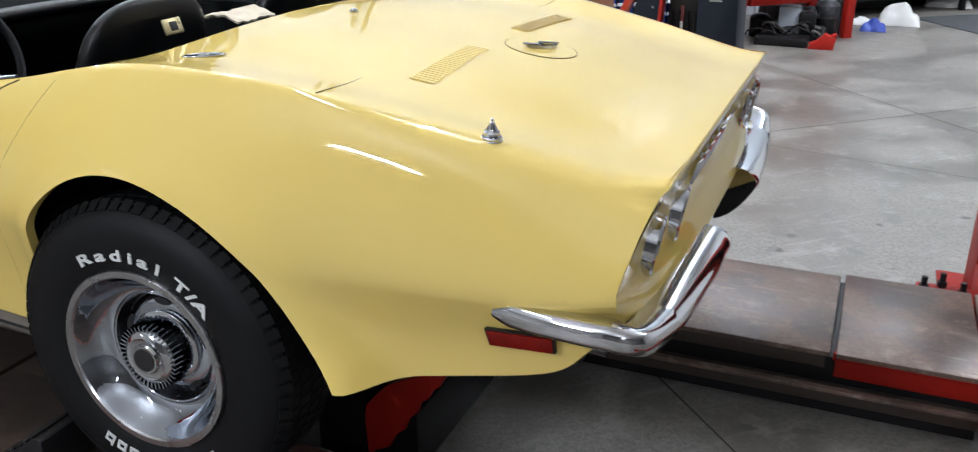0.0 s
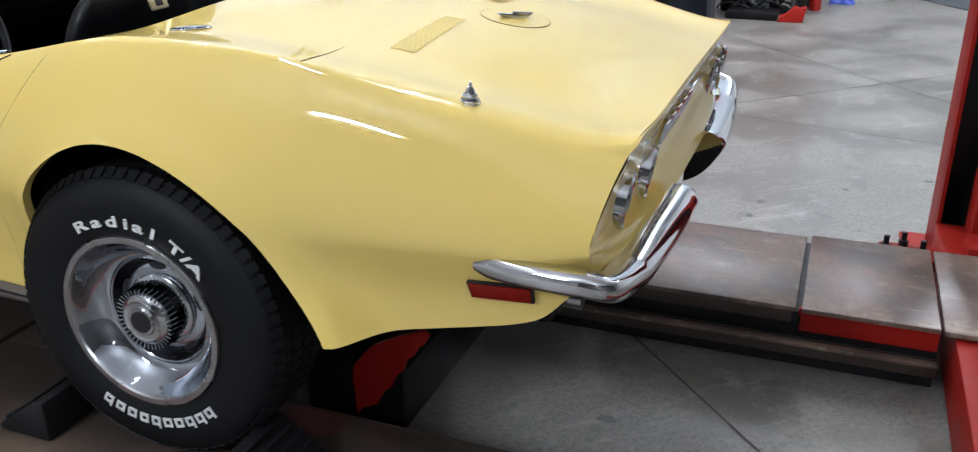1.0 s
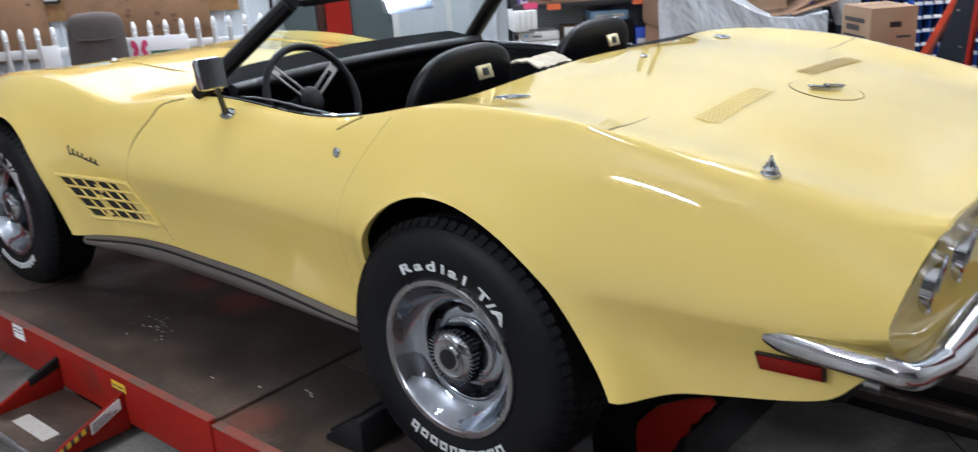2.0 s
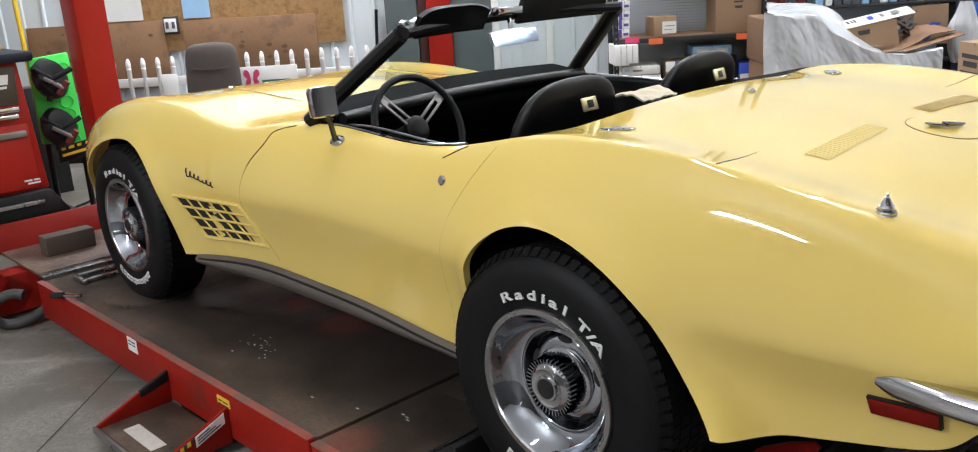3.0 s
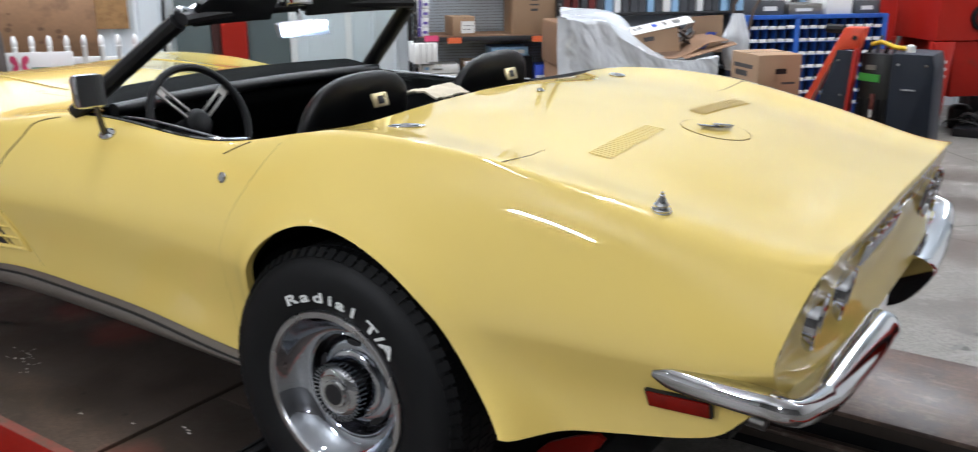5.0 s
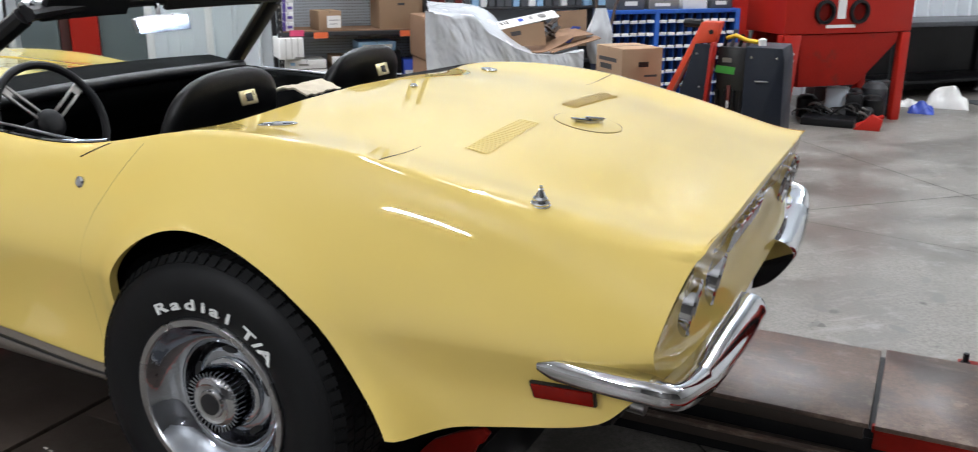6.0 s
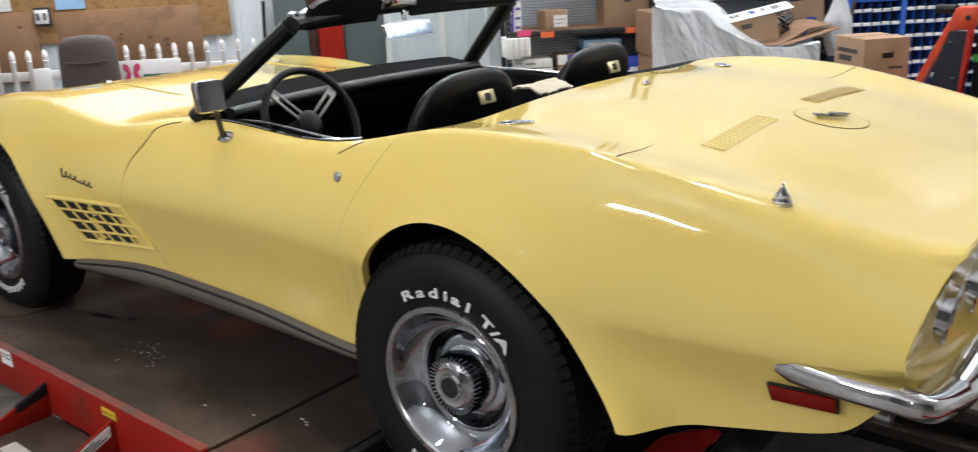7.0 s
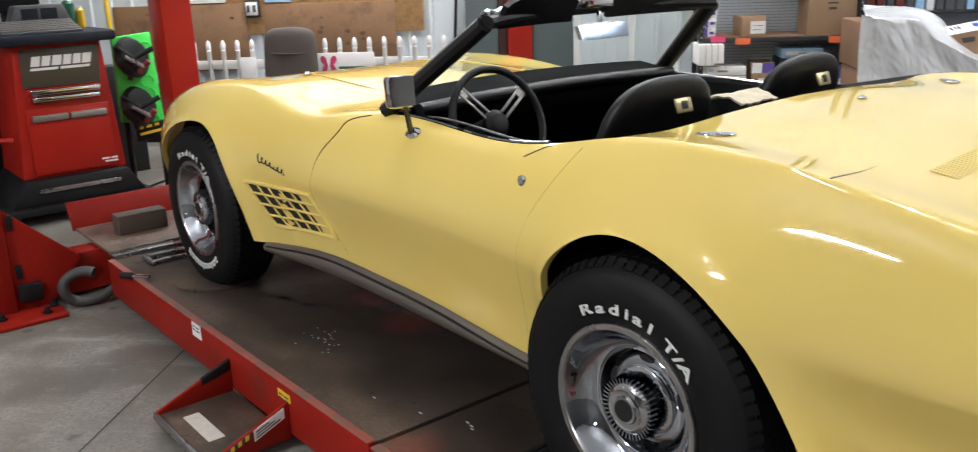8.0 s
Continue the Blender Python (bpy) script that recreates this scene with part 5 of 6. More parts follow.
# ---------------------------------------------------------------- front end of the shop
# alignment console
con = thing("alignment_console", "red rolling alignment console with a dark printed panel", "cabinet", (-5.25, -.66, FLOOR))
body = part("body", prism([(-.99, .06), (-.345, .06), (-.40, .90), (-.93, .90)], "x", -5.55, -5.0, bev=.01), MACHRED, con, "bright red tapered steel body")
pn = part("front_panel", prism([(-.905, .635), (-.435, .635), (-.425, .875), (-.895, .875)], "x", -5.0, -4.988, bev=.003), BRONZE, con, "dark bronze panel with a white maker mark drawn as plain blocks")


def slanted(u0, u1, v0, v1, name):
    """A plain leaning block on the printed panel."""
    lean = .22
    y = [-.848 + .36 * u for u in (u0, u1)]
    bm = prism([(y[0] + lean * v0, .735 + v0), (y[1] + lean * v0, .735 + v0), (y[1] + lean * v1, .735 + v1), (y[0] + lean * v1, .735 + v1)], "x", -4.9885, -4.9855)
    return part(name, bm, WHITE, pn, smooth=0)


for u0, u1 in ((0, .145), (.175, .315), (.345, .50), (.53, .665), (.695, .825), (.85, 1.0)):
    slanted(u0, u1, .030, .092, "maker_mark")
for u0, u1 in ((.0, .46), (.50, .99)):
    slanted(u0, u1, .004, .020, "maker_mark")
for z0, z1, y0, y1 in ((.585, .625, -.885, -.44), (.545, .578, -.880, -.45)):
    dr = part("drawer", box(-5.0, -4.975, y0, y1, z0, z1, .003), MACHRED, con)
    part("pull", box(-4.978, -4.950, y0 + .01, y1 - .01, z0 + .002, z1 - .002, .008), BRIGHT, dr, "polished drawer pull")
lower = part("drawer", box(-5.0, -4.985, -.915, -.41, .08, .50, .004), MACHRED, con, "large red lower door")
for y0, y1 in ((-.885, -.67), (-.655, -.43)):
    part("pull", box(-4.987, -4.962, y0, y1, .422, .462, .006), SILVER, lower, "polished pull with dark print")
bars([(0, [(.0, .05), (.06, .10)]), (-.02, [(.02, .10)])], lambda u, v: (-4.9835, -.50 + u, .125 + v), .012, WHITE, lower, "print_bar")
top = part("top", box(-5.62, -4.90, -1.03, -.32, .90, .965, .02), NAVY, con, "dark moulded top")
kb = part("keyboard", box(-.14, .10, -.235, .235, -.012, .006, .004, None, pose(-5.03, -.75, .998, 0, 14, 0)), JUNK, con, "grey keyboard tilted to the front")
bm = bmesh.new()
for r in range(6):
    for c in range(20):
        box(-.125 + r * .036, -.099 + r * .036, -.225 + c * .0226, -.207 + c * .0226, .006, .013, 0, bm, pose(-5.03, -.75, .998, 0, 14, 0))
tagged(part("keys", bm, SILVER, kb, "pale keys", smooth=0), kind="stuff")
cr = part("cradle", prism([(-.89, .965), (-.48, .965), (-.54, 1.13), (-.83, 1.13)], "x", -5.34, -5.18, bev=.012), JUNK, con, "grey instrument cradle")
for y0, y1 in ((-.80, -.70), (-.685, -.585)):
    part("display", box(-5.182, -5.176, y0, y1, 1.045, 1.11, 0), NAVY, cr, smooth=0)
part("monitor", box(-5.50, -5.42, -1.05, -.62, 1.08, 1.42, .01), BLACK, con)
part("monitor_stand", tube([(-5.47, -.83, .96), (-5.47, -.83, 1.10)], .03, 10), BLACK, con)
base = part("base", prism([(-1.10, -.10), (-.26, -.10), (-.36, .06), (-.99, .06)], "x", -5.60, -4.92, bev=.01), BLACK, con, "black flared base with a shelf")
part("base_drawer", box(-4.925, -4.905, -.93, -.42, -.02, .005, .004), STEEL, base)
part("base_skirt", box(-5.58, -4.86, -1.16, -.22, -.15, -.10, .012), BLACK, base)
for y in (-1.08, -.30):
    for x in (-5.5, -4.95):
        part("caster", spun([(.04, -.016), (.046, 0), (.04, .016)], 18, Matrix.Translation((x, y, FLOOR + .046)) @ pose(0, 0, 0, 90, 0, 0)), BLACK, con)
for i, (y, h, r, m_) in enumerate(((-.55, .16, .034, WHITE), (-.47, .20, .040, TEAL), (-.62, .12, .03, MAROON), (-.40, .14, .028, YELLOWTAPE))):
    bt = thing("spray_can", "small can standing on the console's dark top", "can", (-5.35, y, .965), "cans on the console")
    part("can_body", spun([(r, 0), (r, h * .8), (r * .6, h * .9)], 18, Matrix.Translation((-5.35, y, .965))), m_, bt)
    part("cap", spun([(r * .6, h * .9), (r * .6, h), (.001, h)], 14, Matrix.Translation((-5.35, y, .965))), WHITE if i else MAROON, bt)
solo("gear_cabinet", box(-6.25, -6.05, -.30, .16, FLOOR, .62, .008), TOOLBLACK, "low black gear cabinet by the wall behind the sensor rack", "cabinet")

# shelf of dark gear behind the console
for k, (y0, y1, z0, z1, m_) in enumerate(((-1.9, -1.15, FLOOR, .55, JUNK), (-1.7, -1.2, .55, .95, TOOLBLACK), (-1.6, -.70, FLOOR, 1.0, TOOLBLACK))):
    solo("equipment_case", box(-6.3, -5.75, y0, y1, z0, z1, .02), m_, "dark equipment case standing by the wall", "equipment case", "cases by the wall")
sr = thing("red_stand", "red steel stand with a bar beside the console", "stand", (-5.0, -1.3, FLOOR))
part("bar", tube([(-5.0, -1.55, .40), (-4.95, -1.02, .33)], .018, 8), MACHRED, sr)
part("leg", tube([(-5.0, -1.50, FLOOR), (-5.0, -1.50, .42)], .02, 8), MACHRED, sr)
part("foot", box(-5.15, -4.85, -1.60, -1.40, FLOOR, FLOOR + .02, .004), MACHRED, sr)

# sensor column in front of the lift
col = thing("sensor_column", "tall glossy red sensor column standing in front of the lift", "column", (-4.85, .03, FLOOR))
part("shaft", prism([(-.06, FLOOR), (.13, FLOOR), (.11, 2.6), (-.10, 2.6)], "x", -4.95, -4.72, bev=.006), MACHRED, col)
part("foot", box(-5.05, -4.62, -.22, .32, FLOOR, FLOOR + .02, .004), MACHRED, col)
part("foot_block", box(-4.70, -4.55, -.12, .10, FLOOR + .02, FLOOR + .10, .01), ORANGERED, col)

# green board with two black wheel clamps
gb = thing("sensor_rack", "bright green moulded rack board with black wheel clamps", "rack", (-5.3, -.1, FLOOR))
board = part("board", prism([(-.24, .30), (.06, .26), (.035, .905), (-.235, .885)], "x", -5.34, -5.30, bev=.008), GREEN, gb, "bright green board")
for k in range(5):
    y, z = (-.02, .80) if k == 0 else (-.03, .66 - .09 * k)
    part("moulding", tube([(-5.297, y + .045 * math.cos(a), z + .04 * math.sin(a)) for a in np.linspace(0, 2 * math.pi, 20, endpoint=False)], .006, 6, closed=True), GREEN, board)
for z in (.74, .40):
    cl = part("wheel_clamp", spun([(.14, 0), (.145, .02), (.12, .05), (.08, .06), (.03, .05), (.001, .05)], 28, Matrix.Translation((-5.28, -.13, z)) @ pose(0, 0, 0, 0, 74, 25)), TOOLBLACK, gb, "black wheel clamp")
    for a in (.4, 2.5, 4.4):
        part("arm", tube([(-5.22, -.13, z), (-5.21, -.13 + .15 * math.cos(a), z + .15 * math.sin(a))], .018, 8), BLACK, cl)
    part("knob", tube([(-5.20, -.11, z - .10), (-5.16, -.05, z - .02)], .022, 10), MAROON, cl, "dull red knob")
    part("grip", tube([(-5.18, -.20, z + .02), (-5.17, -.08, z - .06)], .014, 8), STEEL, cl)
part("rack_leg", tube([(-5.33, -.20, FLOOR), (-5.33, -.20, .32)], .02, 8), TOOLBLACK, gb)
part("rack_leg", tube([(-5.33, .03, FLOOR), (-5.33, .03, .28)], .02, 8), TOOLBLACK, gb)
tag = part("stripe_board", prism([(-.17, .16), (.08, .19), (.08, .30), (-.17, .27)], "x", -5.25, -5.235, bev=.002), TOOLBLACK, gb, "black board with yellow marks")
bars([(.245, [(.0, .03), (.05, .09), (.11, .14), (.17, .20)]), (.20, [(.0, .22)])], lambda u, v: (-5.232, -.15 + u, v + u * .12), .02, YELLOWTAPE, tag)
solo("yellow_pole", tube([(-7.55, .48, FLOOR), (-7.60, .46, 1.9)], .022, 10), YELLOWTAPE, "slim yellow pole leaning by the wall", "pole")
bm = tube([(-4.9, .25, FLOOR + .01), (-5.2, .35, FLOOR + .02), (-5.5, .1, FLOOR + .02), (-5.3, -.2, FLOOR + .02), (-5.1, .05, FLOOR + .015)], .009, 6)
solo("floor_cable", bm, BLACK, "black cable lying on the concrete floor", "cable")
for k in range(3):
    solo("hanging_cable", tube([(-5.35, .02 + .03 * k, .2), (-5.3, .06 + .05 * k, .02), (-5.2, .05 + .07 * k, FLOOR + .01)], .007, 6), BLACK, "black cable hanging from the sensor rack", "cable", "rack cables")

# boards, sheets and switch on the long wall
def wall_board(name, u0, u1, z0, z1, m_, label, off=.019, th=.014):
    return stand(solo(name, box(u0, u1, -off - th, -off, z0, z1, .002), m_, label, "board"))


wall_board("strand_board", -.82, 1.435, .72, 2.05, OSB, "orange-brown strand board screwed to the siding")
KNOT = mat("wood_knot", (0.135, 0.072, 0.038), 0.7, 0.0, 0.3, 30, 90)
rnd = random.Random(8)
for u0, u1, z0, z1 in ((-1.47, -.20, .40, 1.0), (-.035, 1.18, .50, .985)):
    ob = wall_board("plywood_board", u0, u1, z0, z1, PLY, "knotty brown plywood board on the wall", .034)
    for k in range(8):
        y, z, r = rnd.uniform(u0 + .08, u1 - .08), rnd.uniform(z0 + .12, z1 - .06), rnd.uniform(.008, .020)
        bm = bmesh.new()
        bm.faces.new([bm.verts.new((y + r * 1.5 * math.cos(a), -.0486, z + r * math.sin(a) * rnd.uniform(.8, 1.2))) for a in np.linspace(0, 2 * math.pi, 14, endpoint=False)])
        part("knot", bm, KNOT, ob, "dark wood knot", smooth=0)
sw_ = thing("wall_switch", "white double switch in a dark box on the strand board", "switch", (-.13, -.034, .95))
part("box", box(-.195, -.065, -.075, -.034, .875, 1.03, .004), SHELFBLK, sw_)
part("cover", box(-.185, -.075, -.080, -.075, .895, 1.012, .002), WHITE, sw_)
for u in (-.158, -.102):
    part("rocker", box(u - .014, u + .014, -.087, -.080, .925, .985, .002), JUNK, sw_)
stand(sw_)
for u0, u1, z0, m_ in ((-.80, -.375, 1.012, PAPER), (-.01, .236, 1.004, LIGHTBLUE)):
    stand(solo("pinned_sheet", box(u0, u1, -.052, -.050, z0, z0 + .42, 0), m_, "sheet pinned to the strand board", "paper", "pinned sheets", smooth=0))
stand(solo("low_box", box(-1.2, -.15, -.30, -.04, FLOOR, .30, .01), TOOLBLACK, "dark low box under the plywood", "box"))
stand(solo("long_tool", tube([(1.67, -.12, FLOOR), (1.735, -.05, .985)], .030, 8, flat=.5), TOOLBLACK, "long black tool leaning against the siding", "tool"))

# picket fence panel before the wall
fence = thing("picket_fence", "white plastic picket fence panel standing before the wall", "fence", (.6, -.60, FLOOR))
pk_prof = [(.020, 0), (.020, .845), (.023, .850), (.018, .860), (.022, .872), (.022, .895), (.018, .918), (.010, .936), (.001, .942)]
pk = to_mesh(spun(pk_prof, 10), "picket")
pk.materials.append(WHITE)
for i in range(19):
    ob = new("picket", pk)
    ob.parent = fence
    ob.matrix_basis = pose(-.6 - .486 + i * .1285, 0, 0, 0, 0, 0)
for z in (.475, -.02):
    part("rail", box(-.56, 1.90, -.612, -.588, z, z + .075, .006), WHITE, fence)
for u in (-.54, 1.88):
    part("foot", box(u - .03, u + .03, -.80, -.40, FLOOR, FLOOR + .03, .005), WHITE, fence)
stand(fence)

# office chair
ch = thing("office_chair", "worn brown-grey fabric office chair", "chair", (.44, -.90, FLOOR))
def chair_back(u, v):
    a = 2 * math.pi * u
    t = 2 * v - 1
    w = .226 * (1 - abs(t) ** 7) ** .35 * (1 - .05 * t)
    cs, sn = math.cos(a), math.sin(a)
    return (.44 + w * math.copysign(abs(cs) ** .75, cs), -.85 + .04 * v + .045 * math.copysign(abs(sn) ** .8, sn) * (1 - abs(t) ** 6) ** .5 - .02 * math.cos(cs * 1.5), .33 + .505 * v)


bm = sheet(chair_back, 48, 40)
bmesh.ops.remove_doubles(bm, verts=bm.verts[:], dist=.0005)
bk = part("backrest", bm, CHAIRFAB, ch, "padded brown-grey backrest")
for z in (.50, .62):
    part("seam", tube([(.44 + .15 * q, -.897 + .012 * q * q, z + .012 * q * q) for q in np.linspace(-1, 1, 12).tolist()], .004, 6), CHAIRFAB, bk, "stitched seam")
part("cushion", box(.18, .70, -1.42, -.90, .17, .28, .04), CHAIRFAB, ch)
part("pedestal", tube([(.44, -1.16, FLOOR + .06), (.44, -1.16, .18)], .03, 12), BLACK, ch)
for k in range(5):
    a = 2 * math.pi * k / 5 + .3
    p = (.44 + .28 * math.cos(a), -1.16 + .28 * math.sin(a))
    leg = part("leg", tube([(.44, -1.16, FLOOR + .10), (p[0], p[1], FLOOR + .065)], [.028, .018], 8), BLACK, ch)
    part("caster", spun([(.022, -.02), (.028, 0), (.022, .02)], 12, Matrix.Translation((p[0], p[1], FLOOR + .028)) @ pose(0, 0, 0, 90, 0, 0)), BLACK, leg)
for s in (-1, 1):
    part("armrest", tube([(.44 + s * .27, -1.00, .25), (.44 + s * .30, -1.02, .40), (.44 + s * .30, -1.25, .42)], .022, 8), BLACK, ch)
stand(ch)

# printed white sign boards hung on the fence
for u0, u1, z0, z1 in ((.60, 1.10, .33, .598), (-.07, .065, .26, .575)):
    sg = thing("sign_board", "white printed board with pink and green shapes on the fence", "sign", (u0, -.64, z0))
    part("panel", box(u0, u1, -.645, -.632, z0, z1, .003), WHITE, sg)
    if u1 - u0 > .3:
        part("green_bar", box(u0 + .19, u1 - .07, -.6475, -.6460, .452, .482, 0), TEAL, sg, smooth=0)
        for s in (-1, 1):
            pts = [(u0 + .105 + s * (.008 + .075 * r * math.cos(a)), .505 + .085 * r * math.sin(a)) for a, r in zip(np.linspace(-1.35, 1.3, 12).tolist(), [.7, .95, 1.0, .85, .60, .45, .6, .85, 1.0, 1.05, .95, .6])]
            part("wing", prism([(u0 + .105 + s * .008, .49)] + pts, "y", -.6475, -.6460), PINK, sg, smooth=0)
    stand(sg)

# grey doors, red panel and pale door in the long wall
stand(solo("grey_door", box(1.815, 2.10, -.075, -.02, FLOOR, 2.4, .004), GREYDOOR, "dark grey-green door leaf beside a red panel", "door", "grey doors"))
stand(solo("dark_jamb", box(2.105, 2.185, -.065, -.02, FLOOR, 2.4, .004), mat("dark_maroon", (.05, .012, .010), .5), "dark maroon recess beside the red panel", "door jamb", kind="structure"))
stand(solo("red_jamb", box(2.19, 2.405, -.095, -.02, FLOOR, 2.4, .006), MACHRED, "red steel panel between two grey doors", "door jamb", kind="structure"))
stand(solo("grey_door", box(2.41, 2.765, -.07, -.02, FLOOR, 2.4, .004), GREYDOOR, "plain grey-green steel door leaf", "door", "grey doors"))
d1 = thing("door_1", "pale blue-white metal door in a white frame", "door", (3.04, -.04, FLOOR), kind="structure")
part("leaf", box(2.83, 3.25, -.055, -.02, FLOOR, 2.4, .004), SIDING, d1)
for u0, u1 in ((2.77, 2.83), (3.25, 3.31)):
    part("door_frame", box(u0, u1, -.07, -.02, FLOOR, 2.4, .004), WHITE, d1)
for u in (2.93, 3.04, 3.15):
    part("panel_rib", box(u - .010, u + .010, -.065, -.055, FLOOR + .05, 2.35, .003), SIDING, d1)
stand(d1)

# ---------------------------------------------------------------- far side of the shop
def carton(name, x0, x1, y0, y1, z0, z1, label, m_=CARTON, turn=0.0, marks=(), group="cartons"):
    """A closed box with a tape line and print bars on the side that faces -y."""
    c = Vector(((x0 + x1) / 2, (y0 + y1) / 2, z0))
    ob = thing(name, label, "box", c, group)
    rot = Matrix.Translation(c) @ Matrix.Rotation(radians(turn), 4, "Z") @ Matrix.Translation(-c)
    bm = box(x0, x1, y0, y1, z0, z1, .004, None, rot)
    part("carton_body", bm, m_, ob)
    bm = box((x0 + x1) / 2 - .0015, (x0 + x1) / 2 + .0015, y0 - .001, y1 + .001, z1 - .02, z1 + .0015, 0, None, rot)
    part("flap_line", bm, INK, ob, smooth=0)
    for u0, u1, v0, v1, mm in marks:
        bm = box(x0 + (x1 - x0) * u0, x0 + (x1 - x0) * u1, y0 - .002, y0 - .0005, z0 + (z1 - z0) * v0, z0 + (z1 - z0) * v1, 0, None, rot)
        part("print_bar", bm, mm, ob, smooth=0)
    return ob


# black shelving unit with pegboard back
SX0, SX1, SY = 3.825, 5.085, -.50
sh = thing("shelving_unit", "black steel shelving unit with a grey pegboard back, partly filled", "shelving", ((SX0 + SX1) / 2, SY + .25, FLOOR))
for x in (SX0, SX1):
    for y in (SY, SY + .45):
        up = part("upright", box(x - .020, x + .020, y - .020, y + .020, FLOOR, 2.2, .003), SHELFBLK, sh, "slotted black upright")
    for k in range(40):
        z = FLOOR + .10 + k * .05
        part("slot", box(x - .006, x + .006, SY - .0225, SY - .0205, z, z + .022, 0), STEEL, sh, smooth=0)
pegb = part("pegboard", box(SX0 + .03, SX1 - .03, SY + .45, SY + .465, FLOOR + .1, 2.2, .002), PEG, sh, "grey-blue pegboard")
bmp = bmesh.new()
for i in range(46):
    for j in range(46):
        x, z = SX0 + .06 + i * .0255, .12 + j * .0255
        bmp.faces.new([bmp.verts.new((x + a * .0042, SY + .448, z + b * .0042)) for a, b in ((-1, -1), (1, -1), (1, 1), (-1, 1))])
tagged(part("hole", bmp, GAUGE, pegb, "rows of small dark holes", smooth=0), kind="stuff")
for z in (-.05, .592, 1.34):
    part("shelf", box(SX0 + .01, SX1 - .01, SY - .018, SY + .44, z, z + .040, .003), SHELFBLK, sh)
    part("shelf_deck", box(SX0 + .03, SX1 - .03, SY, SY + .43, z + .040, z + .048, 0), CARTON2, sh)
stand(sh)
for x, m_, z in ((3.90, PINK, .60), (4.10, ORANGETAG, .578), (4.842, ORANGETAG, .578)):
    stand(solo("shelf_tag", box(x, x + .118, SY - .024, SY - .019, z, z + .05, 0), m_, "orange price tag on the shelf edge", "tag", "shelf tags", smooth=0))
TOPZ, LOWZ = .640, -.002
stand(carton("small_carton", 4.13, 4.33, SY + .02, SY + .26, TOPZ, .80, "small brown carton with a white label on the shelf", CARTON, 10, ((.35, .97, .12, .75, PAPER), (.45, .9, .5, .54, INK), (.45, .8, .3, .34, INK))))
stand(carton("tall_carton", 4.675, 5.06, SY + .02, SY + .40, TOPZ, 1.30, "tall brown carton with dark print on the shelf", CARTON, 0, ((.42, .58, .30, .33, INK), (.40, .6, .37, .39, INK), (.42, .58, .43, .45, INK), (.44, .56, .62, .68, INK))))
for k in range(4):
    stand(carton("parts_box", 3.855, 3.945, SY + .02, SY + .2, TOPZ + k * .078, TOPZ + .075 + k * .078, "small purple and white box stacked on the shelf", WHITE, -3 + 2 * k, ((0, .3, .0, 1, PURPLE), (.45, .9, .3, .6, PURPLE)), "purple boxes"))
stand(carton("white_carton", 3.79, 3.99, SY - .10, SY + .2, .42, .59, "worn white carton hung under the shelf", PAPER, 4, ((.25, .27, 0, 1, SILVER), (.5, .52, 0, 1, SILVER), (.75, .77, 0, 1, SILVER), (.6, 1, 0, .10, SILVER))))
for k in range(5):
    stand(carton("file_box", 3.87 + .006 * (k % 2), 4.20 + .006 * (k % 2), SY + .02, SY + .30, LOWZ + .001 + k * .080, LOWZ + .078 + k * .080, "flat white box in a stack on the lower shelf", PAPER, 0, ((0, 1, .0, .06, SILVER), (.08, .2, .45, .75, LIGHTBLUE), (.3, .55, .4, .6, SILVER)), "flat white boxes"))
stand(carton("printed_box", 4.25, 4.43, SY + .02, SY + .28, LOWZ, .42, "brown box with blue and white print on the lower shelf", CARTON, 0, ((0, .45, .80, 1, WHITE), (.45, 1, .80, 1, PURPLE), (.3, .8, .45, .70, PAPER))))
stand(carton("blue_box", 4.88, 5.06, SY + .02, SY + .25, LOWZ, .37, "blue and white printed box on the lower shelf", BLUEPLASTIC, 0, ((.05, .95, .60, .76, WHITE), (.2, .8, .30, .45, WHITE))))
stand(carton("black_bin", 4.47, 4.86, SY + .02, SY + .35, LOWZ, .45, "black plastic bin on the lower shelf", TOOLBLACK))
stand(carton("white_case", 4.49, 4.82, SY + .05, SY + .33, .451, .53, "pale blue flat case lying on a black bin", LIGHTBLUE, 0, ((.1, .9, .3, .7, PAPER), (.4, .6, .4, .6, LIGHTBLUE))))

# cream cloth lying behind the seats
bm = sheet(lambda u, v: (-.40 + .14 * u, -.10 + .17 * v, .912 + .018 * math.sin(u * 3.1) + .008 * noise.noise((u * 5, v * 6, 2))), 14, 18, .006)
solo("cream_cloth", bm, CLOTH, "crumpled cream cloth between the seats", "cloth")

# pile under a plastic sheet
pile = thing("covered_pile", "stack of cartons under a crumpled white plastic sheet", "covered pile", (5.4, -1.2, FLOOR))
noise.seed_set(3)
PILE_EDGE = cubic([(4.80, .870), (4.90, .845), (5.00, .822), (5.10, .812), (5.18, .795), (5.26, .715), (5.36, .660), (5.47, .600), (5.60, .545), (5.72, .515), (5.90, .520), (6.08, .540)])
PILE_TOP = cubic([(4.80, .875), (5.0, .870), (5.25, .865), (5.45, .80), (5.60, .62), (5.75, .50), (6.08, .48)])


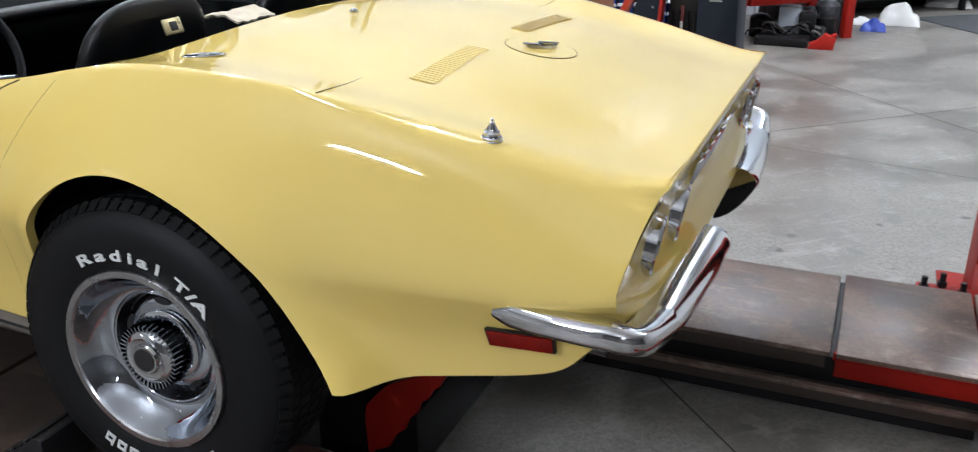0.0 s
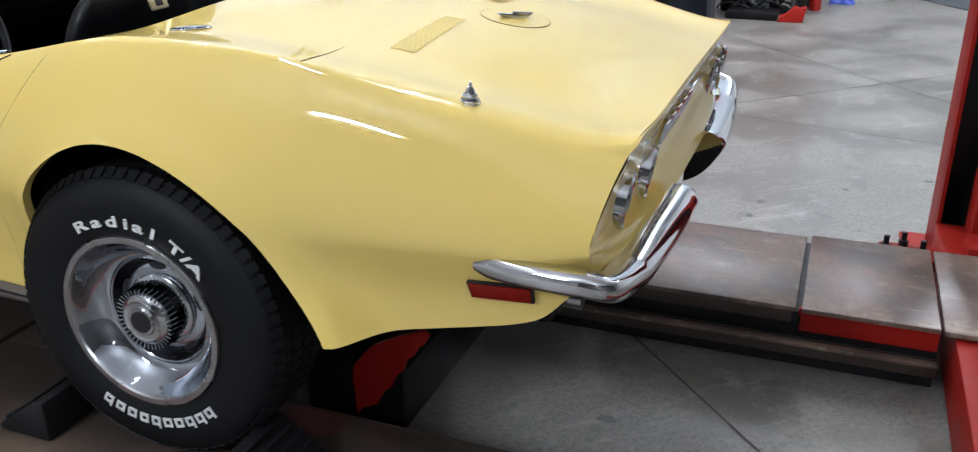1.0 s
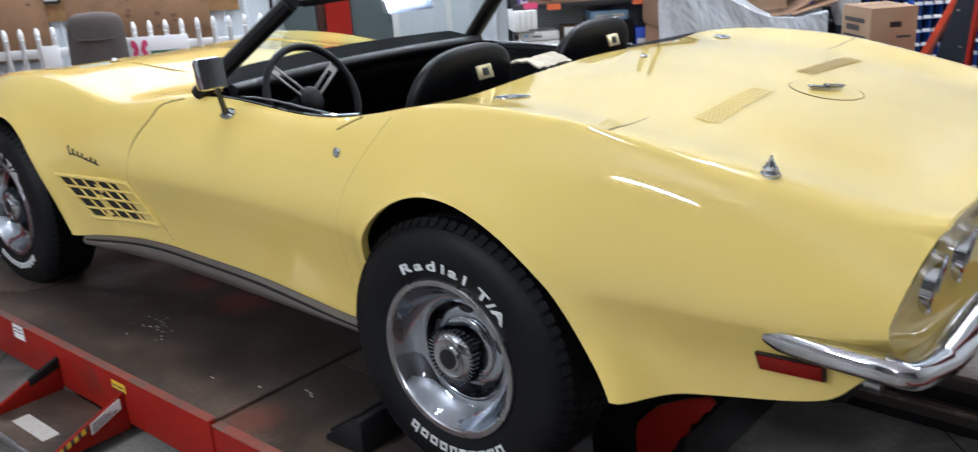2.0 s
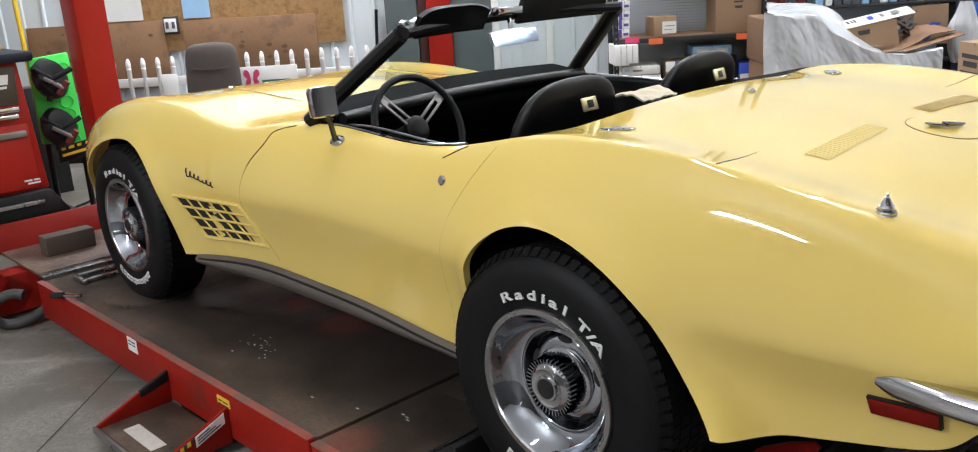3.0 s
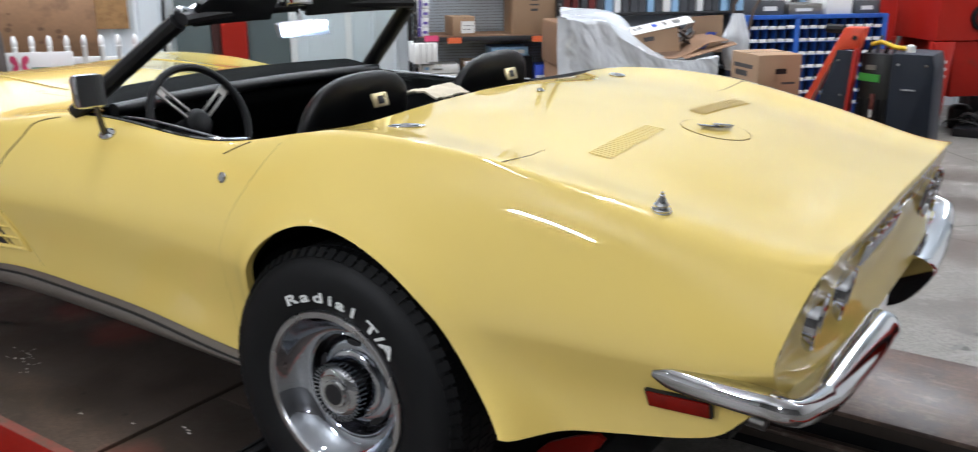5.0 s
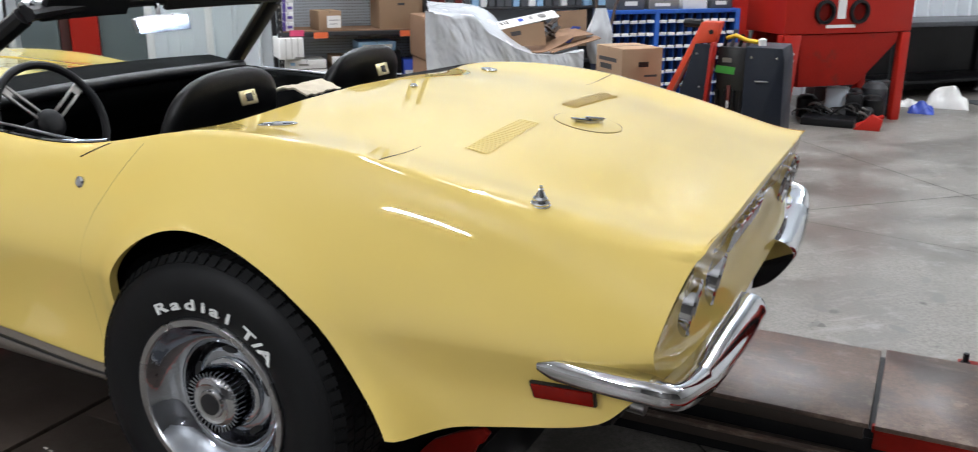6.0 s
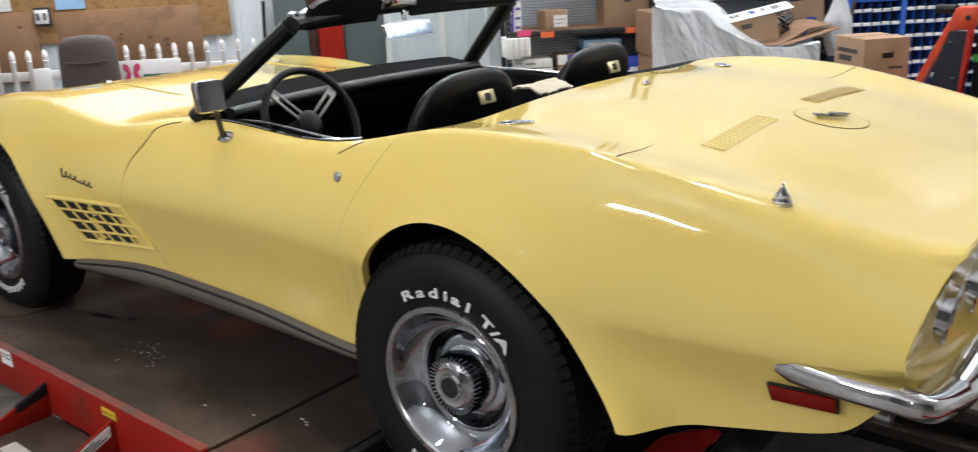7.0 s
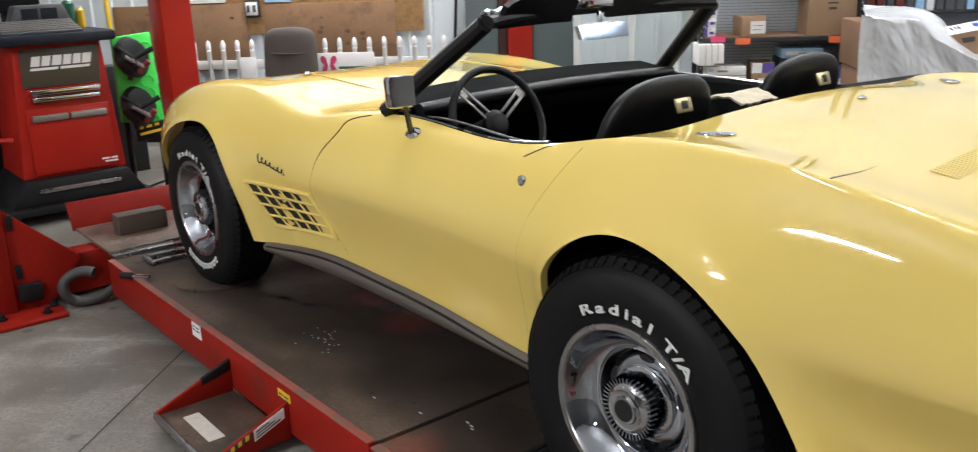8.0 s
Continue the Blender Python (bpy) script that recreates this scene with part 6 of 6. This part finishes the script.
def drape(u, v):
    """u along the front, v from the floor at the front over the top to the back."""
    x = 4.80 + 1.28 * u
    edge = float(PILE_EDGE(x))
    if v < .55:
        k = v / .55
        y, z = -1.66 + .06 * k - .04 * math.sin(u * 16) * (1 - k), FLOOR + .002 + (edge - FLOOR) * k
        y += .10 * max(0, 1 - u / .06) ** 2
    else:
        k = (v - .55) / .45
        x += .25 * k * (1 - u)
        y, z = -1.60 + .95 * k, edge + (float(PILE_TOP(x)) - edge) * min(1, k * 2.2) + .012 * math.sin(k * 9 + u * 7)
    n = noise.noise((x * 3.2, y * 3.2, z * 3.2)) * .020 - abs(noise.noise((x * 9 + z * 4, y * 9, z * 3))) * .020 - abs(noise.noise((x * 24 + z * 9, y * 24, z * 14 + x * 9))) * .012
    fold = .022 * abs(math.sin(u * 9 + z * 5 - 1.2 * u * z)) ** 2.5 * (1 if v < .55 else .4)
    return (x + n * .4, y - fold + n, max(FLOOR + .003, z + n * .6))


part("sheet", sheet(drape, 190, 150), TARP, pile, "crumpled translucent white sheet")
part("core", box(4.90, 6.02, -1.52, -.70, FLOOR, .44, .02), CARTON2, pile)
part("side_carton", box(4.88, 5.20, -1.50, -.70, .44, .79, .02), CARTON2, pile)
stand(pile)
oc = thing("open_carton", "torn open carton lying on the covered pile", "box", (5.8, -1.25, .45), "cartons")


def panel_of(p, q, r, w, th=.006):
    """A flat card between four corners."""
    p, q, r, w = (Vector(c) for c in (p, q, r, w))
    return sheet(lambda u, v: (p * (1 - u) + q * u) * (1 - v) + (w * (1 - u) + r * u) * v, 6, 4, th)


part("back_wall", panel_of((6.10, -1.0, .80), (6.385, -1.0, .812), (6.40, -1.0, .50), (6.15, -1.0, .50)), CARTON, oc)
front = part("front_wall", panel_of((5.45, -1.40, .697), (5.82, -1.40, .750), (5.85, -1.40, .560), (5.55, -1.40, .560)), CARTON, oc, "pale front with dark print")
part("print_bar", panel_of((5.53, -1.4075, .672), (5.62, -1.4075, .684), (5.625, -1.4075, .650), (5.545, -1.4075, .640), .001), INK, front)
flap = part("printed_flap", panel_of((5.45, -1.405, .697), (5.955, -1.405, .788), (5.935, -1.30, .832), (5.41, -1.30, .738)), PAPER, oc, "white printed flap folded back")
for k, (a, b, m_) in enumerate(((.06, .09, INK), (.12, .14, INK), (.16, .19, INK), (.36, .44, BLUEPLASTIC), (.54, .60, SILVER), (.70, .82, SILVER))):
    hinge, out_ = Vector((5.45, -1.405, .700)), Vector((-.03, .105, .040))
    along = Vector((.505, 0, .091))
    q = [hinge + along * a + out_ * .3, hinge + along * b + out_ * .3, hinge + along * b + out_ * .7, hinge + along * a + out_ * .7]
    bm = bmesh.new()
    bm.faces.new([bm.verts.new(c + Vector((0, -.002, .008))) for c in q])
    part("print_bar", bm, m_, flap, smooth=0)
bm = sheet(lambda u, v: (5.50 + .72 * u, -1.50 + .42 * v, .575 - .085 * math.sin(min(1, u * 1.35) * 3.14) + .075 * u + .02 * v), 16, 6, .006)
part("torn_flap", bm, CARTON2, oc, "dark torn bottom of the carton")
bm = sheet(lambda u, v: (5.83 + .43 * u, -1.56 + .16 * v, .512 + .105 * u + .012 * math.sin(v * 3)), 8, 4, .006)
part("torn_flap", bm, CARTON2, oc)
for k in range(4):
    part("stuffing", sheet(lambda u, v: (5.86 + .16 * u + .02 * k, -1.30 + .05 * k + .10 * v, .60 + .048 * k + .05 * math.sin(u * 4 + k) + .03 * noise.noise((u * 9, v * 9, k))), 10, 6, .005), WOODBLOCK, oc, "dark crumpled packing")
stand(oc)
stand(solo("blue_strip", panel_of((6.088, -1.15, .548), (6.170, -1.15, .546), (6.272, -1.14, .679), (6.196, -1.14, .684), .012), BLUEPLASTIC, "bright blue plastic piece in the open carton", "plastic piece"))
wb = thing("white_bag", "white plastic bag hung by a wooden handle", "bag", (6.36, -1.3, .40))
def bag(u, v):
    a, h = 2 * math.pi * u, v
    r = .118 * (math.sin(math.pi * min(1, .10 + .80 * h)) ** .45) * (1 - .35 * max(0, h - .6) / .4) + .016 * noise.noise((math.cos(a) * 2.5, math.sin(a) * 2.5, h * 4)) - .010 * abs(math.sin(3.5 * a + 4 * h))
    return (6.365 + r * math.cos(a) + .012 * h, -1.30 + .6 * r * math.sin(a), .385 + .455 * h)


part("bag_body", sheet(bag, 56, 30), TARP, wb, "creased white plastic")
part("handle", tube([(6.525, -1.22, FLOOR), (6.520, -1.21, .70), (6.56, -1.20, .86), (6.64, -1.20, 1.0)], .014, 8), WOODBLOCK, wb, "reddish wooden handle")
part("handle", tube([(6.46, -1.18, FLOOR), (6.38, -1.20, .90), (6.44, -1.20, .99)], .013, 8), WOODBLOCK, wb)
stand(wb)

# brown cartons beside the machine, turned with the shop
carton("brown_carton", -.79, -.41, 3.93, 4.25, FLOOR, .20, "large brown shipping carton under another", CARTON2, -43)
upper_c = carton("brown_carton", -.79, -.41, 3.93, 4.25, .202, .66, "large brown shipping carton with dark print and a hand hole", CARTON, -43,
                 ((.12, .80, .78, .84, INK), (.18, .62, .66, .74, INK), (.10, .85, .56, .60, INK), (.30, .85, .46, .50, INK), (.12, .60, .36, .40, INK)))
rot = Matrix.Translation((-.60, 4.09, .202)) @ Matrix.Rotation(radians(-43), 4, "Z")
for y0, y1, z0, z1, m_ in ((-.03, .05, .33, .365, GAUGE), (-.08, .00, .20, .22, INK), (-.08, .02, .16, .175, INK), (.02, .12, .26, .275, INK)):
    bm = box(.1905, .1915, y0, y1, z0, z1, 0, None, rot)
    part("hand_hole" if m_ is GAUGE else "print_bar", bm, m_, upper_c, smooth=0)

# blue bin cabinet
BX0, BX1, BY = 6.515, 7.805, -1.20
bc = thing("parts_bin_cabinet", "blue steel cabinet of small dark bins with white label strips", "cabinet", ((BX0 + BX1) / 2, BY + .2, FLOOR))
part("case", box(BX0, BX1, BY + .10, BY + .36, FLOOR, .812, .004), DARKBLUE, bc)
for x0, x1 in ((BX0, BX0 + .03), (6.950, 6.992), (BX1 - .045, BX1)):
    part("divider", box(x0, x1, BY, BY + .10, FLOOR, .812, .003), BINBLUE, bc)
part("rim", box(BX0 + .03, BX1 - .045, BY, BY + .10, .778, .812, .003), BINBLUE, bc)
lab = to_mesh(box(-.034, .034, -.003, .003, -.014, .014, .003), "label_strip", 0)
lab.materials.append(WHITE)
rnd = random.Random(3)
for r in range(8):
    z = .712 - r * .109
    part("shelf", box(BX0 + .03, BX1 - .045, BY + .012, BY + .10, z - .018, z - .014, 0), BINBLUE, bc, smooth=0)
    for c0, c1, n in ((BX0 + .03, 6.950, 5), (6.992, BX1 - .045, 9)):
        for c in range(n):
            x = c0 + (c1 - c0) * (c + .5) / n
            ob = part("label_strip", lab, WHITE, bc)
            ob.matrix_basis = pose(x, BY + .010, z + rnd.uniform(-.003, .003), rnd.uniform(-8, 8), rnd.uniform(-3, 3), 0)
            if c and r == 0:
                part("bin_wall", box(c0 + (c1 - c0) * c / n - .003, c0 + (c1 - c0) * c / n + .003, BY + .03, BY + .10, FLOOR + .02, .778, 0), BINBLUE, bc, smooth=0)
stand(bc)
for k, (x0, x1, z1, m_) in enumerate(((6.62, 6.86, .93, JUNK), (6.90, 7.20, .90, SILVER), (7.24, 7.48, .95, PAPER), (7.52, 7.74, .92, JUNK))):
    stand(carton("grey_case", x0, x1, BY + .04, BY + .32, .812, z1, "grey case lying on the blue bin cabinet", m_, 0, ((.2, .7, .3, .6, PAPER),), "grey cases"))

# wall rack with small goods, above the covered pile
ws_ = thing("goods_rack", "long rack of small red and teal packets", "rack", (6.7, -.2, FLOOR))
for z in (.30, .80, 1.20):
    part("shelf", box(5.14, 8.4, -.36, -.04, z - .025, z, .003), SHELFBLK, ws_)
part("back", box(5.14, 8.4, -.036, -.022, FLOOR, 1.35, 0), PEG, ws_)
for x in (5.14, 6.77, 8.4):
    part("upright", box(x - .02, x + .02, -.38, -.04, FLOOR, 1.35, .003), SHELFBLK, ws_)
stand(ws_)
rnd = random.Random(5)
pack = [to_mesh(box(-.034, .034, -.03, .03, 0, .15, .006), "packet", 0) for _ in range(4)]
for me_, m_ in zip(pack, (MAROON, JUNK, LIGHTBLUE, WHITE)):
    me_.materials.append(m_)
for z in (.80, 1.20):
    for i in range(40):
        x = 5.20 + i * .079
        me_ = pack[0 if (x < 5.48 and rnd.random() < .8) else rnd.choice((1, 1, 2, 2, 3))]
        ob = new("packet", me_)
        ob.matrix_basis = pose(x, -.30, z, 0, 0, rnd.uniform(-8, 8)) @ Matrix.Diagonal((rnd.uniform(.8, 1.05), 1, rnd.uniform(.8, 1.3), 1))
        stand(tagged(ob, "small packet standing on the goods rack", "packet", "packets on the rack"))

# tyre machine: orange-red arm, navy panels, black tool board
tm = thing("tyre_machine", "red and navy tyre machine with black tool panel", "machine", (.15, 4.1, FLOOR))
part("arm", prism([(-.44, FLOOR), (-.33, FLOOR), (-.226, .387), (-.074, .728), (.045, .728), (.078, .864), (-.047, .862), (-.266, .385)], "y", 3.87, 4.0, bev=.006), ORANGERED, tm, "slanted orange-red arm")
part("arm_hole", spun([(.016, 0), (.016, .004), (.001, .004)], 14, Matrix.Translation((.02, 3.868, .80)) @ pose(0, 0, 0, 90, 0, 0)), GAUGE, tm)
part("arm_post", prism([(-.03, FLOOR), (-.01, FLOOR), (.052, .735), (.030, .735)], "y", 3.83, 3.94, bev=.004), MACHRED, tm)
nv = part("side_panel", prism([(-.32, FLOOR), (-.03, FLOOR), (.030, .722), (-.074, .722)], "y", 3.84, 3.865, bev=.004), NAVY, tm, "navy steel side panel")
for x, z in ((-.15, .44), (-.03, .44), (-.06, .66)):
    part("screw", spun([(.009, 0), (.007, .004), (.001, .005)], 8, Matrix.Translation((x, 3.84, z)) @ pose(0, 0, 0, 90, 0, 0)), STEEL, nv)
tb = part("tool_board", box(.056, .262, 3.95, 4.3, FLOOR, .70, .006), TOOLBLACK, tm, "black tool board with a green label")
part("green_label", box(.050, .176, 3.940, 3.947, .527, .575, 0, None, pose(.11, 3.94, .55, 0, 4, 0) @ pose(-.11, -3.94, -.55)), mat("green_label", (.06, .42, .05), .5), tb, smooth=0)
part("grey_label", box(.09, .15, 3.944, 3.95, .60, .63, 0), SILVER, tb, smooth=0)
part("red_tag", box(.135, .160, 3.93, 3.95, .34, .45, .004), MAROON, tb)
part("paper_tag", box(.122, .155, 3.925, 3.945, .30, .35, .002), PAPER, tb)
for k in range(4):
    part("hung_tool", tube([(.07 + .055 * k, 3.93, .42), (.075 + .055 * k, 3.92, .20 + .04 * (k % 2))], .012, 8), BLACK, tb)
rp = part("right_panel", prism([(.268, FLOOR), (.535, FLOOR), (.508, .645), (.488, .720), (.262, .720)], "y", 3.82, 4.2, bev=.006), NAVY, tm, "navy steel cabinet")
part("handle", box(.335, .415, 3.805, 3.82, .500, .510, .003), STEEL, rp)
for x in (.30, .46):
    part("screw", spun([(.010, 0), (.008, .004), (.001, .005)], 8, Matrix.Translation((x, 3.82, .655)) @ pose(0, 0, 0, 90, 0, 0)), STEEL, rp)
part("yellow_hose", tube([(.10, 4.0, .755), (.16, 3.98, .775), (.24, 3.98, .745), (.32, 4.0, .735)], .014, 8), YELLOWTAPE, tm)
for k in range(4):
    part("tool_clutter", tube([(.08 + .05 * k, 4.02, .69), (.10 + .05 * k, 4.03, .78 + .03 * (k % 2))], .013, 8), JUNK if k % 2 else BLACK, tm)
part("white_cap", spun([(.025, 0), (.025, .04), (.001, .05)], 12, Matrix.Translation((.34, 3.95, .720))), WHITE, tm)
part("black_bar", tube([(-.20, 4.05, .84), (-.08, 4.02, .84)], .03, 10), BLACK, tm)

# blast cabinet on legs with a hopper
bl = thing("blast_cabinet", "large red blast cabinet on legs with two black glove ports", "machine", (8.7, -1.25, FLOOR))
cab = part("cabinet", box(8.03, 9.42, -1.55, -.97, .60, 1.6, .012), MACHRED, bl)
part("hopper", prism([(8.22, .597), (9.30, .597), (9.28, .50), (8.88, .13), (8.24, .13)], "y", -1.53, -1.02, bev=.008), LIFTRED, bl, "deep red hopper")
for x in (8.43, 8.80):
    gp = part("glove_port", spun([(.105, 0), (.105, .03), (.080, .035), (.075, .0), (.001, -.005)], 28, Matrix.Translation((x, -1.55, .79)) @ pose(0, 0, 0, 90, 0, 0)), BLACK, cab, "round black glove port")
part("plate", box(8.57, 8.66, -1.556, -1.551, .73, .90, 0), PAPER, cab, "white instruction plate", smooth=0)
bars([(.045, [(.0, .32)])], lambda u, v: (8.46 + u, -1.5525, .605 + v), .028, PAPER, cab, "maker_bar")
for x in (8.06, 9.37):
    for y in (-1.515, -1.005):
        part("leg", box(x - .045, x + .045, y - .035, y + .035, FLOOR, .597, .004), MACHRED, bl)
part("leg_gusset", prism([(8.02, .597), (8.20, .597), (8.16, .10), (8.13, FLOOR), (8.03, FLOOR)], "y", -1.572, -1.556, bev=.003), MACHRED, bl)
for z in (.30, .36, .42):
    part("clip", box(8.10, 8.135, -1.580, -1.573, z, z + .025, .002), PAPER, bl)
stand(bl)
dc = thing("dust_collector", "red steel dust collector cabinet beside the blast cabinet", "machine", (8.3, -.65, FLOOR))
part("cabinet", box(8.12, 8.52, -.90, -.42, FLOOR, 1.5, .02), MACHRED, dc)
part("door", box(8.16, 8.42, -.925, -.90, .15, .66, .015), LIFTRED, dc)
stand(dc)

# clutter under and behind the blast cabinet
rnd = random.Random(11)
for i in range(26):
    x, y = rnd.uniform(.30, .98), rnd.uniform(6.85, 7.9)
    r, h = rnd.uniform(.05, .12), rnd.uniform(.10, .36)
    m_ = rnd.choice((JUNK, TOOLBLACK, PEG, JUNK, TOOLBLACK, SHELFBLK))
    if i % 3:
        ob = solo("canister", spun([(r * .9, 0), (r, .02), (r, h * .85), (r * .7, h), (r * .3, h * 1.05), (.001, h * 1.05)], 18, Matrix.Translation((x, y, FLOOR))), m_, "grey or blue canister among the machine clutter", "canister", "machine clutter")
    else:
        ob = solo("machine_part", box(x - r, x + r, y - r, y + r, FLOOR, FLOOR + h, .02, None, None), m_, "loose machine part lying on the floor", "machine part", "machine clutter")
for k in range(12):
    a0 = rnd.uniform(0, 6)
    pts = [(.42 + .035 * (k % 7) + .22 * math.cos(a0 + a) * (1 - .03 * a) + .01 * k, 6.80 + .05 * (k % 4) + .12 * math.sin(a0 + a), FLOOR + .03 + (.08 + .02 * (k % 5)) * abs(math.sin(a * 1.3 + k))) for a in np.linspace(0, 5, 24)]
    solo("hose_loop", tube(pts, (.007, .010, .012)[k % 3], 8), (HOSE, BLACK, SILVER)[k % 3], "loop of grey hose lying under the cabinet", "hose", "hose loops")
solo("steel_tray", box(.32, .78, 6.45, 6.75, FLOOR, FLOOR + .07, .01), TOOLBLACK, "dark steel tray under the blast cabinet", "tray")
rj = thing("red_jack", "small red floor jack lying under the cabinet", "jack", (.90, 6.5, FLOOR))
part("frame", prism([(.78, FLOOR), (1.0, FLOOR), (1.02, FLOOR + .10), (.92, FLOOR + .14)], "y", 6.42, 6.52, bev=.006), MACHRED, rj)
part("bar", tube([(.80, 6.47, FLOOR + .03), (1.02, 6.47, FLOOR + .13)], .02, 8), MACHRED, rj)

# rags and mat on the open floor, tables far behind
def rag(x, y, sx, sy, h, m_, label, seed):
    bm = sheet(lambda u, v: (x + sx * (u - .5), y + sy * (v - .5), FLOOR + .002 + h * max(0, math.sin(u * math.pi) * math.sin(v * math.pi)) ** .5 * (.75 + .5 * noise.noise((u * 4 + seed, v * 4, seed)))), 24, 20)
    return solo("rag", bm, m_, label, "rag", "rags on the floor")


rag(1.53, 8.20, .40, .36, .24, PAPER, "crumpled white plastic bag on the floor", 1.0)
rag(1.30, 7.68, .24, .22, .12, BLUEPLASTIC, "crumpled blue rag on the floor", 4.0)
rag(1.16, 8.05, .28, .20, .08, PAPER, "crumpled white rag on the floor", 7.0)
rag(2.05, 9.75, .5, .3, .18, PAPER, "crumpled white sheet on the floor", 9.0)
solo("floor_mat", prism([(1.66, 8.66), (2.435, 7.54), (3.5, 8.3), (2.7, 9.45)], "z", FLOOR, FLOOR + .008, bev=.002), FLOORMAT, "dark grey rubber mat on the concrete floor", "mat")
bench = thing("work_bench", "low grey bench against the long wall", "bench", (12.0, -.4, FLOOR))
part("top", box(10.0, 13.6, -.70, -.04, .55, .60, .004), JUNK, bench)
for x in (10.1, 11.8, 13.5):
    for y in (-.65, -.10):
        part("leg", box(x - .03, x + .03, y - .03, y + .03, FLOOR, .55, .003), TOOLBLACK, bench)
part("lower_shelf", box(10.05, 13.55, -.65, -.08, -.05, -.02, .003), TOOLBLACK, bench)
# black panel added in place of the shade under the bench
part("panel", box(10.05, 13.55, -.09, -.07, FLOOR, .55, 0), TOOLBLACK, bench)
stand(bench)
